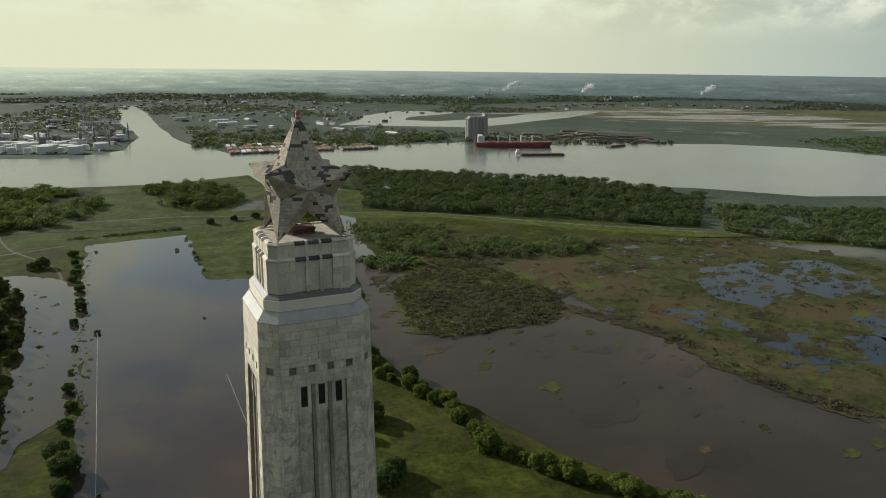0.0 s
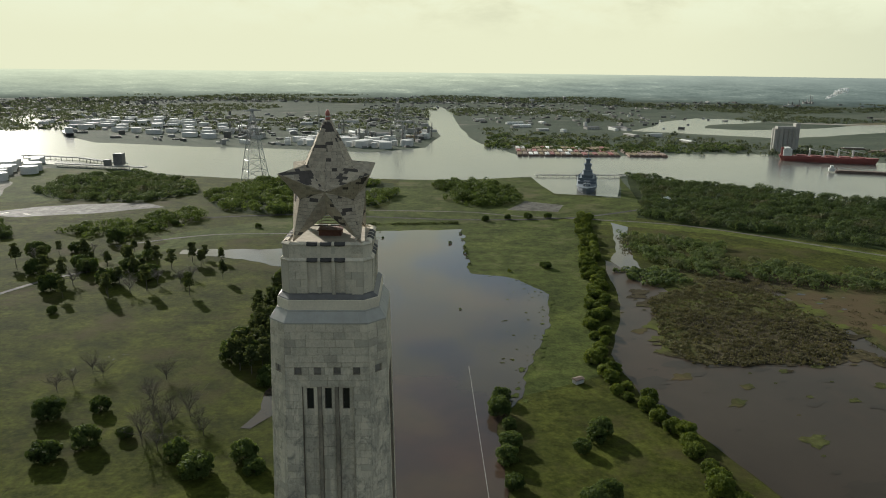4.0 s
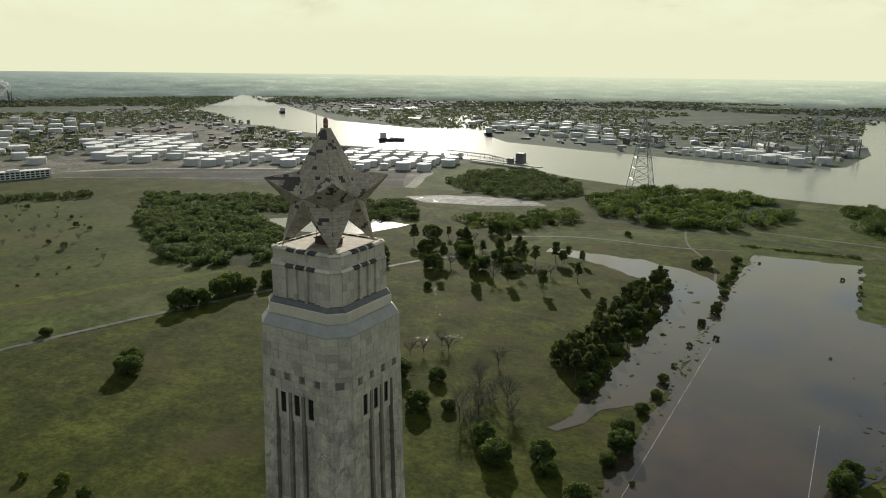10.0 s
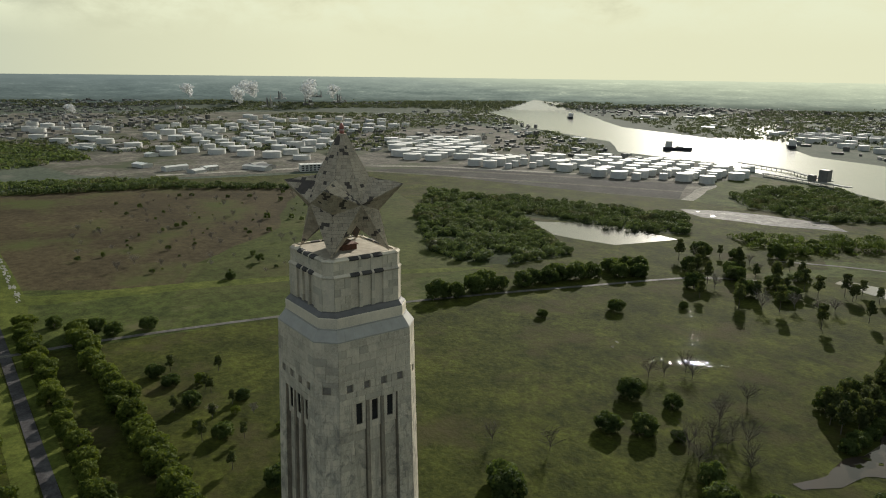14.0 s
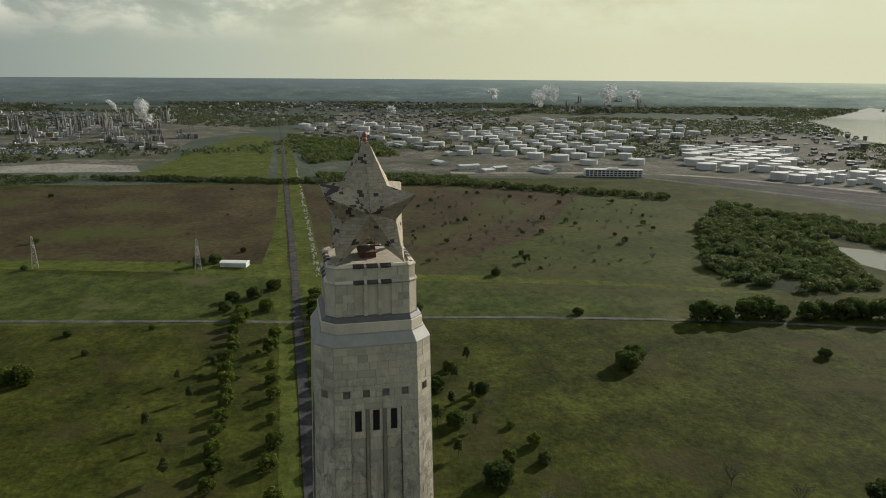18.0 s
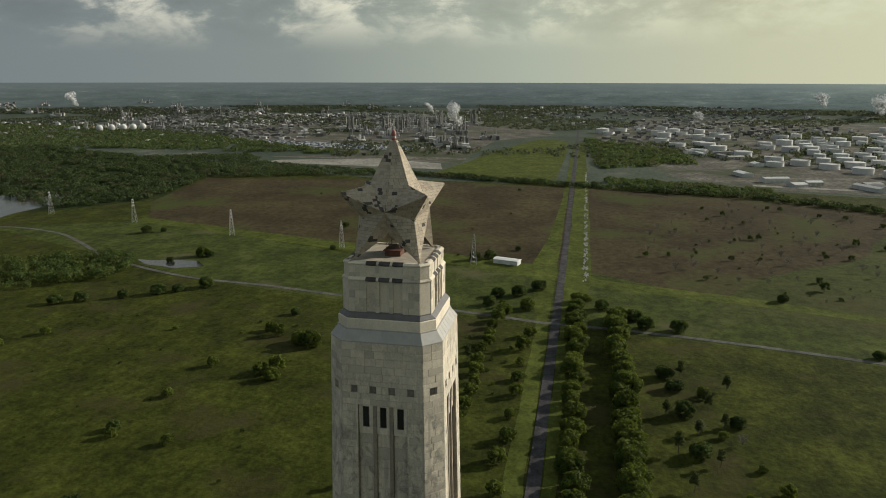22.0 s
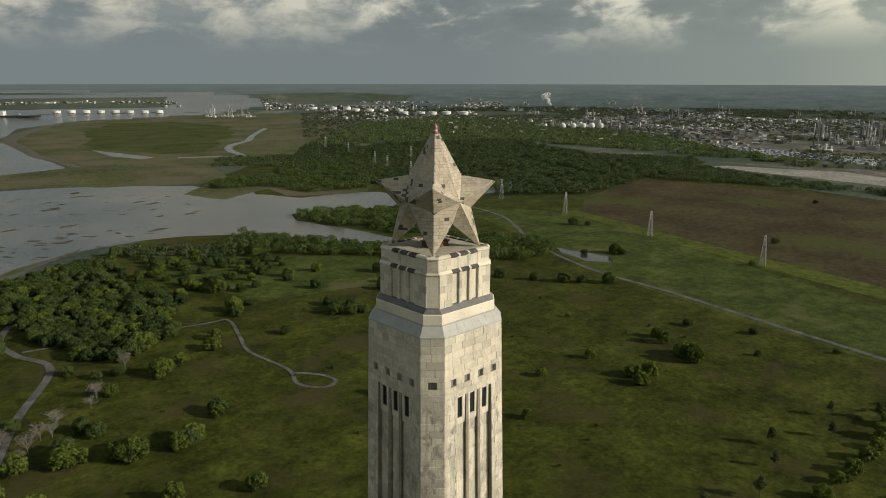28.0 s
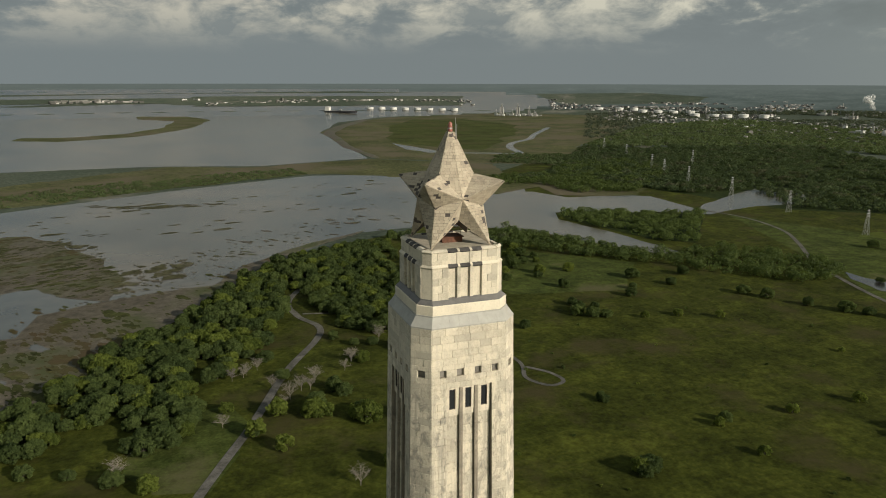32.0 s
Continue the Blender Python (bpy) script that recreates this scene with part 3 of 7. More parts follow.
sheet("levee_grass", [(128, 800), (265, 772), (346, 735), (473, 617), (800, 380), (780, 330), (455, 590), (340, 705), (250, 740), (190, 760)], 0.12, VERGE, 4, 40, 17, "grass bank of the levee road")

# floor sheets whose dark tone paints the woods' shade on the ground
sheet("wood_floor_pond", [(-528, 384), (-690, 480), (-840, 610), (-765, 634), (-705, 685), (-612, 715), (-481, 760), (-420, 670), (-466, 636), (-523, 622), (-600, 590), (-577, 570), (-484, 519), (-431, 493), (-432, 450), (-439, 410), (-476, 380)], 0.12, WOODFLOOR, 5, 20, 102, "floor of the brush woods, darkened as tree shade")
sheet("wood_floor_quay", [(-540, 940), (-560, 1080), (-470, 1150), (-340, 1030), (-308, 945), (-373, 875), (-469, 885)], 0.13, WOODFLOOR, 5, 20, 103, "floor of the bank woods, darkened as tree shade")
sheet("wood_floor_picnic", [(-293, 925), (-262, 1005), (-205, 1070), (-120, 1082), (-40, 1050), (-25, 958), (-40, 890), (-80, 825), (-119, 812), (-150, 800), (-209, 806), (-257, 845)], 0.13, WOODFLOOR, 5, 20, 104, "floor of the picnic woods, darkened as tree shade")
sheet("park_lawn", [(-40, 800), (-30, 1085), (190, 1120), (195, 950), (290, 930), (345, 1150), (300, 860), (265, 780)], 0.11, LAWN, 5, 40, 80, "open park lawn by the ship basin")
sheet("river_meadow", [(-450, 640), (-330, 690), (-260, 690), (-140, 800), (-380, 860), (-330, 870), (-420, 1000), (-560, 870), (-700, 640), (-600, 600)], 0.105, GRASS, 6, 40, 81, "rough meadow between pond and river")

sheet("north_rough", [(-430, 390), (-320, 480), (-250, 660), (-160, 800), (-30, 1080), (-400, 1110), (-540, 1180), (-640, 1040), (-560, 870), (-700, 800), (-1030, 770), (-1075, 600), (-880, 560), (-680, 500), (-520, 440)], 0.075, GRASS, 5, 30, 82, "rough green ground between road and rail yard")

sheet("shore_lawn", [(-229, -720), (-260, -660), (-394, -514), (-334, -438), (-238, -466), (-192, -570)], 0.105, LAWN, 10, 30, 100, "brighter lawn between the park trees")
sheet("grove_lawn", [(53, -300), (35, -322), (6, -327), (-3, -303), (4, -270), (19, -242), (42, -247), (56, -270)], 0.107, LAWN, 3, 15, 101, "mown lawn beside the park drive")

# ---- water ----
sheet("marsh_lagoon", [(180, 590), (205, 560), (212, 491), (300, 500), (310, 420), (310, 350), (320, 315), (326, 283), (322, 243), (324, 215), (329, 188), (342, 151), (380, 80), (440, 0), (500, -60), (380, -100), (270, 20), (200, 135), (167, 185), (146, 261), (128, 303), (128, 361), (160, 459)], 0.18, LAGOON, 4, 12, 25, "brown flooded marsh lagoon")
sheet("river", [(-3626, 3482), (-2470, 2095), (-2008, 1753), (-1578, 1609), (-1252, 1500), (-1054, 1310), (-828, 1320), (-633, 1226), (-527, 1198), (-400, 1120), (-279, 1085), (-157, 1107), (-31, 1090), (62, 1080), (190, 1130), (200, 960), (287, 935), (350, 1163), (457, 1062), (588, 925), (707, 820), (803, 750), (900, 640), (1100, 560), (1500, 300), (2300, -100), (3000, -100), (2600, 300), (1900, 720), (1500, 918), (1470, 1102), (1349, 1237), (1225, 1279), (1249, 1500), (1040, 1440), (937, 1340), (755, 1398), (773, 1480), (576, 1480), (452, 1437), (203, 1440), (146, 1650), (118, 2100), (123, 2800), (96, 3300), (60, 3300), (10, 2880), (25, 2194), (59, 1850), (11, 1566), (-101, 1462), (-292, 1512), (-502, 1546), (-756, 1623), (-922, 1814), (-1100, 2250), (-1406, 2637), (-1330, 2300), (-1175, 2113), (-1120, 1950), (-1175, 1847), (-1590, 1966), (-2376, 2582), (-3141, 3308)], 0.20, RIVER, 9, 60, 20, "broad grey ship channel")
sheet("lagoon_north", [(620, 2060), (760, 2250), (827, 2437), (1048, 2658), (1140, 2630), (1270, 2520), (1100, 2400), (960, 2330), (900, 2200), (980, 2120), (1100, 2160), (1304, 2240), (1568, 2400), (1820, 2500), (1860, 2400), (1500, 2130), (1150, 1940), (972, 1860), (850, 1930), (720, 2020)], 0.20, RIVER, 16, 50, 21, "winding grey backwater behind the far bank")
SALTS = [(1447, 2439), (2196, 2670), (3206, 2057), (3300, 1500), (2097, 1316), (1899, 1709), (1588, 2072)]
sheet("salt_flat", SALTS, 0.13, SALTREED, 60, 70, 22, "green salt marsh with pale pans")
islets("salt_pans", SALTS, 240, 8, 60, 0.3, BAREPAN, 99, "pale drying pans in the salt marsh", 5.0, -20)
sheet("reflecting_pool", [(-43, 713), (52, 722), (50, 548), (90, 530), (109, 486), (100, 427), (77, 356), (62, 302), (46, 270), (40, 120), (38, 60), (-38, 60), (-40, 207), (-44, 268), (-41, 309), (-40, 360), (-43, 436), (-46, 556)], 0.22, FLOOD, 4.5, 5, 23, "flooded brown reflecting pool")
sheet("flooded_strip", [(-230, 625), (-210, 630), (-164, 628), (-134, 632), (-85, 614), (-56, 585), (-44, 560), (-43, 500), (-41, 400), (-41, 345), (-52, 318), (-66, 300), (-76, 268), (-82, 268), (-80, 300), (-76, 333), (-78, 362), (-76, 414), (-80, 472), (-92, 545), (-124, 570), (-151, 586), (-178, 599), (-225, 612)], 0.213, FLOOD, 5, 5, 24, "shallow flood water between grass and trees")
sheet("marsh_channel", [(232, 765), (244, 740), (216, 628), (206, 555), (190, 560), (186, 590), (202, 630)], 0.19, FLOOD, 3, 7, 26, "narrow marsh channel")
sheet("pond", [(-576, 572), (-541, 613), (-462, 645), (-410, 640), (-433, 562), (-505, 543)], 0.20, POND, 4, 20, 30, "bright pond among trees")
sheet("lake", [(-345, -709), (-330, -760), (-420, -960), (-492, -968), (-514, -954), (-537, -887), (-574, -885), (-642, -870), (-663, -853), (-658, -792), (-656, -738), (-694, -767), (-754, -800), (-835, -842), (-912, -876), (-905, -829), (-947, -813), (-874, -746), (-798, -723), (-752, -727), (-694, -715), (-643, -700), (-608, -735), (-572, -742), (-534, -755), (-492, -785), (-455, -780), (-435, -739), (-446, -689), (-456, -644), (-464, -573), (-465, -535), (-441, -538), (-421, -573), (-401, -609), (-378, -666)], 0.20, BAY, 3, 14, 31, "shallow grey inlet")
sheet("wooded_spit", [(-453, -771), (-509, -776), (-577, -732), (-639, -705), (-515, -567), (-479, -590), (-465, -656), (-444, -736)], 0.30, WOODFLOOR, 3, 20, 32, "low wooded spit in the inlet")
sheet("mud_bay", [(49, -505), (13, -535), (-26, -615), (-94, -675), (-169, -745), (-250, -752), (-300, -740), (-420, -960), (-520, -900), (-480, -1000), (-469, -1119), (-330, -1240), (-211, -1273), (47, -1153), (300, -1000), (900, -800), (800, -300), (420, -300), (150, -420)], 0.16, BAY, 8, 30, 33, "grey tidal mudflat bay")
sheet("bay", [(45, -1515), (-141, -1451), (-391, -1529), (-410, -1900), (-435, -2340), (-620, -2900), (-882, -3226), (-1060, -3330), (-600, -3440), (0, -3500), (600, -3445), (1200, -3285), (2000, -2870), (2700, -2220), (2000, -1900), (900, -1500)], 0.16, BAY, 10, 60, 34, "wide grey open bay")
FARBAY = [(-1060, -3300), (-1650, -3500), (-2600, -4500), (-4200, -8000), (-3000, -14000), (4000, -14000), (7000, -6000), (2750, -2200), (1200, -3200), (0, -3420)]
bm = bmesh.new()
rings = [3380, 3480, 3600, 3750, 3900, 4100, 4400, 4800, 5300, 6000, 7000, 8500, 10500, 13500]
for d0, d1 in zip(rings, rings[1:]):
    for k in range(2 * 230, 2 * 330):
        a0, a1 = radians(k / 2), radians((k + 1) / 2)
        if inside((d0 + d1) / 2 * math.cos((a0 + a1) / 2), (d0 + d1) / 2 * math.sin((a0 + a1) / 2), FARBAY):
            quad = [lay(d * math.cos(a), d * math.sin(a)) for d, a in ((d0, a0), (d1, a0), (d1, a1), (d0, a1))]
            bm.faces.new([bm.verts.new((x, y, z + 0.17)) for x, y, z, _ in quad])
tagged(obj("outer_bay", bm, BAY), "grey open bay reaching to the horizon", kind="structure")
sheet("marsh_point", [(-435, -2340), (-402, -1523), (-614, -1334), (-780, -1235), (-1000, -1640), (-1500, -2100), (-2100, -2950), (-1605, -3447), (-927, -3200), (-640, -2850)], 0.24, SALTREED, 14, 24, 35, "marshy point with tidal pools")
sheet("barrier_spit", [(-211, -1300), (47, -1180), (300, -1030), (700, -900), (760, -1000), (300, -1300), (45, -1500), (-141, -1440), (-391, -1510), (-614, -1334), (-560, -1180), (-480, -1130)], 0.26, SALTREED, 18, 16, 36, "low grassy spit across the bay")
sheet("marsh_island", [(468, -2316), (337, -2231), (120, -2370), (-40, -2731), (-129, -3242), (-38, -3573), (188, -3648), (170, -3400), (20, -3200), (60, -2780), (170, -2500), (330, -2390), (453, -2417)], 0.30, SALTREED, 16, 30, 37, "low marsh island in the bay")
sheet("island_shore", [(-400, -1529), (-394, -1793), (-439, -2327), (-541, -2626), (-763, -3075), (-800, -3060), (-580, -2600), (-474, -2310), (-418, -1790), (-420, -1529)], 0.32, MUD, 6, 30, 38, "muddy shore of the marshy point")
islets("tidal_weed_beds", [(214, -847), (172, -863), (104, -763), (91, -660), (56, -658), (-2, -697), (36, -581), (97, -568), (149, -641), (200, -600), (330, -600), (330, -800)], 900, 1.0, 9, 0.30, WEED, 73, "brown weed beds drying on the tidal flat", 1.5, 40)
islets("shore_weed", [(60, -560), (0, -640), (-80, -700), (-180, -770), (-150, -800), (-20, -740), (100, -660), (130, -580)], 420, 0.5, 3.5, 0.31, WEED, 74, "thin weed scattered along the mud shore", 2.0, 130)
islets("bay_weed_line", [(175, -1060), (112, -1047), (36, -1029), (-33, -1014), (-31, -990), (73, -1004), (171, -1040)], 120, 2, 9, 0.33, WEED, 75, "long weed bank in the open mudflat", 2.5, 10)
sheet("roadside_pool", [(-560, -416), (-564, -389), (-567, -353), (-550, -338), (-537, -360), (-546, -395)], 0.24, POND, 3, 6, 39, "flooded hollow by the road")
sheet("inlet_mouth", [(-285, -748), (-345, -709), (-400, -760), (-500, -960), (-520, -1000), (-430, -985), (-330, -800)], 0.185, BAY, 2, 20, 41, "grey shallows where the inlet opens")
for k, (az0, az1, d0, d1) in enumerate(((267.5, 284, 5700, 7000), (248, 268.5, 4900, 7600))):
    for j in range(3):
        a0, a1 = az0 + (az1 - az0) * j / 3, az0 + (az1 - az0) * (j + 1) / 3 + 0.4
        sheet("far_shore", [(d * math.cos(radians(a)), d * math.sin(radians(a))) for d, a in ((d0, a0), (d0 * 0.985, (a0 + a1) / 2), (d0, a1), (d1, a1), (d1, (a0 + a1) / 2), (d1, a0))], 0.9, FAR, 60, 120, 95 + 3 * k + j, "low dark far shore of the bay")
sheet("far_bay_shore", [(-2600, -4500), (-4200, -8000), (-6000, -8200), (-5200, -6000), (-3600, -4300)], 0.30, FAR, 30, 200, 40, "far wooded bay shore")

# puddles in the meadow, islets and mud in the marsh and the bay
islets("meadow_puddles", [(-268, 460), (-262, 462), (-200, 370), (-184, 338), (-188, 336), (-208, 366)], 240, 0.10, 0.34, 0.2, POND, 50, "broken shining puddles along a wet hollow", 1.8, -55)
islets("meadow_pools", [(-216, 330), (-212, 328), (-172, 364), (-172, 370), (-196, 354)], 170, 0.10, 0.36, 0.2, POND, 51, "thin shallow puddles in the grass", 2.6, 42)
islets("grass_puddles", [(-272, 340), (-255, 352), (-232, 338), (-240, 328)], 24, 0.12, 0.5, 0.2, POND, 52, "shallow puddles in the grass", 2.0, 20)
DYKE = [(288, 367), (301, 341), (314, 315), (322, 283), (318, 243), (320, 215), (325, 188), (338, 151), (372, 88), (430, 5)]
ISLE = [(189, 480), (177, 436), (165, 362), (182, 344), (228, 347), (262, 342), (288, 367), (304, 398), (300, 433), (297, 462), (294, 493), (267, 521), (225, 502)]
FLATS = [(300, 505), (440, 516), (565, 502), (609, 430), (648, 356), (740, 240), (690, 60), (560, -30), (440, 20), (380, 100), (345, 156), (334, 190), (328, 215), (326, 243), (330, 283), (322, 320), (308, 350), (310, 398), (304, 440)]
sheet("marsh_flats", FLATS, 0.30, REED, 9, 10, 27, "mottled green and brown marsh behind the dyke")
sheet("marsh_scrub_isle", ISLE, 0.45, MARSH, 9, 6, 28, "brown scrub island in the marsh")
sheet("marsh_north_bank", [(205, 560), (213, 520), (225, 502), (267, 521), (294, 493), (310, 500), (440, 516), (565, 502), (700, 420), (640, 480), (440, 540), (330, 560)], 0.33, MARSH, 7, 10, 29, "brown brushy marsh edge below the levee")
for k, pool in enumerate(([(467, 410), (532, 411), (593, 385), (583, 332), (549, 293), (501, 298), (486, 328), (429, 307), (412, 336), (432, 377)], [(352, 340), (384, 325), (379, 271), (350, 290)], [(366, 264), (421, 256), (452, 224), (413, 196), (368, 216)], [(470, 270), (540, 240), (600, 160), (540, 90), (470, 120), (440, 190)])):
    sheet("marsh_pool", pool, 0.37, BLUEPOOL, 9, 7, 90 + k, "open water in the marsh, painted with the sky's blue")
islets("marsh_beds", [(400, 420), (560, 420), (640, 330), (600, 120), (460, 80), (360, 200), (345, 340)], 330, 1.2, 11, 0.40, REED, 62, "green marsh beds in shallow blue water", 1.7, 10)
islets("marsh_pools", FLATS, 300, 0.8, 6, 0.375, BLUEPOOL, 63, "small standing pools in the marsh", 2.0, 10)
islets("marsh_brown_beds", FLATS, 220, 2, 14, 0.385, MARSH, 71, "brown sedge patches in the marsh", 1.6, 20)
islets("marsh_edge_beds", [(170, 490), (160, 350), (230, 335), (300, 350), (318, 400), (310, 470), (270, 530), (200, 515)], 230, 1.2, 7, 0.47, MARSH, 68, "ragged brown edges of the scrub island", 1.5, 20)
for (x0, y0), (x1, y1) in zip(DYKE, DYKE[1:]):
    n = math.hypot(y1 - y0, x1 - x0)
    ux, uy = -(y1 - y0) / n * 7, (x1 - x0) / n * 7
    islets("dyke_beds", [(x0 - ux, y0 - uy), (x1 - ux, y1 - uy), (x1 + ux, y1 + uy), (x0 + ux, y0 + uy)], 60, 2.0, 6.0, 0.5, MARSH, int(x0 + y0), "brown overgrown dyke across the marsh", 1.3, 90)
islets("avenue_wet_ditch", [(-560, 24.5), (-560, 20.5), (-1340, 21), (-1340, 25)], 330, 0.4, 1.7, 0.24, DITCH_REFLECTION, 72, "broken wet ditch beside the avenue, its reflections painted pale", 4.0, 0)
NEARMARSH = [(160, 470), (135, 330), (170, 230), (230, 130), (330, 60), (420, 120), (400, 280), (300, 320), (180, 380)]
islets("marsh_tufts", NEARMARSH, 120, 1.0, 5.5, 0.3, REED, 61, "small green tufts in the brown lagoon", 1.6, 30)
islets("sunken_weed", NEARMARSH, 260, 1.0, 9.0, 0.21, SUNK, 86, "dark weed just under the lagoon's surface", 2.2, 20)
islets("flood_tufts", [(-150, 600), (-62, 570), (-57, 440), (-62, 300), (-76, 300), (-78, 460), (-130, 580)], 220, 0.5, 3.0, 0.3, GRASS, 64, "grass tufts in the shallow flood", 1.5, 80)
islets("pool_tufts", [(40, 560), (100, 540), (112, 480), (70, 350), (55, 330), (48, 430)], 70, 0.4, 1.6, 0.3, GRASS, 65, "sparse weeds in the flooded pool", 1.3, 0)
islets("pool_edge_tufts", [(44, 262), (62, 290), (84, 356), (108, 427), (118, 486), (96, 536), (54, 556), (50, 546), (86, 524), (102, 486), (94, 430), (70, 358), (54, 306)], 420, 0.4, 2.6, 0.31, LAWN, 79, "ragged grass growing into the flooded pool", 1.4, 60)
islets("pool_bank_tufts", [(-47, 210), (-38, 210), (-36, 440), (-40, 560), (-38, 710), (-46, 715), (-50, 556), (-47, 436)], 420, 0.3, 1.7, 0.31, GRASS, 84, "ragged grass along the old pool edge", 1.2, 90)
islets("mud_beds", [(55, -505), (-30, -615), (-100, -680), (-200, -750), (-280, -760), (-230, -890), (-60, -800), (60, -640), (150, -480)], 300, 0.6, 4.5, 0.3, MUD, 66, "brown weed beds on the tidal mud", 2.6, 135)
islets("mud_streaks", [(50, -1100), (-300, -1180), (-480, -950), (-300, -800), (0, -800), (300, -850)], 220, 1.0, 6, 0.28, WEED, 67, "weed clumps scattered over the mudflat", 2.6, 15)
sheet("tidal_flat", [(150, -330), (120, -350), (98, -383), (58, -457), (24, -496), (-20, -579), (-84, -667), (-176, -746), (-186, -758), (-98, -700), (-34, -640), (5, -575), (79, -556), (133, -540), (142, -465), (230, -420), (300, -330)], 0.24, MUD, 9, 12, 69, "brown tidal flat below the park woods")
sheet("outer_flat", [(241, -862), (192, -855), (147, -795), (104, -713), (76, -616), (82, -555), (120, -581), (153, -618), (185, -599)], 0.25, MUD, 8, 10, 105, "brown weed-covered flat rising from the bay")
sheet("inner_flat", [(160, -482), (132, -489), (109, -516), (83, -537), (57, -496), (69, -441), (85, -384), (102, -357), (132, -353)], 0.26, MUD, 8, 10, 106, "olive mudflat below the park woods")
islets("outer_flat_weed", [(241, -862), (192, -855), (147, -795), (104, -713), (76, -616), (82, -555), (120, -581), (153, -618), (185, -599)], 420, 1.0, 6, 0.31, REED, 107, "olive weed over the outer flat", 2.2, 20)
islets("inner_flat_weed", [(160, -482), (132, -489), (109, -516), (83, -537), (57, -496), (69, -441), (85, -384), (102, -357), (132, -353)], 420, 0.8, 5, 0.34, REED, 108, "olive weed over the inner flat", 2.2, 120)
islets("flat_weed", [(150, -340), (98, -390), (24, -505), (-90, -680), (-40, -650), (79, -600), (170, -540), (300, -340)], 420, 0.6, 5, 0.33, REED, 76, "green weed on the tidal flat", 2.2, 125)
islets("flat_pools", [(150, -360), (100, -410), (40, -510), (80, -550), (140, -470), (240, -400)], 50, 1.0, 7, 0.36, BAY, 77, "shining tidal pools on the mud", 2.8, 120)
strip("spit_creek", [(-1293, -2330), (-1081, -2038), (-988, -1890), (-875, -1776), (-807, -1651), (-766, -1514), (-705, -1535), (-636, -1565)], 20.0, 0.36, BAY, "winding tidal creek in the marshy point")
sheet("spit_pool", [(-549, -1887), (-578, -1733), (-598, -1600), (-560, -1591), (-533, -1704)], 0.35, BAY, 8, 20, 70, "long tidal pool behind the shore")
sheet("point_meadow", [(-560, -1950), (-640, -1680), (-720, -1620), (-860, -1850), (-1060, -2120), (-1250, -2500), (-1200, -2950), (-980, -3000), (-760, -2600)], 0.30, SAVANNA, 25, 40, 87, "green heart of the marshy point")
sheet("headland", [(-417, -1041), (-443, -953), (-547, -1003), (-533, -912), (-598, -882), (-650, -872), (-860, -1055), (-940, -1222), (-893, -1340), (-761, -1288), (-637, -1154), (-509, -1136)], 0.27, SALTREED, 6, 14, 88, "grassy headland between bay and inlet")
strip("power_line_track", [(-1000, -1330), (-1180, -1580), (-1380, -1900), (-1600, -2280)], 26.0, 0.36, MUD, "bare power line cutting through the woods")
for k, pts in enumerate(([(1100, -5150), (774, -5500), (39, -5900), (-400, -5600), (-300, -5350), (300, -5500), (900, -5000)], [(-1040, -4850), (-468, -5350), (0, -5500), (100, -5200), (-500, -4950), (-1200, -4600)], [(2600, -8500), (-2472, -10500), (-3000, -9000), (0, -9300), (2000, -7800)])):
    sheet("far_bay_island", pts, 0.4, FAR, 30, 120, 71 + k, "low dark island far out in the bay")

sheet("wet_yard", [(-520, 800), (-473, 776), (-400, 800), (-322, 842), (-363, 872), (-430, 862), (-483, 842)], 0.16, GRAVEL, 6, 14, 96, "pale wet works yard by the levee")
islets("yard_puddles", [(-510, 800), (-473, 780), (-330, 840), (-363, 866), (-483, 838)], 60, 0.5, 2.5, 0.2, POND, 97, "shining puddles on the works yard", 2.0, 25)
sheet("car_park", [(116, 838), (148, 902), (196, 872), (180, 828)], 0.17, GRAVEL, 2, 12, 98, "pale gravel car park by the ship basin")

# ---- roads ----
strip("avenue", [(-2600, -6), (-1960, -2), (-850, 1), (-530, 1), (-220, 0), (-90, 0)], 6.4, 0.30, ASPHALT, "long straight asphalt avenue to the monument")
strip("park_road_north", [(-450, -8), (-444, 60), (-428, 150), (-403, 252), (-376, 340), (-345, 428), (-310, 520), (-270, 560)], 4.6, 0.32, GRAVEL, "pale park road across the meadow")
strip("park_road_south", [(-660, -720), (-672, -660), (-655, -585), (-617, -525), (-560, -447), (-514, -340), (-500, -247), (-478, -140), (-462, -60), (-450, -8)], 4.6, 0.32, GRAVEL, "pale park road towards the lake")
strip("loop_drive", [(-60, -470), (-169, -443), (-190, -438), (-180, -400), (-171, -370), (-174, -326), (-167, -303), (-175, -288), (-186, -291), (-184, -305), (-174, -318)], 2.6, 0.34, GRAVEL, "narrow park drive ending in a loop")
strip("park_drive_south", [(60, -150), (30, -225), (13, -262), (-4, -297), (-32, -363), (-60, -412), (-66, -438), (-55, -470), (-60, -520), (-130, -640)], 4.8, 0.34, GRAVEL, "park drive through the trees")
strip("levee_road", [(-60, 830), (60, 822), (128, 797), (265, 767), (346, 726), (473, 607), (620, 490), (800, 345)], 5.0, 0.34, GRAVEL, "pale gravel levee road")
strip("pool_head_road", [(-250, 780), (-150, 800), (-60, 790), (60, 775), (190, 790), (300, 850)], 6.0, 0.34, ASPHALT, "park road beyond the pool")
strip("meadow_path", [(-300, 640), (-220, 690), (-120, 700), (-60, 720)], 4.0, 0.30, GRAVEL, "faint path across the field")
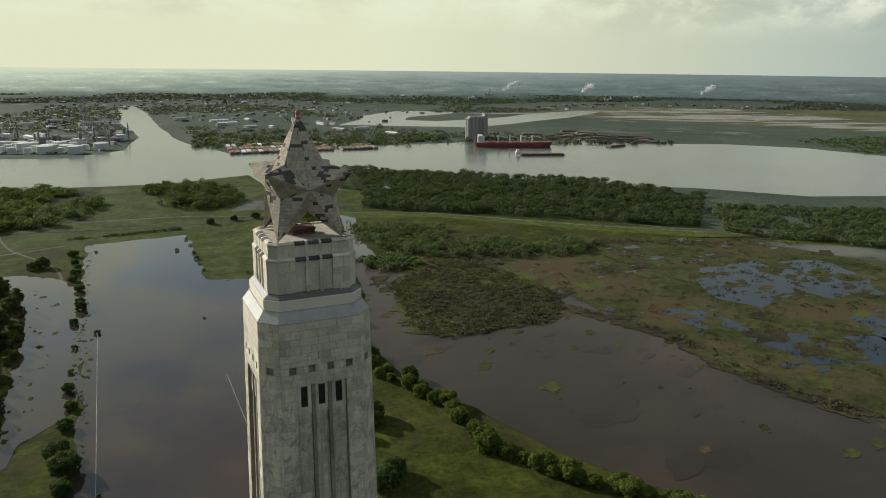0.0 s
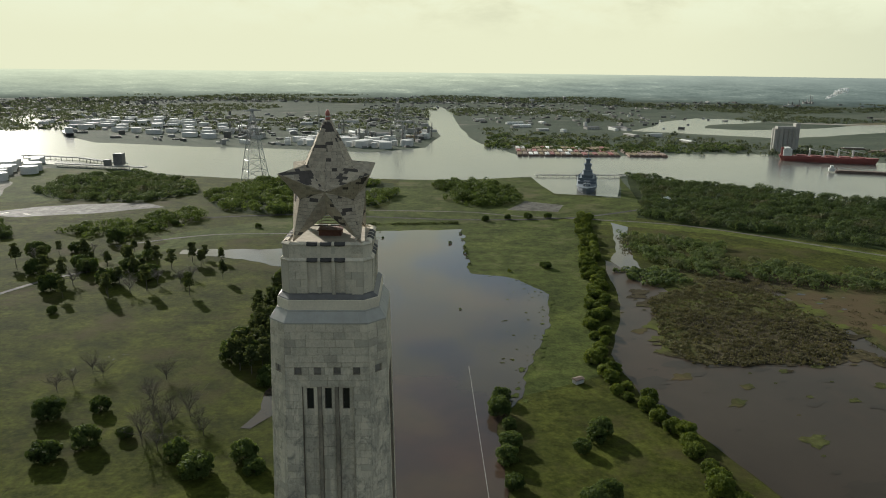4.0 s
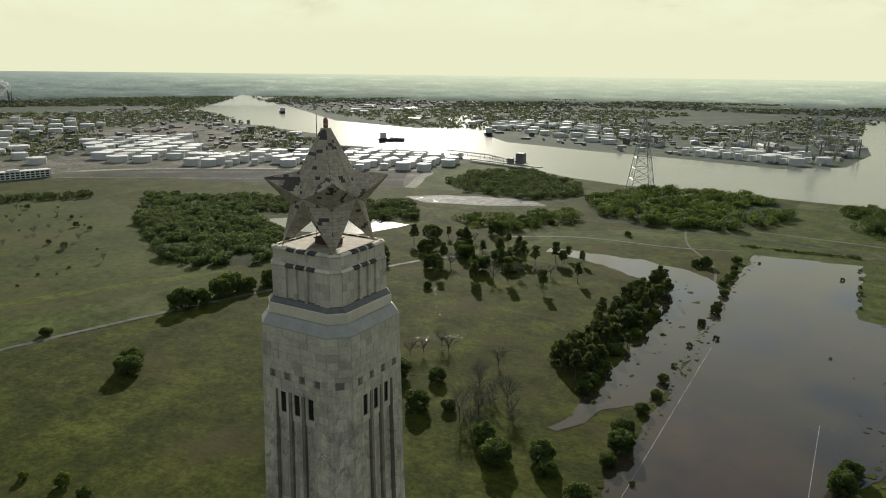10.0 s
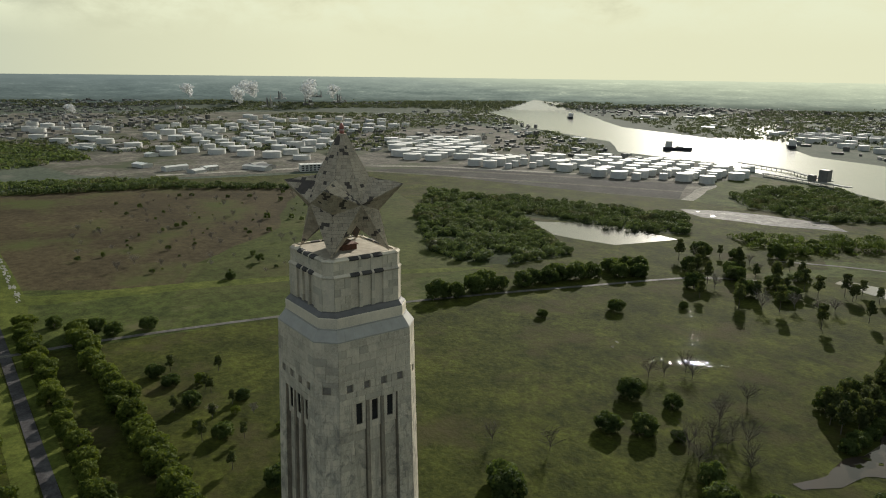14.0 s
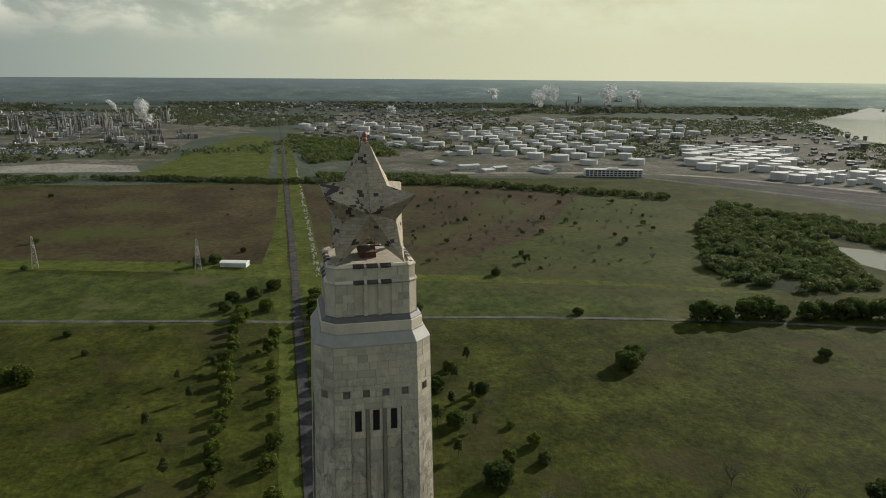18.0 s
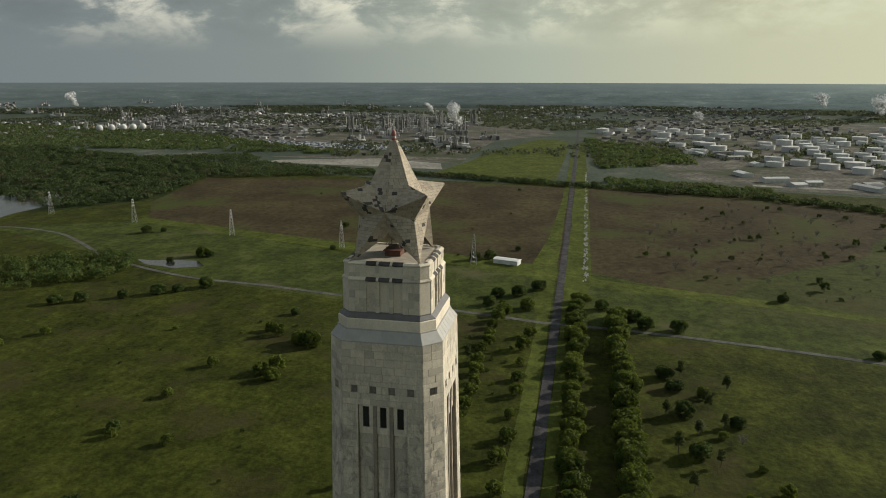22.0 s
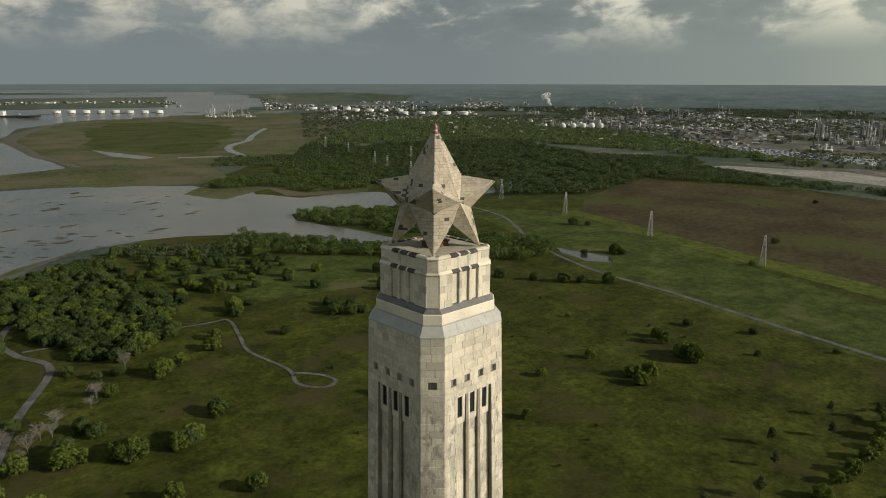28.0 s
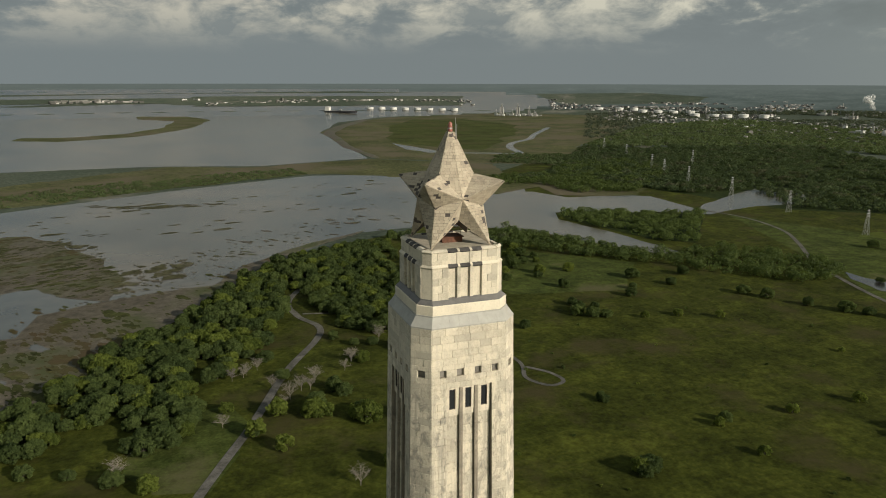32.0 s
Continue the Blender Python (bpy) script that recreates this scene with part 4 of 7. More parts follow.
strip("pool_causeway", [(-76, 285), (-75, 310), (-73, 420), (-60, 560), (-70, 640), (-110, 720), (-130, 800)], 2.4, 0.205, MUD, "half-flooded track beside the pool")
for k, (a, b) in enumerate((((-650, 1020), (-1150, 660)), ((-600, 940), (-1140, 600)))):
    strip("rail_track", [a, ((a[0] + b[0]) / 2 - 20, (a[1] + b[1]) / 2 - 10), b], 14.0, 0.3, YARD, "long rail track")
strip("tank_farm_road", [(-560, 870), (-600, 960), (-660, 1040), (-900, 900), (-1130, 690), (-1220, 300)], 18.0, 0.26, BAREPAN, "wet pale yard road")

# ---- the monument ----
tower = tagged(new("monument_tower"), "tall weathered limestone monument shaft crowned by a stone star", "monument")
TOP, HALF, FLATW = 157.0, 4.58, 3.25
def grow(z):
    return 1 + (TOP - z) * 0.0048


def octo(h, m, z):
    return [(h, -m, z), (h, m, z), (m, h, z), (-m, h, z), (-h, m, z), (-h, -m, z), (-m, -h, z), (m, -h, z)]


def bayed(z, dent=0.38):
    """The shaft's outline with a sunken bay in each main face, ribbed in three."""
    g, out = grow(z), []
    for k in range(4):
        a = math.pi / 2 * k
        side = [(-FLATW, HALF), (-1.98, HALF), (-1.98, HALF - dent), (-0.80, HALF - dent), (-0.80, HALF - 0.12), (-0.52, HALF - 0.12), (-0.52, HALF - dent), (0.52, HALF - dent), (0.52, HALF - 0.12), (0.80, HALF - 0.12), (0.80, HALF - dent), (1.98, HALF - dent), (1.98, HALF), (FLATW, HALF)]
        for u, w in side:
            x, y = w * g, u * g
            out.append((x * math.cos(a) - y * math.sin(a), x * math.sin(a) + y * math.cos(a), z))
    return out


SILL = 151.75
bm = bmesh.new()
prism(bm, [bayed(0), bayed(40), bayed(80), bayed(120), bayed(SILL)])
SQ = (-2.28, -0.76, 0.76, 2.28)
SQ_Z, SQ_H, SQ_W = 152.78, 0.62, 0.56
for z0, z1, inset in ((SILL, SQ_Z, 0.0), (SQ_Z - 0.01, SQ_Z + SQ_H + 0.01, 0.30), (SQ_Z + SQ_H, TOP, 0.0)):
    prism(bm, [octo((HALF - inset) * grow(z), (FLATW - inset * 0.41) * grow(z), z) for z in (z0, z1)])
part("shaft_core", bm, STONE_CORE, tower)

# face frames: 0..3 main faces, 4..7 chamfers; u to the left when seen from outside
FACES = []
for k in range(4):
    FACES.append((math.pi / 2 * k, HALF, FLATW, "main"))
    FACES.append((math.pi / 2 * k + math.pi / 4, (HALF + FLATW) / math.sqrt(2), (HALF - FLATW) / math.sqrt(2), "chamfer"))


def face_point(a, dist, u, z, out=0.0):
    g = grow(z) if z < TOP else 1.0
    x, y = dist * g + out, u * g
    return Vector((x * math.cos(a) - y * math.sin(a), x * math.sin(a) + y * math.cos(a), z))


def block_verts(a, dist, u0, u1, z0, z1, proud, base=-0.01):
    """A stone with a small arris: back ring, front ring, both on the face."""
    e = 0.022
    back = [face_point(a, dist, u, z, base) for u, z in ((u0, z0), (u1, z0), (u1, z1), (u0, z1))]
    rim = [face_point(a, dist, u, z, proud - e) for u, z in ((u0, z0), (u1, z0), (u1, z1), (u0, z1))]
    front = [face_point(a, dist, u, z, proud) for u, z in ((u0 + e, z0 + e), (u1 - e, z0 + e), (u1 - e, z1 - e), (u0 + e, z1 - e))]
    return back + rim + front


BLOCK_FACES = [(0, 1, 5, 4), (1, 2, 6, 5), (2, 3, 7, 6), (3, 0, 4, 7), (4, 5, 9, 8), (5, 6, 10, 9), (6, 7, 11, 10), (7, 4, 8, 11), (8, 9, 10, 11)]
rnd = random.Random(5)
blocks_near, blocks_far = [], []


def cut_free(kind, u0, u1, z0, z1):
    """The pieces of a course left beside openings."""
    cuts = []
    if kind == "main":
        if z0 < SILL - 0.01:
            cuts.append((-1.98, 1.98))
        if z0 < SQ_Z + SQ_H - 0.05 and z1 > SQ_Z + 0.05:
            cuts += [(c - SQ_W / 2, c + SQ_W / 2) for c in SQ]
    elif z0 < SQ_Z + SQ_H - 0.05 and z1 > SQ_Z + 0.05:
        cuts.append((-0.34, 0.34))
    spans = [(u0, u1)]
    for c0, c1 in cuts:
        spans = [s for a, b in spans for s in ((a, min(b, c0)), (max(a, c1), b)) if s[1] - s[0] > 0.06]
    return spans


levels = [TOP, 156.36, 155.72, 155.08, 154.44, 153.80, SQ_Z + SQ_H, SQ_Z, SQ_Z - 0.5, SILL]
z = SILL
while z > 96:
    z -= 0.62
    levels.append(z)
for a, dist, w, kind in FACES:
    for row, (z1, z0) in enumerate(zip(levels, levels[1:])):
        u = -w
        first = rnd.uniform(0.45, 1.0) if row % 2 else rnd.uniform(0.8, 1.3)
        while u < w - 0.02:
            v = min(w, u + (first if u == -w else rnd.uniform(0.75, 1.5)))
            if w - v < 0.35:
                v = w
            for s0, s1 in cut_free(kind, u, v, z0, z1):
                spec = (a, dist, s0 + 0.006, s1 - 0.006, z0 + 0.006, z1 - 0.006, 0.03 + rnd.uniform(0, 0.018), -0.33 if abs(z0 - SQ_Z) < 0.05 else -0.01)
                (blocks_near if z0 > 153.0 and len(blocks_near) < 300 else blocks_far).append(spec)
            u = v
# facing inside the sunken bays, in tall slabs between the ribs
for k in range(4):
    a = math.pi / 2 * k
    for c0, c1 in ((-1.96, -0.82), (-0.50, 0.50), (0.82, 1.96)):
        z = 149.2
        while z > 96:
            h = rnd.uniform(0.8, 1.25)
            blocks_far.append((a, HALF - 0.38, c0 + 0.01, c1 - 0.01, z - h + 0.008, z - 0.008, 0.03 + rnd.uniform(0, 0.012)))
            z -= h


def joined(name, specs, mat, parent):
    verts, faces = [], []
    for s in specs:
        n = len(verts)
        verts += block_verts(*s)
        faces += [tuple(n + i for i in f) for f in BLOCK_FACES]
    me = bpy.data.meshes.new(name)
    me.from_pydata(verts, [], faces)
    me.update()
    return link(name, me, mat, parent)


def window(parent, a, u, z0, z1, w, dist, deep, name="window"):
    """An opening: dark glass set back in a frame of thin bars, with a sill."""
    g = grow(z0)
    me = bmesh.new()
    m = Matrix.Rotation(a, 4, "Z")
    x = dist * g
    box(me, x - deep, u * g - w / 2, z0, x - deep + 0.03, u * g + w / 2, z1, m)
    ob = part(name, me, VOID, parent, "dark recessed window")
    fr = bmesh.new()
    for y0, y1, a0, a1 in ((-w / 2, -w / 2 + 0.05, z0, z1), (w / 2 - 0.05, w / 2, z0, z1), (-w / 2, w / 2, z1 - 0.06, z1), (-w / 2, w / 2, z0, z0 + 0.05)):
        box(fr, x - deep + 0.03, u * g + y0, a0, x - deep + 0.09, u * g + y1, a1, m)
    part("frame", fr, BRONZE, ob)
    sl = bmesh.new()
    box(sl, x - deep + 0.03, u * g - w / 2 - 0.05, z0 - 0.08, x + 0.05, u * g + w / 2 + 0.05, z0, m)
    part("sill", sl, STONE_SMOOTH, ob)
    return ob


def blind(a, u, w, dist):
    """A square blind recess closed by a slab whose dark colour paints its shade."""
    g = grow(SQ_Z)
    bm = bmesh.new()
    box(bm, dist * g - 0.34, u * g - w / 2 - 0.02, SQ_Z - 0.005, dist * g - 0.22, u * g + w / 2 + 0.02, SQ_Z + SQ_H + 0.005, Matrix.Rotation(a, 4, "Z"))
    part("blind_window", bm, BLIND, tower, "slab closing a square recess, darkened as its shade")


for k in range(4):
    a = math.pi / 2 * k
    for c in SQ:
        blind(a, c, SQ_W, HALF)
    for c in (-1.39, 0.0, 1.39):
        window(tower, a, c, 149.75, 151.55, 0.52, HALF - 0.36, 0.0, "tall_window")
        bm = bmesh.new()
        m = Matrix.Rotation(a, 4, "Z")
        g = grow(150.5)
        x = (HALF - 0.36) * g
        for s in (-1, 1):
            u0, u1 = sorted((c + s * 0.27, c + s * (0.50 if c == 0 else 0.56)))
            box(bm, x - 0.02, u0 * g, 149.2, x + 0.16, u1 * g, SILL, m)
        box(bm, x - 0.02, (c - 0.27) * g, 149.2, x + 0.16, (c + 0.27) * g, 149.74, m)
        box(bm, x - 0.02, (c - 0.27) * g, 151.56, x + 0.16, (c + 0.27) * g, SILL, m)
        part("window_surround", bm, STONE_SMOOTH, tower)
    blind(a + math.pi / 4, 0.0, 0.68, (HALF + FLATW) / math.sqrt(2))

# sloping lead shoulder, plain band, lead flashing, fluted crown
bm = bmesh.new()
prism(bm, [octo(HALF + 0.05, FLATW + 0.02, TOP), octo(HALF + 0.05, FLATW + 0.02, TOP + 0.10), octo(4.10, 3.02, TOP + 0.85), octo(4.10, 3.02, TOP + 0.95)])
part("lead_shoulder", bm, LEAD, tower, "grey sloping lead roof of the shoulder")
for k in range(4):
    a = math.pi / 2 * k
    for n in range(-3, 4):
        bm = bmesh.new()
        m = Matrix.Rotation(a, 4, "Z")
        p0, p1 = m @ Vector((HALF + 0.055, n * 0.86, TOP + 0.11)), m @ Vector((4.11, n * 0.80, TOP + 0.86))
        bar(bm, p0, p1, 0.008)
        part("lead_seam", bm, LEAD, tower)
bm = bmesh.new()
prism(bm, [octo(4.02, 2.98, TOP + 0.9), octo(4.02, 2.98, TOP + 1.72), octo(3.97, 2.94, TOP + 1.78)])
part("plain_band", bm, STONE_SMOOTH, tower, "smooth pale stone band")
bm = bmesh.new()
prism(bm, [octo(3.97, 2.94, TOP + 1.76), octo(3.97, 2.94, TOP + 1.84), octo(3.62, 2.92, TOP + 2.12), octo(3.62, 2.92, TOP + 2.2)])
part("flashing", bm, LEAD_DARK, tower, "grey lead flashing darkened as a shadow line")
DECK, LEDGE = 163.15, 161.75
bm = bmesh.new()
prism(bm, [octo(3.42, 2.84, TOP + 2.0), octo(3.42, 2.84, DECK - 0.1)])
part("crown_core", bm, STONE, tower)
for k in range(4):
    a = math.pi / 2 * k
    m = Matrix.Rotation(a, 4, "Z")
    # two tiers: broad corner piers and two slim ribs between three flutes, each tier under a sloping weathered ledge
    for tier, (base, head, core, o) in enumerate(((TOP + 2.1, LEDGE, 3.42, 0.20), (LEDGE, DECK - 0.16, 3.40, 0.06))):
        for u0, u1 in ((-2.88, -1.46), (-0.72, -0.40), (0.40, 0.72), (1.46, 2.88)):
            z, row = base, tier
            while z < head - 0.02:
                z1 = head if head - z < 0.9 else z + 0.62
                cut = u0 + (u1 - u0) * (0.62 if row % 2 else 0.36)
                for v0, v1 in ((u0, cut), (cut, u1)) if u1 - u0 > 1 else ((u0, u1),):
                    bm = bmesh.new()
                    d = core + o + rnd.uniform(-0.008, 0.008)
                    prism(bm, [[m @ Vector(p) for p in ((core - 0.04, v0 + 0.006, zz), (d - 0.02, v0 + 0.006, zz), (d, v0 + 0.02, zz), (d, v1 - 0.02, zz), (d - 0.02, v1 - 0.006, zz), (core - 0.04, v1 - 0.006, zz))] for zz in (z + 0.006, z1 - 0.006)])
                    part("crown_stone", bm, STONE, tower)
                z, row = z1, row + 1
        # ledge stones, arched out a little over the flutes, where the weathering is black
        back = 3.36 if tier == 0 else 3.05
        for u0, u1, bow, mat in ((-2.90, -1.50, 0.0, STONE_SMOOTH), (-1.49, -0.65, 0.09, SOOT), (-0.64, -0.45, 0.0, STONE_SMOOTH), (-0.44, 0.44, 0.09, SOOT), (0.45, 0.64, 0.0, STONE_SMOOTH), (0.65, 1.49, 0.09, SOOT), (1.50, 2.90, 0.0, STONE_SMOOTH)):
            bm = bmesh.new()
            rows = []
            for zz, out in ((head - 0.02, -0.06), (head + 0.05, 0.03), (head + 0.13, 0.03)):
                rows.append([m @ Vector((back, u0, zz))] + [m @ Vector((core + o + out + bow * math.sin(math.pi * k / 6), u0 + (u1 - u0) * k / 6, zz)) for k in range(7)] + [m @ Vector((back, u1, zz))])
            lift = 0.16 if tier == 0 else 0.13
            rows.append([m @ Vector((back, u0, head + 0.13 + lift))] + [m @ Vector((core + o - (0.14 if tier == 0 else 0.16) + bow * 0.6 * math.sin(math.pi * k / 6), u0 + (u1 - u0) * k / 6, head + 0.13 + lift)) for k in range(7)] + [m @ Vector((back, u1, head + 0.13 + lift))])
            prism(bm, rows)
            bmesh.ops.recalc_face_normals(bm, faces=bm.faces)
            part("flute_hood" if bow else "ledge_stone", bm, mat, tower, "soot-black arched hood over a flute" if bow else "")
    mc = Matrix.Rotation(a + math.pi / 4, 4, "Z")
    dc = (3.42 + 2.84) / math.sqrt(2)
    bm = bmesh.new()
    box(bm, dc - 0.1, -0.46, TOP + 2.1, dc + 0.14, 0.46, LEDGE, mc)
    prism(bm, [[mc @ Vector(p) for p in ((dc - 0.1, -0.52, z), (dc + o, -0.50, z), (dc + o, 0.50, z), (dc - 0.1, 0.52, z))] for z, o in ((LEDGE, 0.12), (LEDGE + 0.06, 0.20), (LEDGE + 0.13, 0.20), (LEDGE + 0.28, 0.03))])
    box(bm, dc - 0.1, -0.42, LEDGE + 0.1, dc + 0.05, 0.42, DECK - 0.16, mc)
    prism(bm, [[mc @ Vector(p) for p in ((dc - 0.4, -0.48, z), (dc + o, -0.46, z), (dc + o, 0.46, z), (dc - 0.4, 0.48, z))] for z, o in ((DECK - 0.17, 0.04), (DECK - 0.1, 0.11), (DECK - 0.03, 0.11), (DECK + 0.1, -0.06))])
    part("corner_pier", bm, STONE, tower)
bm = bmesh.new()
prism(bm, [octo(3.36, 2.7, DECK - 0.2), octo(3.36, 2.7, DECK)])
part("deck", bm, ROOFING, tower, "bleached flat deck under the star")

# the star: top point, four arms and four legs over the corners, each side reading as a five-pointed star
APEX, ARM, NECK, PIT, LEG, HEART, ARCH = (0.24, 172.35), (3.45, 168.60), (1.50, 169.05), (2.06, 166.45), (2.62, DECK), (2.85, 167.12), (2.0, 165.30)
star_quads = []
for k in range(4):
    a = math.pi / 2 * k
    m = Matrix.Rotation(a, 3, "Z")
    def corner(rz, s):
        return m @ Vector((rz[0], s * rz[0], rz[1]))
    heart, arch = m @ Vector((HEART[0], 0, HEART[1])), m @ Vector((ARCH[0], 0, ARCH[1]))
    apex = m @ Vector((APEX[0] * 1.15, 0, APEX[1]))
    for s in (-1, 1):
        tri = [(heart, apex, corner(APEX, s), corner(NECK, s)), (heart, corner(NECK, s), corner(ARM, s)), (heart, corner(ARM, s), corner(PIT, s)), (heart, corner(PIT, s), corner(LEG, s)), (heart, corner(LEG, s), arch)]
        star_quads += [t if s > 0 else t[::-1] for t in tri]
    # inner side of a leg
    n2 = Matrix.Rotation(a + math.pi / 2, 3, "Z")
    arch2 = n2 @ Vector((ARCH[0], 0, ARCH[1]))
    star_quads.append((arch, corner(LEG, 1), arch2))
bm = bmesh.new()
for t in star_quads:
    bm.faces.new([bm.verts.new(p) for p in t])
bm.faces.new([bm.verts.new(Matrix.Rotation(math.pi / 2 * k, 3, "Z") @ Vector((ARCH[0], 0, ARCH[1]))) for k in range(4)][::-1])
bmesh.ops.remove_doubles(bm, verts=bm.verts, dist=0.001)
bmesh.ops.recalc_face_normals(bm, faces=bm.faces)
star = part("star", bm, STARBARE, tower, "nine-pointed stone star with patches of lost facing")
# facing slabs on the star, some missing
rs = random.Random(11)
slabs = []


def facing(tri, loss, turned_away):
    """Courses of thin slabs over a triangle; slabs are cut to its edges and some are gone."""
    p0, p1, p2 = (Vector(p) for p in tri)
    nrm = (p1 - p0).cross(p2 - p0).normalized()
    if nrm.dot((p0 + p1 + p2) / 3 - Vector((0, 0, 167))) < 0:
        nrm = -nrm
    ex = Vector((0, 0, 1)).cross(nrm).normalized()
    ey = nrm.cross(ex).normalized()
    pts = [((p - p0).dot(ex), (p - p0).dot(ey)) for p in (p0, p1, p2)]
    lo, hi = min(p[1] for p in pts), max(p[1] for p in pts)
    y, h, row = lo + 0.004, 0.27, 0
    while y < hi - 0.03:
        y1 = min(y + h - 0.016, hi - 0.004)
        def cross(yy):
            xs = []
            for (ax, ay), (bx, by) in zip(pts, pts[1:] + pts[:1]):
                if (ay - yy) * (by - yy) <= 0 and abs(ay - by) > 1e-6:
                    xs.append(ax + (bx - ax) * (yy - ay) / (by - ay))
            return (min(xs), max(xs)) if len(xs) > 1 else None
        c0, c1 = cross(y), cross(y1)
        if c0 and c1:
            left, right = min(c0[0], c1[0]), max(c0[1], c1[1])
            x = left + (0.0 if row % 2 else -0.3)
            while x < right:
                w = 0.40
                a, b = x, x + w - 0.016
                q = [(min(max(a, c0[0] + 0.004), c0[1] - 0.004), y), (min(max(b, c0[0] + 0.004), c0[1] - 0.004), y), (min(max(b, c1[0] + 0.004), c1[1] - 0.004), y1), (min(max(a, c1[0] + 0.004), c1[1] - 0.004), y1)]
                area = abs((q[1][0] - q[0][0]) + (q[2][0] - q[3][0])) * (y1 - y) / 2
                mid = p0 + ex * (sum(t[0] for t in q) / 4) + ey * (sum(t[1] for t in q) / 4)
                tip = (0.3 + 0.7 * turned_away) * (0.62 if mid.z > 171.4 else 0.34 if mid.z > 170.8 else 0.16 if mid.z < 163.8 else 0.0)
                gone = noise.noise(mid * 1.15 + Vector((4, 2, 7))) + 0.5 * noise.noise(mid * 2.6) + rs.uniform(-0.20, 0.20) > 0.51 - loss - tip
                if area > 0.004 and not gone:
                    slabs.append([p0 + ex * t[0] + ey * t[1] + nrm * o for o in (-0.005, 0.035) for t in q])
                x += w
        y, row = y + h, row + 1


for n, t in enumerate(star_quads):
    mid = sum((Vector(p) for p in t), Vector()) / len(t)
    # more slabs are left out on sides facing away from azimuth 75
    away = min(1.0, max(0.0, 0.5 - mid.xy.normalized().dot(Vector((math.cos(radians(75)), math.sin(radians(75))))))) if mid.xy.length > 0.1 else 0.5
    arm = 0.34 if n % 11 in (1, 6) else 0.10 if n % 11 in (2, 7) else 0.0
    loss = -0.08 + (0.09 + arm) * away
    if len(t) == 4:
        facing((t[0], t[1], t[3]), loss, away)
        facing((t[1], t[2], t[3]), loss, away)
    elif n % 11 == 10:
        continue
    else:
        facing(t, loss, away)
SLAB_FACES = [(4, 5, 6, 7), (0, 1, 5, 4), (1, 2, 6, 5), (2, 3, 7, 6), (3, 0, 4, 7)]
# rusty cap at the star's tip, beacon, aerial, lightning rods, hatch house
bm = bmesh.new()
prism(bm, [[(s * 0.36, t * 0.36, 172.0) for s, t in ((1, -1), (1, 1), (-1, 1), (-1, -1))], [(s * 0.27, t * 0.27, 172.38) for s, t in ((1, -1), (1, 1), (-1, 1), (-1, -1))]])
part("star_cap", bm, STARSTONE, tower)
bm = bmesh.new()
prism(bm, [ring(r, z, 14) for r, z in ((0.16, 172.38), (0.20, 172.45), (0.20, 172.62), (0.15, 172.66), (0.19, 172.74), (0.19, 172.95), (0.13, 173.1), (0.05, 173.2))])
beacon = part("beacon", bm, REDLAMP, tower, "red glass aircraft beacon", True)
bm = bmesh.new()
tube(bm, 0.19, 172.63, 0.19, 172.72, 14)
part("beacon_band", bm, STEEL, beacon)
for x, y, z0, z1 in ((-0.62, -0.35, 170.2, 173.5), (-0.70, -0.30, 170.0, 173.0)):
    bm = bmesh.new()
    bar(bm, (x, y, z0), (x, y, z1), 0.022, 5)
    part("whip_aerial", bm, STEEL, tower, "thin whip aerial")
bm = bmesh.new()
box(bm, -0.9, -0.65, DECK, 0.9, 0.65, DECK + 0.42)
hatch = part("hatch_house", bm, RUST, tower, "rusty low hatch box")
bm = bmesh.new()
box(bm, -1.0, -0.75, DECK + 0.42, 1.0, 0.75, DECK + 0.5)
part("lid", bm, RUST, hatch)
for x, y in ((-0.8, -0.55), (0.8, -0.55), (0.8, 0.55), (-0.8, 0.55)):
    bm = bmesh.new()
    bar(bm, (x, y, DECK + 0.5), (x, y, DECK + 1.5), 0.025, 5)
    part("guard_post", bm, RUST, hatch)
for z in (DECK + 1.0, DECK + 1.5):
    for p, q in (((-0.8, -0.55), (0.8, -0.55)), ((0.8, -0.55), (0.8, 0.55)), ((0.8, 0.55), (-0.8, 0.55)), ((-0.8, 0.55), (-0.8, -0.55))):
        bm = bmesh.new()
        bar(bm, (*p, z), (*q, z), 0.02, 5)
        part("guard_rail", bm, RUST, hatch)

# ---- vegetation ----
def leaf_cloud(rng, clumps, size, count, loose=0.55):
    """Leaf quads over clumps (x, y, z, r, rz): vertices and faces, facing outward with a random tilt."""
    vs = []
    for x, y, z, r, rz in clumps:
        n = max(4, int(count * (r * r)))
        d = rng.normal(size=(n, 3))
        d[:, 2] += 0.25
        d /= np.linalg.norm(d, axis=1)[:, None]
        depth = rng.uniform(0.72, 1.08, (n, 1))
        c = np.array([x, y, z]) + d * depth * np.array([r, r, rz])
        nrm = d + rng.normal(scale=loose, size=(n, 3))
        nrm /= np.linalg.norm(nrm, axis=1)[:, None]
        t = np.cross(nrm, rng.normal(size=(n, 3)))
        t /= np.linalg.norm(t, axis=1)[:, None]
        b = np.cross(nrm, t)
        s = size * rng.uniform(0.6, 1.3, (n, 1))
        q = np.stack([c - t * s - b * s * 0.6, c + t * s * 0.8 - b * s * 0.7, c + t * s + b * s * 0.6, c - t * s * 0.7 + b * s * 0.8], 1)
        vs.append(q.reshape(-1, 3))
    v = np.concatenate(vs)
    return v, np.arange(len(v)).reshape(-1, 4)


def mesh_of(name, v, f, mat):
    me = bpy.data.meshes.new(name)
    me.from_pydata(v.tolist(), [], f.tolist())
    me.update()
    me.materials.append(mat)
    return me


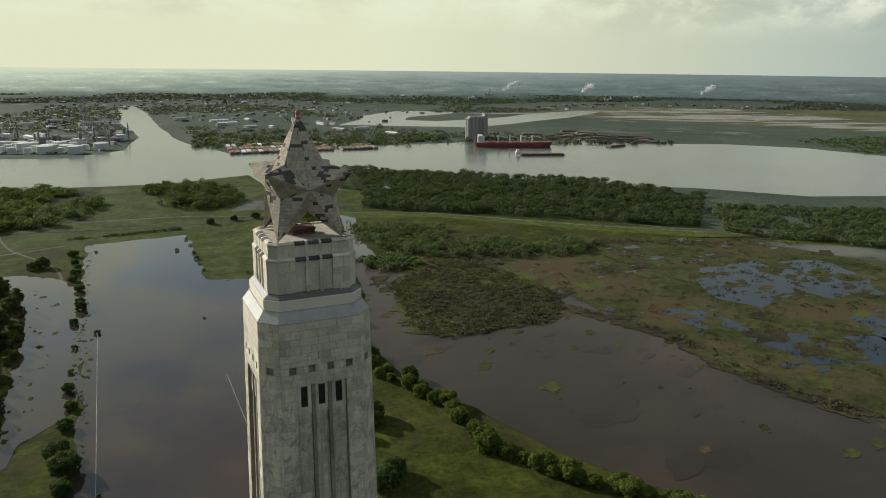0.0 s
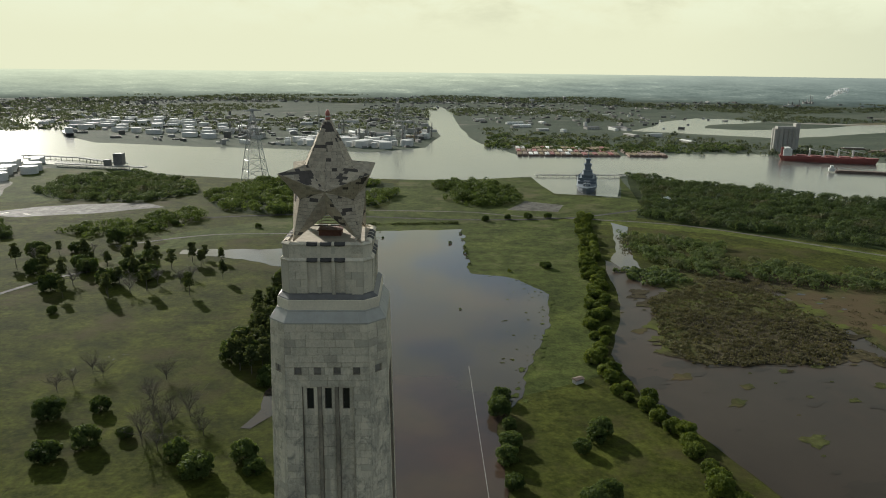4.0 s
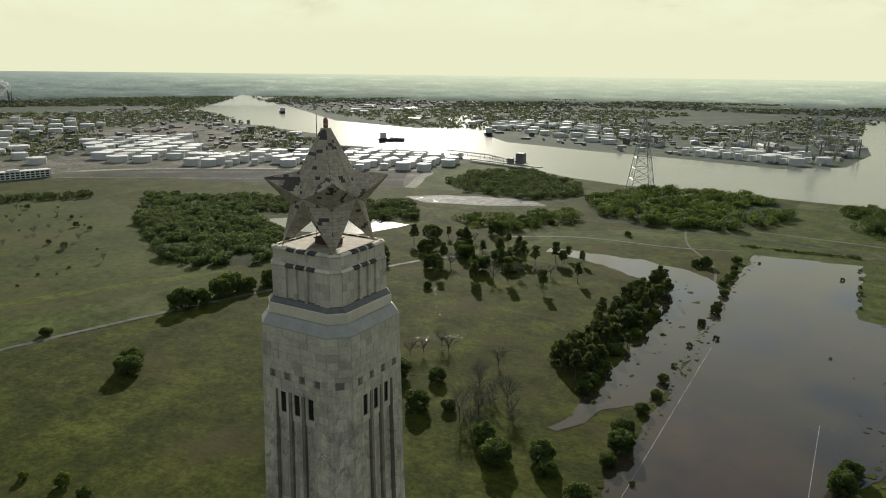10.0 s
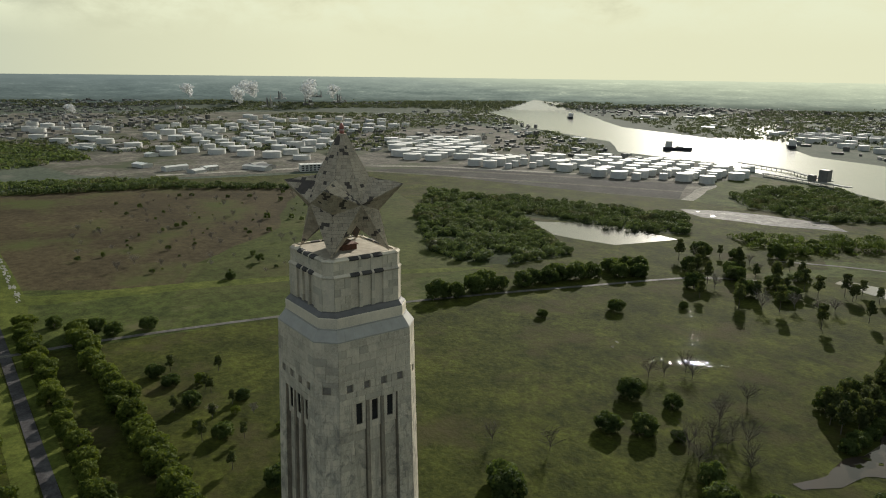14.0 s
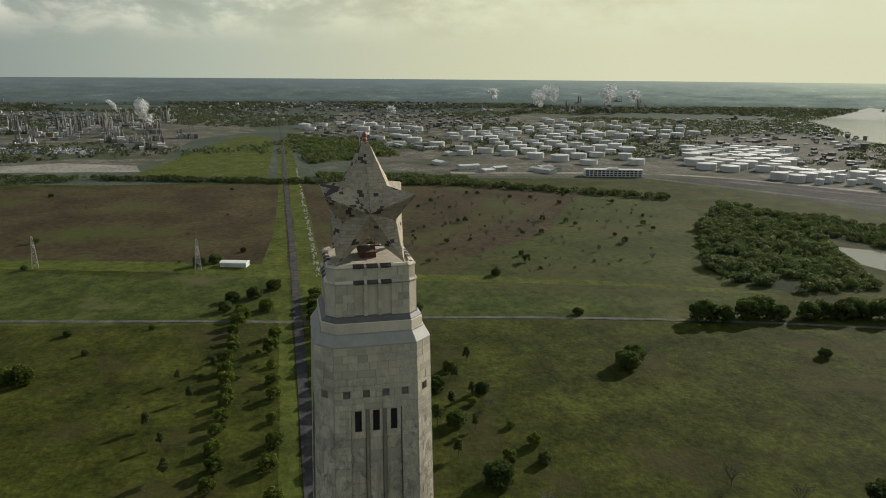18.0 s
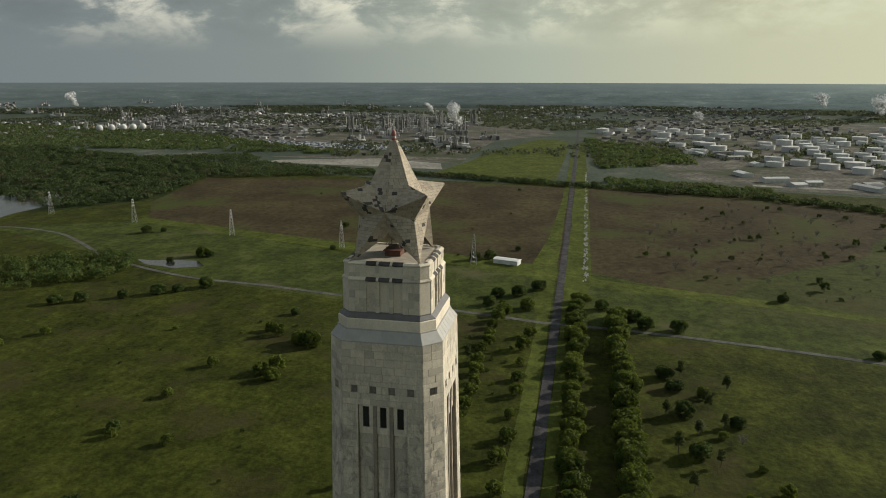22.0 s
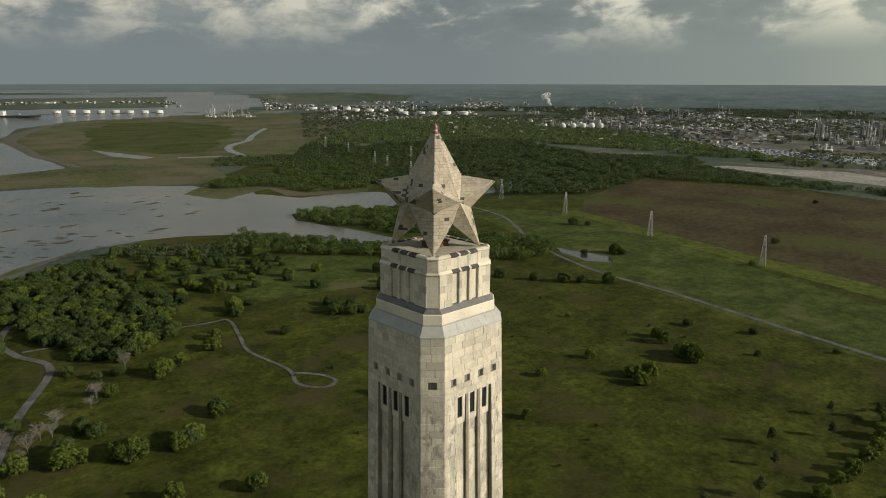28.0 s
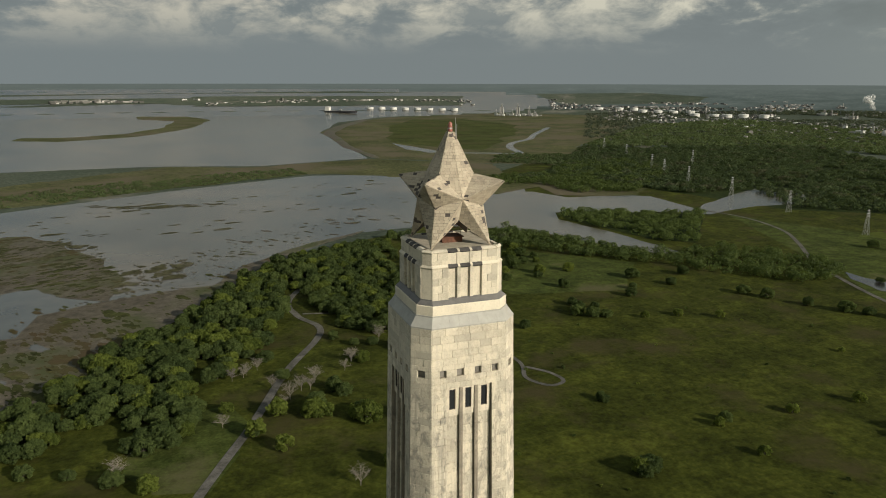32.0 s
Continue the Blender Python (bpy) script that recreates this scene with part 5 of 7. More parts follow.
def limb(bm, a, b, r0, r1, n=6, bend=0.0, rng=None):
    """A tapered limb from a to b with a bend in it."""
    a, b = Vector(a), Vector(b)
    side = Vector((rng.normal(), rng.normal(), 0)) * bend if rng is not None else Vector()
    pts = [a, a.lerp(b, 0.5) + side, b]
    rows = []
    for k, (p, r) in enumerate(zip(pts, (r0, (r0 + r1) / 2, r1))):
        q = (pts[min(2, k + 1)] - pts[max(0, k - 1)]).to_track_quat("Z", "Y").to_matrix()
        rows.append([p + q @ Vector((r * math.cos(math.tau * i / n), r * math.sin(math.tau * i / n), 0)) for i in range(n)])
    return prism(bm, rows)


def tree(name, seed, height, spread, mat, label, category="tree", clumps=16, leaf=0.40, count=36, stem=0.35, low=0.2, flat=0.8):
    """Trunk with forks, and a crown of leaf clumps of uneven outline."""
    rng = np.random.default_rng(seed)
    root = tagged(new(name), label, category)
    bm = bmesh.new()
    limb(bm, (0, 0, -0.2), (rng.normal() * 0.2, rng.normal() * 0.2, height * low), 0.055 * height * stem * 1.6, 0.03 * height * stem * 1.6, 7, 0.1, rng)
    balls = []
    for k in range(clumps):
        a = math.tau * k * 0.382 + rng.normal() * 0.3
        q = math.sqrt((k + 0.4) / clumps)
        rad = spread * q * rng.uniform(0.62, 0.86)
        r = spread * rng.uniform(0.24, 0.40)
        z = height * (low + (0.86 - low) * math.sqrt(1 - 0.8 * q * q) * rng.uniform(0.72, 1.0))
        x, y = rad * math.cos(a), rad * math.sin(a)
        balls.append((x, y, z, r, r * flat))
        if k % 2 == 0:
            limb(bm, (0, 0, height * low * rng.uniform(0.6, 0.95)), (x * 0.9, y * 0.9, z), 0.022 * height * stem, 0.006 * height, 5, 0.25, rng)
    # skirt of lower foliage hiding most of the trunk
    for k in range(clumps // 2):
        a = math.tau * (k + rng.uniform(-0.3, 0.3)) / (clumps // 2)
        r = spread * rng.uniform(0.22, 0.36)
        balls.append((spread * 0.66 * math.cos(a), spread * 0.66 * math.sin(a), height * rng.uniform(0.20, 0.36), r, r * flat))
    part("trunk", bm, BARK, root)
    v, f = leaf_cloud(rng, balls, leaf, count)
    link("crown", mesh_of("crown", v, f, mat), None, root)
    return root


def pine(name, seed, height, mat, label):
    rng = np.random.default_rng(seed)
    root = tagged(new(name), label, "tree")
    bm = bmesh.new()
    limb(bm, (0, 0, -0.2), (0.3, 0.2, height * 0.95), 0.22, 0.05, 7, 0.15, rng)
    balls = []
    for k in range(15):
        a, z = math.tau * k * 0.382 + rng.normal() * 0.3, height * (0.40 + 0.57 * k / 15 + rng.uniform(-0.03, 0.03))
        rad = (1 - k / 19) * rng.uniform(0.8, 3.4) * height / 13
        x, y = rad * math.cos(a), rad * math.sin(a)
        limb(bm, (0.1, 0.1, z - 0.6), (x, y, z), 0.07, 0.03, 4, 0.1, rng)
        balls.append((x, y, z, rng.uniform(0.9, 2.0), rng.uniform(0.6, 1.1)))
    part("trunk", bm, BARK, root)
    v, f = leaf_cloud(rng, balls, 0.34, 36)
    link("crown", mesh_of("crown", v, f, mat), None, root)
    return root


def bare(name, seed, height, label, mat):
    """A leafless tree: trunk and three orders of branches."""
    rng = np.random.default_rng(seed)
    root = tagged(new(name), label, "tree")
    bm, tw = bmesh.new(), bmesh.new()
    limb(bm, (0, 0, -0.2), (0.1, 0.1, height * 0.4), 0.2, 0.13, 6, 0.1, rng)
    for k in range(13):
        a = math.tau * k * 0.382 + rng.normal() * 0.2
        wide = height * 0.52 * rng.uniform(0.35, 1)
        top = Vector((math.cos(a) * wide, math.sin(a) * wide, height * (1.0 - 0.45 * (wide / height / 0.52) ** 2) * rng.uniform(0.85, 1.0)))
        base = Vector((0.1, 0.1, height * rng.uniform(0.18, 0.38)))
        limb(bm, base, top, 0.11, 0.035, 5, 0.35, rng)
        for j in range(8):
            s = base.lerp(top, rng.uniform(0.4, 1.0))
            e = s + Vector((rng.normal() * 1.2, rng.normal() * 1.2, rng.uniform(0.2, 1.5))) * (height / 9)
            limb(tw, s, e, 0.045, 0.018, 3, 0.12, rng)
            for i in range(3):
                s2 = s.lerp(e, rng.uniform(0.3, 1))
                limb(tw, s2, s2 + Vector((rng.normal() * 0.8, rng.normal() * 0.8, rng.uniform(0.0, 0.9))), 0.030, 0.014, 3)
    part("trunk", bm, mat, root)
    part("branchwork", tw, mat, root)
    return root


KINDS = {
    "oak": [tree("oak_tree", 10 + k, h, r, LEAF, "broad dark green oak standing in the meadow") for k, (h, r) in enumerate(((9.5, 6.6), (8.5, 6.0), (10.5, 7.0), (8.0, 6.2)))],
    "fresh": [tree("spring_tree", 30 + k, h, r, LEAF_FRESH, "bright green leafy young tree in grass", clumps=10, leaf=0.42, count=34) for k, (h, r) in enumerate(((7.0, 4.3), (8.0, 4.8), (6.0, 3.8)))],
    "row": [tree("avenue_tree", 50 + k, h, r, LEAF_FRESH, "rounded green tree of the avenue rows", clumps=17, leaf=0.40, count=36) for k, (h, r) in enumerate(((9.0, 6.4), (9.8, 6.8), (8.4, 6.0)))],
    "bank": [tree("bank_tree", 55 + k, h, r, LEAF_FRESH, "rounded green tree on the marsh bank", clumps=17, leaf=0.40, count=36) for k, (h, r) in enumerate(((9.0, 6.4), (9.8, 6.8), (8.4, 6.0)))],
    "grove": [tree("woodland_tree", 60 + k, h, r, LEAF, "dark green woodland tree in the park") for k, (h, r) in enumerate(((9.5, 6.4), (8.5, 5.8), (10.5, 6.8)))],
    "prairie": [tree("prairie_tree", 65 + k, h, r, LEAF, "small dark tree on the open prairie", clumps=9, leaf=0.55, count=18) for k, (h, r) in enumerate(((8.5, 4.6), (7.5, 4.0)))],
    "pine": [pine("pine_tree", 70 + k, h, LEAF_PINE, "slender dark pine in rough grass") for k, h in enumerate((12.0, 14.0, 10.5))],
    "bare": [bare("bare_tree", 80 + k, h, "leafless grey tree with fine twigs", DEADWOOD) for k, h in enumerate((10.0, 12.0, 8.5))],
    "snag": [bare("dead_tree", 85 + k, h, "tall dark leafless tree in wet grass", BARK) for k, h in enumerate((13.0, 15.5, 11.5))],
    "bush": [tree("bush", 90 + k, h, r, m, "low rounded bush in rough grass", "bush", clumps=7, leaf=0.35, count=44, low=0.12) for k, (h, r, m) in enumerate(((2.6, 2.0, LEAF), (3.2, 2.4, LEAF), (2.2, 1.8, LEAF_FRESH)))],
}
USED = {k: 0 for k in KINDS}
trng = random.Random(21)


def plant(kind, x, y, size=1.0, group=""):
    n = USED[kind]
    USED[kind] += 1
    src = KINDS[kind][n % len(KINDS[kind])]
    s = size * trng.uniform(0.85, 1.18)
    m = Matrix.Translation((x, y, 0.05)) @ Matrix.Rotation(trng.uniform(0, math.tau), 4, "Z") @ Matrix.Diagonal((s, s, s * trng.uniform(0.9, 1.1), 1))
    if n < len(KINDS[kind]):
        src.matrix_basis = m
        ob = src
    else:
        ob = copy_thing(src, m)
        ob.matrix_basis = m
    if group:
        ob["group"] = group
    return ob


def scatter(poly, spacing, seed, jitter=0.45, keep=1.0):
    r = random.Random(seed)
    xs, ys = [p[0] for p in poly], [p[1] for p in poly]
    out, y, row = [], min(ys), 0
    while y < max(ys):
        x = min(xs) + (spacing / 2 if row % 2 else 0)
        while x < max(xs):
            px, py = x + r.uniform(-jitter, jitter) * spacing, y + r.uniform(-jitter, jitter) * spacing
            if inside(px, py, poly) and r.random() < keep:
                out.append((px, py))
            x += spacing
        y += spacing * 0.87
        row += 1
    return out


# the avenue: rows on both sides of the road
for y, x0, x1, step, kind, group in ((16, -505, -130, 14.5, "row", "inner row of avenue trees"), (44, -470, -120, 9.6, "row", "outer row of avenue trees"), (-17, -420, -150, 24.0, "fresh", "south row of avenue trees"), (-43, -480, -150, 16.0, "fresh", "south outer row of avenue trees")):
    x = x0
    while x < x1:
        plant(kind, x + trng.uniform(-2, 2), y + trng.uniform(-2.2, 2.2), (1.15 if y > 30 else 1.0) if kind == "row" else 1.05, group)
        x += step * trng.uniform(0.8, 1.2)
for x, y, k in ((-485, -53, "oak"), (-509, -49, "oak"), (-515, -32, "oak"), (-536, -17, "oak"), (-468, -39, "row"), (-481, -22, "row"), (-491, 35, "oak"), (-507, 22, "row"), (-452, 66, "oak"), (-451, 88, "oak"), (-470, 58, "oak"), (-626, -86, "oak"), (-640, -105, "bush"), (-636, -72, "oak")):
    plant(k, x, y, 1.0)
for x, y in ((-367, 79), (-312, 65), (-293, 79), (-264, 85), (-273, 67), (-352, 103), (-330, 88), (-240, 70), (-225, 92), (-370, -52), (-355, -71), (-330, -62), (-280, -70), (-250, -64), (-300, -80), (-220, -75)):
    plant("pine", x, y, trng.uniform(0.6, 0.85))
for x, y in scatter([(-410, 62), (-150, 60), (-140, 105), (-330, 118)], 17, 18, keep=0.55):
    plant(trng.choice(("pine", "bare", "oak", "fresh")), x, y, trng.uniform(0.6, 1.0))
# lone trees of the north meadow
for x, y, s in ((-289, 392, 1.0), (-311, 335, 0.75), (-262, 440, 0.6), (-540, 180, 0.7), (-184, 280, 1.05), (-165, 240, 1.0), (-152, 252, 1.1), (-161, 288, 0.9), (-137, 260, 0.6), (-160, 163, 1.25), (-150, 158, 1.1), (-330, 208, 1.15), (-322, 200, 1.0), (-423, 210, 0.7), (-74, 238, 1.2), (-67, 228, 1.0), (-45, 267, 0.9), (-46, 250, 0.8), (-47, 211, 1.0), (-105, 240, 1.0), (-92, 226, 1.1), (-49, 283, 0.9), (-77, 640, 1.1), (-85, 636, 0.8), (-306, 729, 0.8), (-274, 741, 0.9), (-177, 727, 0.7)):
    plant("oak", x, y, s)
for x, y in ((-167, 200), (-189, 182), (-195, 311), (-190, 319), (-131, 264), (-129, 276), (-124, 286), (-104, 269), (-140, 326), (-117, 247), (-186, 335), (-178, 330), (-120, 262), (-112, 280), (-100, 262), (-140, 300), (-126, 252), (-108, 244), (-134, 290), (-118, 272)):
    plant("snag", x, y, trng.uniform(0.8, 1.15))
# pine grove, dark strip of trees by the flood, trees along the park road
for x, y in scatter([(-370, 575), (-300, 665), (-215, 560), (-205, 500), (-262, 437), (-300, 500)], 19, 2, keep=0.7):
    plant(trng.choice(("pine", "pine", "oak", "bare")), x, y, trng.uniform(1.2, 1.6))
for x, y in scatter([(-220, 570), (-184, 478), (-150, 500), (-149, 553), (-200, 630)], 17, 3, keep=0.5):
    plant(trng.choice(("pine", "pine", "bare")), x, y, trng.uniform(1.1, 1.5))
for x, y in scatter([(-112, 350), (-85, 317), (-78, 316), (-78, 352), (-76, 414), (-84, 531), (-101, 574), (-112, 500)], 9.0, 4, keep=0.9):
    plant(trng.choice(("pine", "pine", "pine", "oak")) if x < -86 else trng.choice(("oak", "row", "pine")), x, y, trng.uniform(1.0, 1.4) if x < -86 else trng.uniform(0.6, 0.95))
for x, y in ((-392, 297), (-387, 311), (-388, 332), (-384, 356), (-379, 378), (-374, 404), (-368, 432), (-369, 479), (-340, 484), (-368, 501), (-392, 345), (-380, 390), (-375, 420), (-366, 450), (-350, 470), (-382, 420), (-352, 497)):
    plant("oak", x, y, 1.42)
# trees by the pool
for x, y, s in ((-50, 603, 0.8), (-46, 554, 0.7), (-45, 520, 0.6), (-44, 504, 0.6), (-48, 472, 0.55), (-46, 423, 0.5), (-47, 383, 0.5), (-47, 357, 0.55), (-45, 333, 0.6), (-47, 311, 0.7), (-52, 640, 0.7), (-54, 670, 0.7), (-52, 585, 0.6), (-49, 620, 0.6), (-35, 679, 0.35), (36, 657, 0.35), (36, 449, 0.35), (-32, 240, 0.35), (-33, 446, 0.4), (50, 673, 0.45), (50, 640, 0.45), (50, 618, 0.45), (50, 600, 0.45), (51, 575, 0.45), (49, 700, 0.4), (51, 299, 0.9), (48, 282, 1.0), (50, 250, 0.9), (47, 236, 0.8), (52, 268, 0.8), (48, 215, 0.7), (121, 565, 0.8), (85, 552, 0.5), (97, 261, 0.95), (93, 255, 0.8), (84, 245, 0.6), (87, 207, 1.1), (80, 200, 1.1), (118, 570, 0.6), (160, 788, 0.8), (110, 780, 0.8), (82, 770, 0.7), (135, 785, 0.9)):
    plant("oak" if s > 0.5 else "bush", x, y, s if s > 0.5 else s * 2.2)
# overgrown tree line between the grass and the marsh
LINE = [(205, 790), (192, 740), (172, 620), (150, 500), (133, 420), (119, 369), (115, 325), (131, 282), (137, 250), (139, 207), (150, 182), (175, 150), (205, 115), (240, 80), (290, 30)]
for (x0, y0), (x1, y1) in zip(LINE, LINE[1:]):
    n = max(1, int(math.hypot(x1 - x0, y1 - y0) / 6.0))
    for k in range(n):
        t = k / n
        wide = 9 if y0 > 300 else 5
        for j in range(2 if y0 > 420 else 1):
            plant("bank", x0 + (x1 - x0) * t + trng.uniform(-wide, wide) * 0.8, y0 + (y1 - y0) * t + trng.uniform(-3, 3), trng.uniform(0.6, 0.85), "tree line between meadow and marsh")
# park woods and scattered trees of the south meadow
for x, y in scatter([(53, -440), (18, -500), (-30, -592), (-86, -645), (-200, -700), (-172, -640), (-150, -585), (-185, -545), (-149, -430), (-109, -412), (-80, -431), (-70, -500), (-60, -560), (-48, -480), (-30, -415), (0, -372), (28, -335), (55, -335)], 10.5, 5, keep=0.92):
    plant(trng.choice(("grove", "grove", "row")), x, y, trng.uniform(0.75, 1.1), "park woods")
for x, y in scatter([(60, -330), (22, -330), (25, -290), (60, -280)], 11, 6):
    plant("oak", x, y, 0.9)
for x, y, s in ((-63, -234, 0.9), (-67, -212, 0.9), (-94, -219, 0.8), (-17, -267, 0.8), (-37, -298, 1.0), (-44, -296, 0.9), (-63, -282, 1.0), (-58, -288, 0.8), (-84, -277, 1.1), (-92, -280, 1.0), (-113, -296, 0.7), (-113, -370, 1.0), (-130, -380, 0.9), (-155, -390, 1.2), (-122, -423, 1.3), (-204, -455, 1.0), (-19, -305, 0.9), (-5, -285, 0.8), (-233, -181, 0.6), (-282, -211, 0.6), (-167, -189, 0.7), (-234, -213, 0.6), (-322, -173, 0.9), (-316, -163, 1.0), (-330, -166, 0.8), (-328, -208, 0.8), (-395, -199, 0.9), (-388, -190, 0.9), (-377, -169, 1.0), (-372, -160, 1.0), (-384, -165, 0.9), (-330, -367, 0.7), (-357, -353, 0.7), (-303, -372, 0.7), (-586, -360, 1.0), (-384, -268, 0.4)):
    plant("fresh" if s < 1 else "row", x, y, s * (1.35 if s < 1 else 1))
for x, y, s in ((-218, -464, 0.7), (-301, -581, 0.9), (-281, -502, 0.8), (-286, -465, 0.8), (-264, -403, 0.9), (-267, -388, 0.9), (-277, -384, 0.9), (-258, -396, 0.8), (-326, -423, 0.8), (-412, -464, 0.9), (-420, -396, 0.9), (-430, -380, 0.8), (-445, -352, 0.9), (-460, -330, 0.9), (-470, -318, 0.8), (-486, -300, 0.9), (-340, -440, 0.8), (-360, -470, 0.9), (-380, -440, 0.8), (-193, -261, 0.45), (-168, -186, 0.8), (-115, -300, 0.8), (-89, -277, 0.9), (-207, -383, 0.6), (-241, -216, 0.6), (-433, -196, 0.6), (-451, -155, 0.5), (-412, -135, 0.4), (-454, -101, 0.5), (-193, -258, 0.5), (-173, -189, 0.8), (-676, -481, 0.9), (-684, -465, 0.6), (-586, -352, 0.8), (-560, -380, 0.7), (-640, -240, 0.5)):
    plant("oak", x, y, s)
for x, y in ((-73, -364), (1, -359), (-36, -332), (-15, -371), (-8, -366), (-45, -340), (-28, -322), (-66, -352), (-20, -340), (-100, -395), (10, -300)):
    plant("bare", x, y, trng.uniform(0.75, 1.05))
for x, y in scatter([(-350, -430), (-120, -430), (-60, -250), (-60, -120), (-430, -80), (-440, -300)], 34, 8, keep=0.45):
    plant("bush", x, y, trng.uniform(0.3, 0.7))
for x, y in scatter([(-420, -62), (-150, -62), (-150, 0), (-420, 0)], 15, 9, keep=0.5):
    if abs(y) > 12:
        plant("bush", x, y, trng.uniform(0.5, 0.9))
for x, y in scatter([(119, -346), (108, -370), (86, -409), (55, -468), (18, -442), (30, -384), (51, -357), (27, -348), (20, -302), (64, -332), (83, -307), (110, -295)], 10.0, 16, keep=0.9):
    plant(trng.choice(("grove", "grove", "row")), x, y, trng.uniform(0.7, 1.0), "park woods")
for x, y in ((98, -281), (79, -273), (60, -261), (45, -251), (28, -299), (7, -318), (-4, -287), (-40, -308), (-58, -317), (-62, -293), (-54, -327), (-22, -384), (-28, -353), (-80, -363), (-94, -389), (-71, -409), (-101, -411), (-82, -393), (-219, -577), (-296, -591), (-305, -552), (-318, -512), (-280, -406), (-288, -513), (-267, -418), (-200, -442), (-220, -461), (-128, -443), (-73, -494), (-108, -527), (-107, -566), (-162, -477), (-165, -408)):
    plant(trng.choice(("oak", "row", "grove")), x, y, trng.uniform(0.6, 0.9))
for x, y in ((58, -265), (-73, -365), (-6, -362), (-41, -331), (-44, -223), (-23, -315)):
    plant("bare", x, y, trng.uniform(0.75, 1.0))
for x, y in scatter([(-100, -640), (-300, -650), (-330, -560), (-240, -490), (-90, -470)], 18, 17, keep=0.65):
    plant(trng.choice(("grove", "row", "oak")), x, y, trng.uniform(0.65, 1.0), "park woods")
# prairie trees
for x, y in scatter([(-640, 60), (-530, 160), (-560, 360), (-680, 420), (-870, 520), (-1030, 290), (-960, 150), (-800, 100)], 27, 10, keep=0.7):
    plant(trng.choice(("prairie", "bare", "bare", "bush")), x, y, trng.uniform(0.5, 0.95))
for x, y in scatter([(-640, 60), (-1090, 60), (-1100, -500), (-760, -480), (-660, -60)], 95, 12, keep=0.5):
    if abs(y) > 40:
        plant(trng.choice(("oak", "bush", "bush")), x, y, trng.uniform(0.5, 0.8))


def wood(name, poly, spacing, seed, high, mat, label, leaf=1.1, quads=34, keep=1.0):
    """A closed canopy of many domed crowns, uneven in height and width, as one mass of leaves."""
    rng = np.random.default_rng(seed)
    balls = []
    for x, y in scatter(poly, spacing, seed, keep=keep):
        x, y, z, s = lay(x, y)
        gap = noise.noise((x * 0.013, y * 0.013, seed * 1.7))
        if gap < -0.44:
            continue
        size = rng.choice((0.5, 0.72, 0.95, 1.25), p=(0.30, 0.32, 0.26, 0.12)) * rng.uniform(0.88, 1.12)
        h = high * (0.45 + 0.5 * size) * (0.9 + 0.4 * noise.noise((x * 0.02, y * 0.02, seed)))
        r = spacing * 0.62 * size
        rz = h * 0.52
        balls.append((x, y, z + (h - rz) * s, r * s, rz * s))
        # a few lobes break each large dome
        if size > 0.8:
            for k in range(3):
                a, q = rng.uniform(0, math.tau), r * rng.uniform(0.45, 0.75)
                balls.append((x + q * math.cos(a) * s, y + q * math.sin(a) * s, z + (h - rz * rng.uniform(0.5, 1.0)) * s, r * 0.5 * s, rz * 0.55 * s))
    v, f = leaf_cloud(rng, balls, leaf * 0.85, 1.25 * quads / (spacing * 0.67) ** 2, 0.32)
    ob = link(name, mesh_of(name, v, f, mat))
    return tagged(ob, label, "woodland", kind="stuff")


wood("riverside_woods", [(359, 1150), (453, 1040), (670, 890), (755, 700), (660, 600), (595, 545), (487, 640), (400, 700), (329, 752), (270, 800), (300, 860), (340, 1000)], 10.5, 101, 10, LEAF_WOOD, "dense green woods along the ship channel", 0.9, 100, 0.93)
wood("marsh_woods", [(226, 712), (274, 675), (350, 610), (443, 517), (366, 491), (287, 524), (230, 560), (212, 640)], 9.0, 102, 8, LEAF_WOOD, "thicket between levee and marsh", 0.8, 90, 0.93)
wood("levee_woods", [(600, 500), (760, 330), (900, 260), (1000, 420), (830, 560), (700, 640)], 10.0, 103, 8, LEAF_WOOD, "scrubby woods beyond the levee", 1.0, 70)
wood("channel_bank_trees", [(180, 560), (195, 510), (240, 515), (235, 560)], 6.0, 104, 5, LEAF_WOOD, "bank trees by the marsh channel")
wood("picnic_woods", [(-293, 925), (-262, 1005), (-205, 1070), (-120, 1082), (-40, 1050), (-25, 958), (-40, 890), (-80, 825), (-119, 812), (-150, 800), (-209, 806), (-257, 845)], 14.5, 105, 12.5, LEAF, "rounded dark oaks of the picnic woods", 0.95, 190)
wood("battleship_woods", [(30, 1045), (103, 1078), (146, 975), (142, 890), (100, 858), (63, 864), (38, 900)], 14.0, 106, 12, LEAF, "oak grove beside the ship basin", 0.95, 190)
wood("pond_woods", [(-528, 384), (-690, 480), (-840, 610), (-738, 640), (-643, 625), (-614, 580), (-577, 570), (-484, 519), (-431, 493), (-432, 450), (-439, 410), (-476, 380)], 9.0, 107, 9, LEAF_WOOD, "dense brush woods by the pond", 0.85, 125)
wood("pond_north_trees", [(-765, 630), (-705, 685), (-612, 715), (-481, 760), (-420, 670), (-466, 632), (-523, 624), (-634, 605)], 9.5, 108, 9, LEAF_WOOD, "trees behind the pond", 0.85, 120)
wood("hedge_west", [(-1230, -320), (-1147, -40), (-1058, 284), (-875, 545), (-905, 565), (-1090, 300), (-1180, -40), (-1262, -320)], 7.5, 109, 9, LEAF_WOOD, "long dark hedgerow at the prairie's edge", 1.2)
wood("quay_wood", [(-540, 940), (-560, 1080), (-470, 1150), (-340, 1030), (-308, 945), (-373, 875), (-469, 885)], 9.5, 110, 9, LEAF_WOOD, "low woods on the river bank", 0.9, 80)
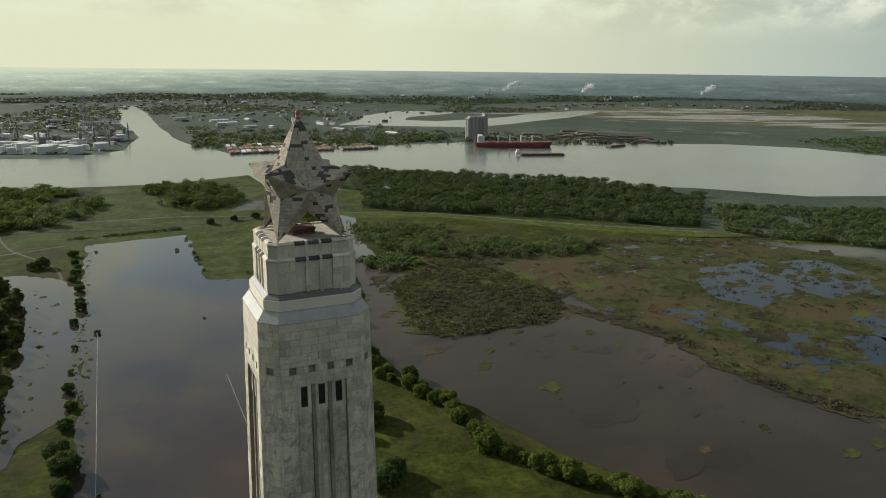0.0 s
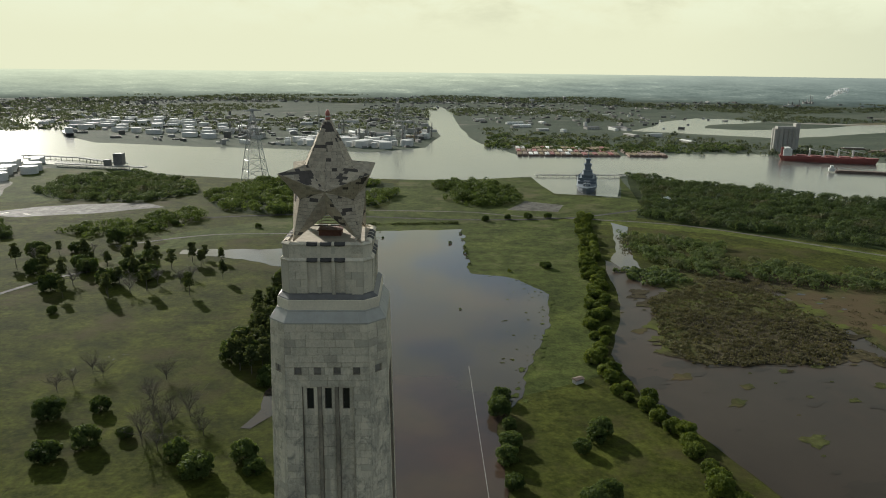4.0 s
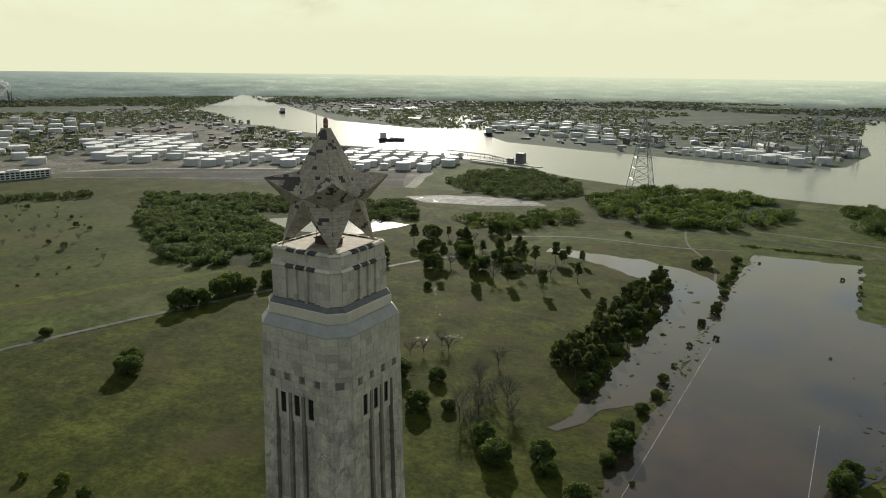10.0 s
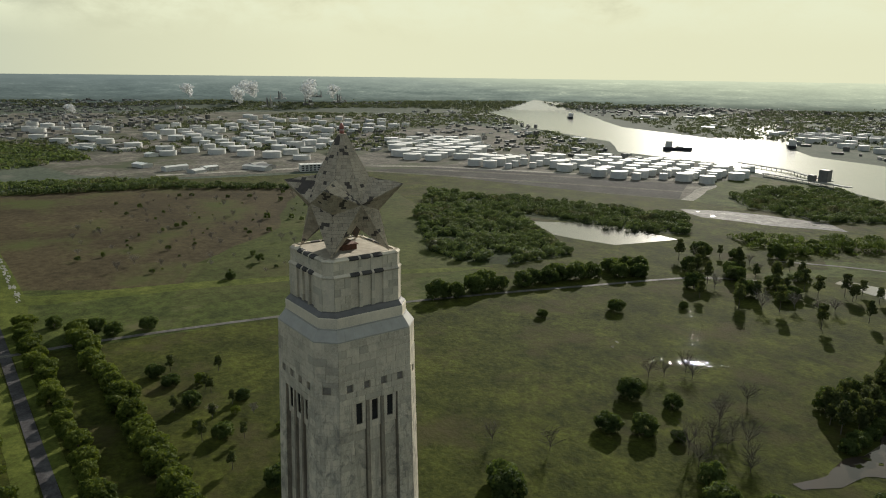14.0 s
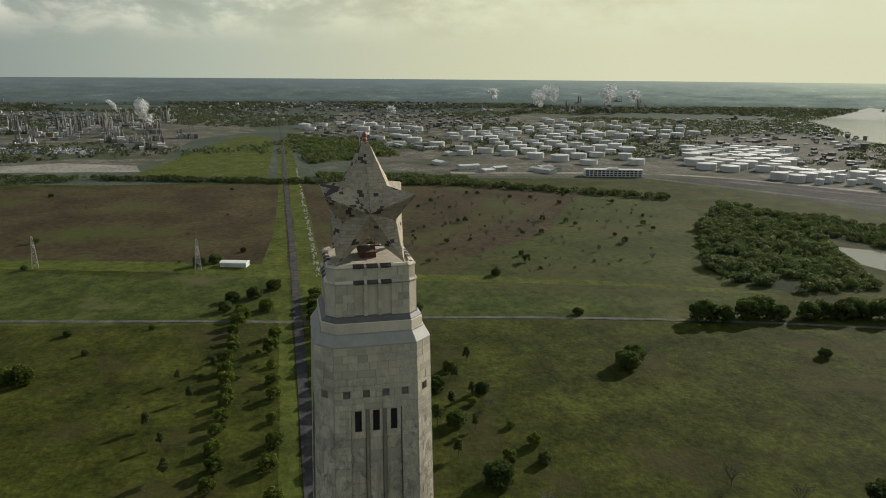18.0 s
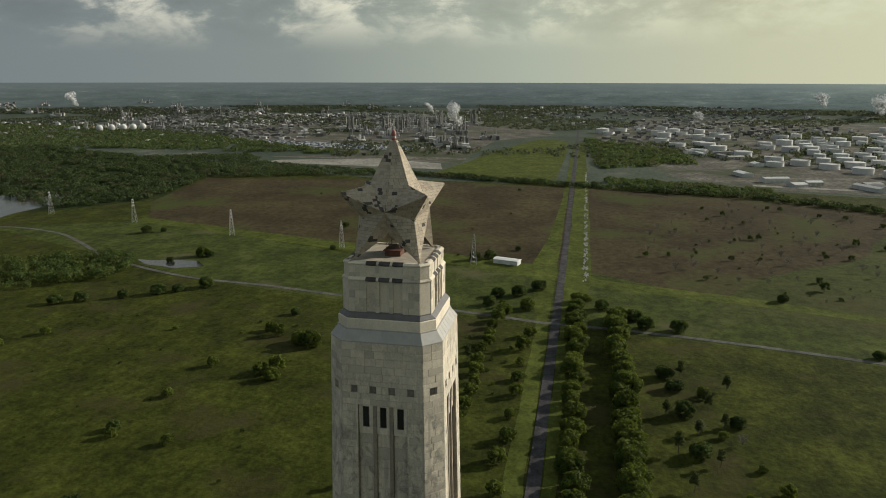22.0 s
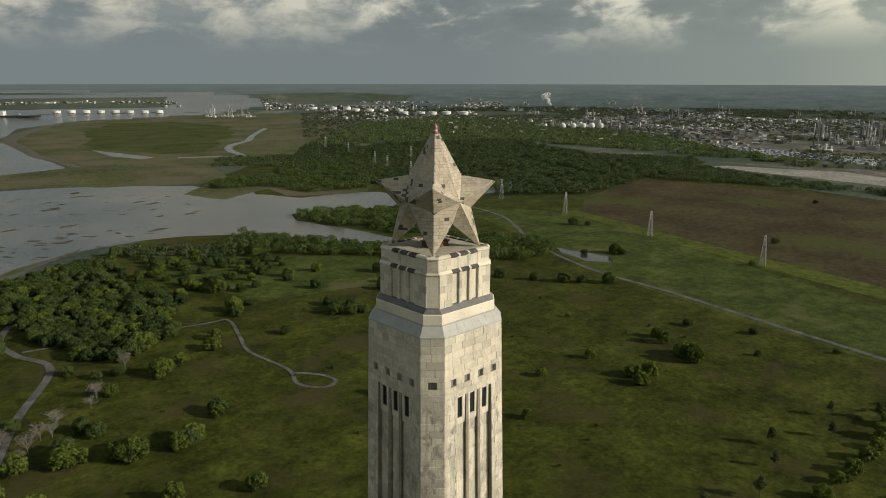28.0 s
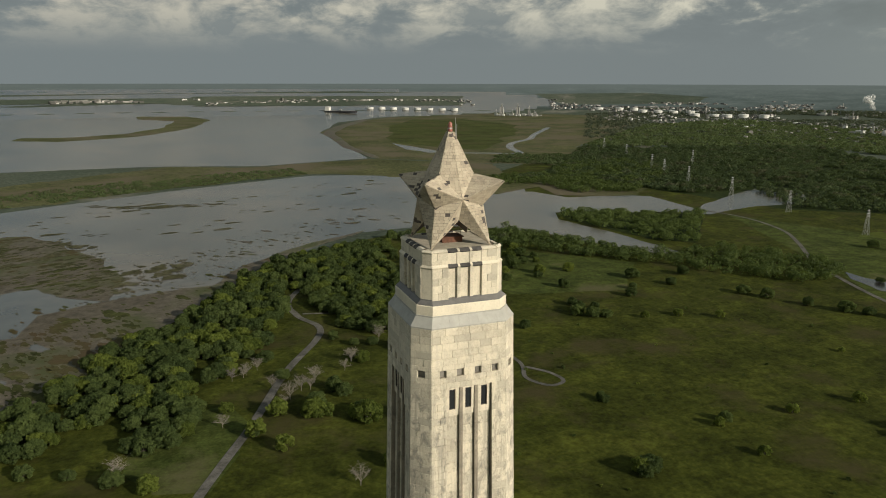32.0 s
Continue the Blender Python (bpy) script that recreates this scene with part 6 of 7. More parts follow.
wood("road_wood", [(-400, 690), (-330, 756), (-274, 823), (-245, 782), (-275, 690), (-320, 670)], 14.0, 111, 11, LEAF, "grove north of the park road", 0.95, 170)
wood("southern_woods", [(-500, -1115), (-590, -1085), (-1000, -1600), (-1570, -1360), (-1400, -980), (-1235, -640), (-1120, -650), (-890, -615), (-790, -700), (-870, -860), (-740, -850), (-640, -1120)], 12.0, 112, 10, LEAF_WOOD, "wide green woods south of the prairie", 1.35, 62, 0.94)
wood("headland_woods", [(-475, -1075), (-509, -1126), (-637, -1144), (-761, -1278), (-893, -1330), (-930, -1222), (-854, -1061), (-660, -895), (-570, -925), (-565, -1025), (-500, -1045)], 10.0, 131, 9.5, LEAF, "round trees of the wooded headland", 0.9, 84)
wood("edge_woods", [(-1120, -650), (-1235, -640), (-1400, -980), (-1500, -760), (-1430, -690), (-1365, -690), (-1320, -560), (-1262, -330), (-1225, -330)], 11.0, 130, 8, LEAF_WOOD, "wood edge behind the prairie", 1.3, 30)
wood("far_south_woods", [(-1010, -1620), (-1570, -1360), (-1560, -500), (-1900, -1000), (-2300, -1700), (-2300, -2500), (-1700, -2300)], 17.0, 113, 9, LEAF_WOOD, "green woods stretching to the plants", 2.6, 22, 0.9)
wood("spit_trees", [(-453, -771), (-509, -776), (-577, -732), (-639, -705), (-515, -567), (-479, -590), (-465, -656), (-444, -736)], 9.5, 114, 9, LEAF, "trees on the wooded spit", 0.8, 90, 0.8)
wood("inlet_trees", [(-345, -709), (-373, -659), (-408, -582), (-457, -523), (-520, -529), (-553, -500), (-578, -455), (-557, -409), (-500, -400), (-440, -460), (-399, -522), (-353, -560), (-303, -620), (-300, -690)], 10.0, 115, 10, LEAF, "belt of trees along the inlet", 0.8, 110)
wood("shore_trees", [(-205, -725), (-322, -655), (-298, -610), (-213, -640)], 8.0, 116, 7, LEAF_WOOD, "shore trees at the park's edge")
wood("plant_woods", [(-2079, 20), (-1810, 240), (-1519, 260), (-1395, 45)], 14.0, 117, 9, LEAF_WOOD, "wood block beside the avenue", 2.4, 24)
wood("north_plant_woods", [(-1250, 60), (-1180, 60), (-1080, 300), (-1160, 320)], 10.0, 118, 8, LEAF_WOOD, "wood edge before the tank farm", 1.5)
wood("spit_brush", [(-211, -1295), (47, -1180), (300, -1040), (700, -905), (740, -990), (300, -1180), (45, -1330), (-190, -1380)], 9.0, 119, 3, LEAF_WOOD, "low brush on the grassy spit", 1.0, 26, 0.75)
wood("point_brush", [(-614, -1350), (-780, -1240), (-900, -1420), (-700, -1500)], 10.0, 120, 5, LEAF_WOOD, "brush at the root of the marshy point", 1.6, 22)
wood("far_bank_trees", [(150, 1560), (450, 1470), (720, 1500), (780, 1660), (460, 1640), (190, 1900)], 14.0, 121, 9, LEAF_WOOD, "trees on the far bank of the channel", 2.4, 22, 0.5)
wood("marsh_far_trees", [(1500, 960), (1900, 760), (2300, 500), (2600, 700), (2100, 1200), (1600, 1250)], 16.0, 122, 5, LEAF_WOOD, "marsh scrub over the channel", 2.6, 16, 0.5)
wood("scrub", ISLE, 3.4, 123, 2.2, LEAF_SCRUB, "grey-brown scrub covering the marsh island", 0.6, 16)
for (x0, y0), (x1, y1) in zip(DYKE, DYKE[1:]):
    n = math.hypot(y1 - y0, x1 - x0)
    ux, uy = -(y1 - y0) / n * 5, (x1 - x0) / n * 5
    wood("dyke_scrub", [(x0 - ux, y0 - uy), (x1 - ux, y1 - uy), (x1 + ux, y1 + uy), (x0 + ux, y0 + uy)], 3.6, int(x0 + y0), 2.0, LEAF_SCRUB, "grey-brown scrub on the marsh dyke", 0.5, 18, 0.75)
wood("reed_clumps", FLATS, 7.0, 125, 1.5, LEAF_SCRUB, "clumps of reed and brush in the marsh", 0.55, 14, 0.28)
wood("bank_brush", [(205, 560), (225, 502), (294, 493), (440, 516), (640, 430), (620, 470), (440, 540), (330, 560)], 5.0, 127, 2.4, LEAF_SCRUB, "brown brush below the levee woods", 0.55, 18, 0.6)
wood("pool_hedge", [(-62, 742), (50, 752), (50, 758), (-62, 748)], 3.0, 126, 2.6, LEAF_PINE, "clipped dark hedge at the pool's head", 0.6, 16)

# ---- tank farms ----
def make_tank(r, h, dome, roof_mat, label, name="storage_tank"):
    bm = bmesh.new()
    prism(bm, [ring(r, -0.3, 28), ring(r, h, 28), ring(r * 1.012, h, 28), ring(r * 1.012, h + 0.35, 28), ring(r * 0.985, h + 0.35, 28)], cap1=False)
    body = tagged(obj(name, bm, TANKWHITE, smooth=False), label, "storage tank")
    bm = bmesh.new()
    if dome:
        prism(bm, [ring(r * 0.985, h + 0.3, 28), ring(r * 0.7, h + dome * 0.6, 28), ring(r * 0.35, h + dome * 0.92, 28), ring(r * 0.08, h + dome, 28)])
    else:
        prism(bm, [ring(r * 0.985, h - 1.2, 28), ring(r * 0.9, h - 1.1, 28)])
    part("roof", bm, roof_mat, body)
    return body


TANKS = {
    "wide": make_tank(20, 12.5, 1.6, TANKWHITE, "broad white steel storage tank in the tank farm"),
    "mid": make_tank(15, 13, 1.4, TANKWHITE, "white steel storage tank among others"),
    "open": make_tank(21, 12, 0, TANKGREY, "white tank with sunken grey floating roof"),
    "small": make_tank(8, 11, 1.0, TANKGREY, "small pale storage tank with grey roof"),
}
TANK_USED = {k: 0 for k in TANKS}
krng = random.Random(41)


def tank(kind, x, y, s=1.0, group="tank farm"):
    x, y, z, f = lay(x, y)
    m = Matrix.Translation((x, y, z)) @ Matrix.Rotation(krng.uniform(0, 6.28), 4, "Z") @ Matrix.Diagonal((s * f, s * f, s * f * krng.uniform(0.9, 1.1), 1))
    TANK_USED[kind] += 1
    ob = TANKS[kind] if TANK_USED[kind] == 1 else copy_thing(TANKS[kind], m)
    ob.matrix_basis = m
    ob["group"] = group


def farm(poly, dx, dy, turn, kinds, keep, seed, group):
    """Tanks in straight ranks inside a plot."""
    r = random.Random(seed)
    cx, cy = sum(p[0] for p in poly) / len(poly), sum(p[1] for p in poly) / len(poly)
    c, s = math.cos(radians(turn)), math.sin(radians(turn))
    n = 26
    for i in range(-n, n + 1):
        for j in range(-n, n + 1):
            u, v = i * dx, j * dy
            x, y = cx + u * c - v * s, cy + u * s + v * c
            if inside(x, y, poly) and r.random() < keep:
                tank(r.choice(kinds), x + r.uniform(-3, 3), y + r.uniform(-3, 3), r.uniform(0.82, 1.05), group)


farm([(-1055, 815), (-974, 875), (-926, 955), (-769, 940), (-705, 1000), (-640, 1060), (-625, 1150), (-660, 1260), (-774, 1245), (-905, 1190), (-997, 1120), (-1089, 950)], 36, 34, 22, ("mid", "mid", "mid", "small"), 0.93, 51, "terminal tanks by the channel")
farm([(-1574, 971), (-1450, 1219), (-1320, 1120), (-1100, 931), (-1184, 774)], 46, 46, 35, ("wide", "open", "wide"), 0.95, 52, "ranks of broad white tanks")
farm([(-2313, 574), (-1980, 1011), (-1640, 860), (-1272, 716), (-1300, 560), (-1342, 480), (-1510, 378), (-1900, 470)], 72, 66, 32, ("open", "wide", "mid"), 0.78, 53, "tank farm beyond the prairie")
farm([(-2400, 40), (-2700, 300), (-2300, 500), (-1720, 400), (-1650, 330), (-2000, 180)], 72, 80, 12, ("wide", "open"), 0.5, 54, "tank farm beside the avenue")
farm([(-2700, 1000), (-2300, 1400), (-1900, 1300), (-1750, 1050), (-2200, 780)], 90, 84, 30, ("wide", "mid"), 0.6, 55, "far tank farm")
farm([(-330, 1600), (-60, 1540), (-10, 1620), (-140, 1700), (-330, 1730)], 30, 30, -15, ("small", "small", "mid"), 0.9, 56, "tanks on the far bank")
farm([(-1200, 2150), (-900, 1900), (-500, 1700), (-560, 2100), (-900, 2400)], 66, 60, -30, ("open", "mid"), 0.6, 57, "depot tanks over the channel")
for k in range(8):
    tank("wide", -1086 - 58 * k, -4150 + 50 * k, 1.0, "white tanks by the bay")
for x, y in ((-2352, -3639), (-2441, -3562), (-2500, -3500), (-2362, -3226), (-2421, -3174), (-2481, -3122), (-2540, -3060), (-2353, -2799), (-2419, -2742), (-2463, -2703), (-2518, -2655), (-2590, -2600)):
    tank("wide", x, y, 1.15, "white tanks by the bay")


# ---- process plants ----
def unit(name, seed, wide, deep, tall, label):
    """A process unit: pipe rack, columns with platforms, furnace, stacks, vessels, low buildings."""
    r = random.Random(seed)
    root = tagged(new(name), label, "process plant")
    bm = bmesh.new()
    for k in range(int(wide / 9) + 1):
        for y in (-3, 3):
            bar(bm, (-wide / 2 + k * 9, y, 0), (-wide / 2 + k * 9, y, 9), 0.35)
    for z in (5, 8.6):
        for y in (-3, -1.5, 0, 1.5, 3):
            bar(bm, (-wide / 2, y, z), (wide / 2, y, z), 0.45, 6)
    part("pipe_rack", bm, PLANT, root)
    for k in range(6):
        x, y, h, rad = r.uniform(-wide / 2, wide / 2), r.uniform(-deep / 2, deep / 2), tall * r.uniform(0.4, 1.0), r.uniform(1.2, 2.8)
        bm = bmesh.new()
        prism(bm, [ring(rad, 0, 12, x, y), ring(rad, h * 0.92, 12, x, y), ring(rad * 0.6, h * 0.98, 12, x, y), ring(0.3, h, 12, x, y)])
        for j in range(1, 5):
            tube(bm, rad + 1.1, h * j / 5, rad + 1.1, h * j / 5 + 0.4, 10, x, y)
        part("column", bm, r.choice((PLANT, PLANT, PLANT, STEEL, TANKWHITE)), root)
    for k in range(2):
        x, y, h = r.uniform(-wide / 2, wide / 2), r.uniform(-deep / 2, deep / 2), tall * r.uniform(0.9, 1.3)
        bm = bmesh.new()
        tube(bm, 1.7, 0, 1.2, h, 12, x, y)
        part("chimney", bm, r.choice((CONCRETE, PLANT)), root)
    for k in range(5):
        w, d, h = r.uniform(8, 26), r.uniform(8, 18), r.uniform(5, 14)
        x, y = r.uniform(-wide / 2, wide / 2), r.choice((-1, 1)) * r.uniform(deep * 0.25, deep * 0.6)
        bm = bmesh.new()
        box(bm, x - w / 2, y - d / 2, 0, x + w / 2, y + d / 2, h)
        box(bm, x - w / 2 - 0.4, y - d / 2 - 0.4, h, x + w / 2 + 0.4, y + d / 2 + 0.4, h + 0.8)
        part("block", bm, r.choice((CONCRETE, SAND, PLANT, TANKGREY)), root)
    for k in range(3):
        x, y, l = r.uniform(-wide / 2, wide / 2), r.uniform(-deep / 2, deep / 2), r.uniform(8, 16)
        bm = bmesh.new()
        prism(bm, [ring(rr, z, 12) for rr, z in ((0.4, -0.8), (2.0, 0), (2.0, l), (0.4, l + 0.8))], m=Matrix.Translation((x, y, 5)) @ Matrix.Rotation(radians(90), 4, "Y"))
        box(bm, x + 1, y - 1, 0, x + 2, y + 1, 4)
        box(bm, x + l - 2, y - 1, 0, x + l - 1, y + 1, 4)
        part("drum", bm, TANKWHITE, root)
    return root


UNITS = [unit("process_unit", 60 + k, 70, 46, h, "steel process unit with columns, stacks and pipe racks") for k, h in enumerate((42, 55, 30, 26))]
UNIT_N = [0] * 4


def put_unit(k, x, y, turn, s=1.0, group="refinery"):
    x, y, z, f = lay(x, y)
    m = Matrix.Translation((x, y, z + 0.1)) @ Matrix.Rotation(radians(turn), 4, "Z") @ Matrix.Diagonal((s * f, s * f, s * f, 1))
    UNIT_N[k] += 1
    ob = UNITS[k] if UNIT_N[k] == 1 else copy_thing(UNITS[k], m)
    ob.matrix_basis = m
    ob["group"] = group


for k, (x, y, u) in enumerate(((-2274, -733, 0), (-2340, -650, 1), (-2265, -595, 1), (-2334, -520, 1), (-2420, -600, 1), (-2500, -700, 0), (-2160, -650, 2), (-2040, -560, 3), (-1959, -429, 2), (-1990, -340, 3), (-1840, -360, 3), (-1760, -300, 2), (-2120, -470, 3), (-2230, -390, 0), (-2380, -800, 1), (-2560, -500, 1), (-2650, -620, 0), (-1900, -620, 3), (-2480, -420, 2), (-2700, -400, 1), (-2850, -600, 0), (-2050, -260, 3))):
    put_unit(u, x, y, 12 + (k % 3) * 90, 1.0, "refinery")
for k, (x, y, u) in enumerate(((-2160, -1540, 2), (-2230, -1470, 0), (-2200, -1620, 3), (-2120, -1680, 2), (-2330, -1400, 3), (-2500, -1700, 2), (-2700, -1900, 3), (-2900, -1600, 0), (-3000, -2100, 2), (-2900, -2400, 3), (-3300, -2000, 0), (-3100, -2700, 2), (-3400, -2500, 3), (-3600, -1700, 2), (-3500, -1300, 3), (-3900, -2400, 2), (-4200, -2000, 0), (-3300, -3300, 2), (-3900, -3300, 3), (-4500, -3000, 2), (-4000, -1200, 2), (-4400, -1500, 3))):
    put_unit(u, x, y, 20 + (k % 2) * 90, 1.0, "southern plants")
for k, (x, y, u) in enumerate(((-1499, -3178, 1), (-1560, -3125, 1), (-1619, -3072, 0))):
    put_unit(u, x, y, 40, 1.0, "power station by the bay")
for k, (x, y, u) in enumerate(((-60, 1720, 2), (0, 1800, 2), (-150, 1800, 3), (-240, 1900, 2), (-30, 1950, 3), (-420, 1760, 3), (-500, 1900, 2), (-3300, 1400, 1), (-3500, 1700, 0), (-3700, 2000, 1), (-4000, 1500, 0), (-4300, 1900, 1), (-3400, 1000, 2), (-4600, 2300, 0), (1900, 3600, 2), (2600, 3300, 3), (3000, 3500, 2), (2200, 4000, 0))):
    put_unit(u, x, y, -20 + (k % 2) * 90, 1.0, "plants over the channel")
for x, y in ((-2049, -1551), (-2078, -1526), (-2104, -1501), (-2128, -1481), (-2151, -1460)):
    bm = bmesh.new()
    bmesh.ops.create_icosphere(bm, subdivisions=3, radius=11, matrix=Matrix.Translation((x, y, 14)))
    sphere = tagged(obj("sphere_tank", bm, TANKWHITE, smooth=True), "white spherical gas tank on steel legs", "gas tank", "row of sphere tanks")
    for k in range(8):
        a = math.tau * k / 8
        bm = bmesh.new()
        bar(bm, (x + 10 * math.cos(a), y + 10 * math.sin(a), 0), (x + 10 * math.cos(a), y + 10 * math.sin(a), 14), 0.6)
        part("leg", bm, STEEL, sphere)


# ---- sheds, warehouses and distant towns ----
def shed(x, y, w, d, h, turn, mat, name="warehouse", label="long low warehouse with a pale metal roof", pitch=0.12, roof=None):
    x, y, z, f = lay(x, y)
    root = tagged(new(name), label, "building")
    root.matrix_basis = Matrix.Translation((x, y, z)) @ Matrix.Rotation(radians(turn), 4, "Z") @ Matrix.Diagonal((f, f, f, 1))
    bm = bmesh.new()
    box(bm, -w / 2, -d / 2, 0, w / 2, d / 2, h)
    part("wall", bm, mat, root)
    bm = bmesh.new()
    prism(bm, [[(sx, -d / 2 - 0.5, h), (sx, d / 2 + 0.5, h), (sx, d / 2 + 0.5, h + 0.25), (sx, 0, h + 0.25 + d * pitch), (sx, -d / 2 - 0.5, h + 0.25)] for sx in (-w / 2 - 0.5, w / 2 + 0.5)])
    bmesh.ops.recalc_face_normals(bm, faces=bm.faces)
    part("roof", bm, roof or ROOFWHITE, root)
    n = max(2, int(w / 9))
    for k in range(n):
        bm = bmesh.new()
        u = -w / 2 + w * (k + 0.5) / n
        box(bm, u - 1.6, -d / 2 - 0.06, 0, u + 1.6, -d / 2 + 0.1, min(4.0, h * 0.7))
        part("door", bm, TANKGREY, root)
    return root


shed(-619, -53, 25, 10, 4.2, 74, ROOFWHITE, "white_shed", "long white metal shed in the grass", 0.10)
office = tagged(new("office_building"), "long white three-storey office with rows of windows", "building")
office.matrix_basis = Matrix.Translation((-1128, 582, 0)) @ Matrix.Rotation(radians(74), 4, "Z")
bm = bmesh.new()
box(bm, -52, -9, 0, 52, 9, 12)
part("wall", bm, ROOFWHITE, office)
bm = bmesh.new()
box(bm, -52.5, -9.5, 12, 52.5, 9.5, 12.8)
box(bm, -10, -5, 12.8, 8, 5, 15)
part("roof", bm, TANKGREY, office)
for k in range(14):
    for st in range(3):
        for sy in (-1, 1):
            bm = bmesh.new()
            box(bm, -50 + k * 7.2, sy * 9 - 0.15, 1.4 + st * 3.8, -45 + k * 7.2, sy * 9 + 0.15, 3.7 + st * 3.8)
            part("window", bm, VOID, office)
wr = random.Random(77)
for poly, n in (([(-1130, 560), (-1200, 330), (-1500, 280), (-1600, 380), (-1330, 470)], 26), ([(-1900, 300), (-1650, 250), (-1560, 330), (-1700, 380)], 10), ([(-560, 1720), (60, 1850), (0, 2400), (-500, 2400)], 24), ([(180, 1900), (700, 1700), (800, 2100), (200, 2500)], 26), ([(-1250, 1950), (-1700, 2100), (-2200, 2900), (-1700, 3000)], 24), ([(-1260, 1480), (-1060, 1330), (-1700, 1500), (-1900, 1650)], 14)):
    placed = 0
    while placed < n:
        x, y = wr.uniform(min(p[0] for p in poly), max(p[0] for p in poly)), wr.uniform(min(p[1] for p in poly), max(p[1] for p in poly))
        placed += 1
        if inside(x, y, poly):
            shed(x, y, wr.uniform(16, 60), wr.uniform(10, 24), wr.uniform(4, 8), wr.choice((20, 110)) + wr.uniform(-6, 6), wr.choice((ROOFWHITE, CONCRETE, TANKGREY)), roof=wr.choice((ROOFWHITE, TANKGREY, CONCRETE, PLANT)))


def town(name, dist0, dist1, az0, az1, n, seed, label, avoid=(), big=1.0):
    """Roofs and blocks of far towns and yards, too many to tell apart."""
    r = random.Random(seed)
    vs, fs = [], []
    for k in range(n):
        d, a = math.sqrt(r.uniform(dist0**2, dist1**2)), radians(r.uniform(az0, az1))
        x, y = d * math.cos(a), d * math.sin(a)
        if noise.noise((x * 0.0011, y * 0.0011, seed)) < -0.05 or any(inside(x, y, p) for p in avoid):
            continue
        x, y, z, f = lay(x, y)
        w, dd, h, tn = r.uniform(2.5, 6 + 12 * r.random() ** 2) * f, r.uniform(2.5, 8) * f, r.uniform(3, 7) * f * (2.2 if r.random() < 0.05 else 1), (0.35 + noise.noise((x * 0.002, y * 0.002, 5)) + r.choice((0, 1.57)))
        c, s = math.cos(tn), math.sin(tn)
        w, dd, h = w * big, dd * big, h * big
        b = len(vs)
        for zz in (0, h):
            for u, v in ((-w, -dd), (w, -dd), (w, dd), (-w, dd)):
                vs.append((x + u * c - v * s, y + u * s + v * c, z + zz))
        fs += [tuple(b + i for i in q) for q in ((4, 5, 6, 7), (0, 1, 5, 4), (1, 2, 6, 5), (2, 3, 7, 6), (3, 0, 4, 7))]
    me = bpy.data.meshes.new(name)
    me.from_pydata(vs, [], fs)
    me.update()
    tagged(link(name, me, TOWN), label, "buildings", kind="stuff")


def far_trees(name, dist0, dist1, az0, az1, n, seed, label, avoid=()):
    rng, r = np.random.default_rng(seed), random.Random(seed)
    balls = []
    for k in range(n):
        d, a = math.sqrt(r.uniform(dist0**2, dist1**2)), radians(r.uniform(az0, az1))
        x, y = d * math.cos(a), d * math.sin(a)
        if noise.noise((x * 0.0016, y * 0.0016, seed)) < -0.02 or any(inside(x, y, p) for p in avoid):
            continue
        x, y, z, f = lay(x, y)
        rr = r.uniform(6, 14) * f
        balls.append((x, y, z + 2 * f, rr, r.uniform(3, 6) * f))
    v, f = leaf_cloud(rng, balls, 2.8, 0.12, 0.35)
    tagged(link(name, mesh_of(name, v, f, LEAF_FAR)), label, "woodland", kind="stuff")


m, t, b = material("distant_roofs", 0.8)
isle = t.nodes.new("ShaderNodeNewGeometry").outputs["Random Per Island"]
t.links.new(ramp(t, isle, [(0.0, (0.05, 0.05, 0.045)), (0.5, (0.13, 0.125, 0.11)), (0.85, (0.28, 0.27, 0.25)), (1.0, (0.62, 0.61, 0.57))]), b.inputs["Base Color"])
TOWN = m
m, t, b = material("parked_vehicle_paint", 0.35)
isle = t.nodes.new("ShaderNodeNewGeometry").outputs["Random Per Island"]
t.links.new(ramp(t, isle, [(0.0, (0.03, 0.035, 0.05)), (0.35, (0.16, 0.19, 0.26)), (0.6, (0.45, 0.46, 0.47)), (1.0, (0.78, 0.78, 0.76))]), b.inputs["Base Color"])
VEHICLES = m
CARYARD = [(-1600, -380), (-1640, -1180), (-1980, -1180), (-1800, -380)]
BAYAREA = [(45, -1515), (-141, -1451), (-391, -1529), (-435, -2340), (-620, -2900), (-882, -3226), (-1650, -3500), (-2600, -4500), (-4200, -8000), (-3000, -14000), (4000, -14000), (7000, -6000), (3000, -2200), (900, -1500)]
RIVERAREA = [(-3626, 3482), (-2470, 2095), (-1578, 1609), (-1054, 1310), (-400, 1120), (200, 1080), (803, 750), (1500, 300), (2300, -100), (1500, 918), (1225, 1279), (755, 1398), (203, 1440), (146, 2500), (96, 3300), (30, 2800), (11, 1566), (-292, 1512), (-922, 1814), (-1175, 1847), (-2376, 2582)]
SALT = [(700, 1900), (983, 2493), (1447, 2439), (2196, 2670), (3300, 2057), (3300, 1300), (2000, 600), (1265, 1300)]
town("channel_yards", 1500, 4300, 88, 128, 1800, 3, "yards, roofs and depots across the channel", (RIVERAREA, SALT))
town("north_town", 2000, 4500, 35, 95, 1500, 4, "low buildings of the far northern towns", (RIVERAREA, SALT))
town("tank_farm_clutter", 1500, 4300, 128, 178, 2400, 5, "sheds and equipment among the tank farms", (RIVERAREA,))
town("refinery_clutter", 1480, 3600, 190, 214, 2200, 6, "sheds, vessels and racks filling the refinery", (CARYARD,))
town("south_plants", 2300, 4600, 205, 238, 2200, 7, "far plants and roofs to the south", (BAYAREA,))
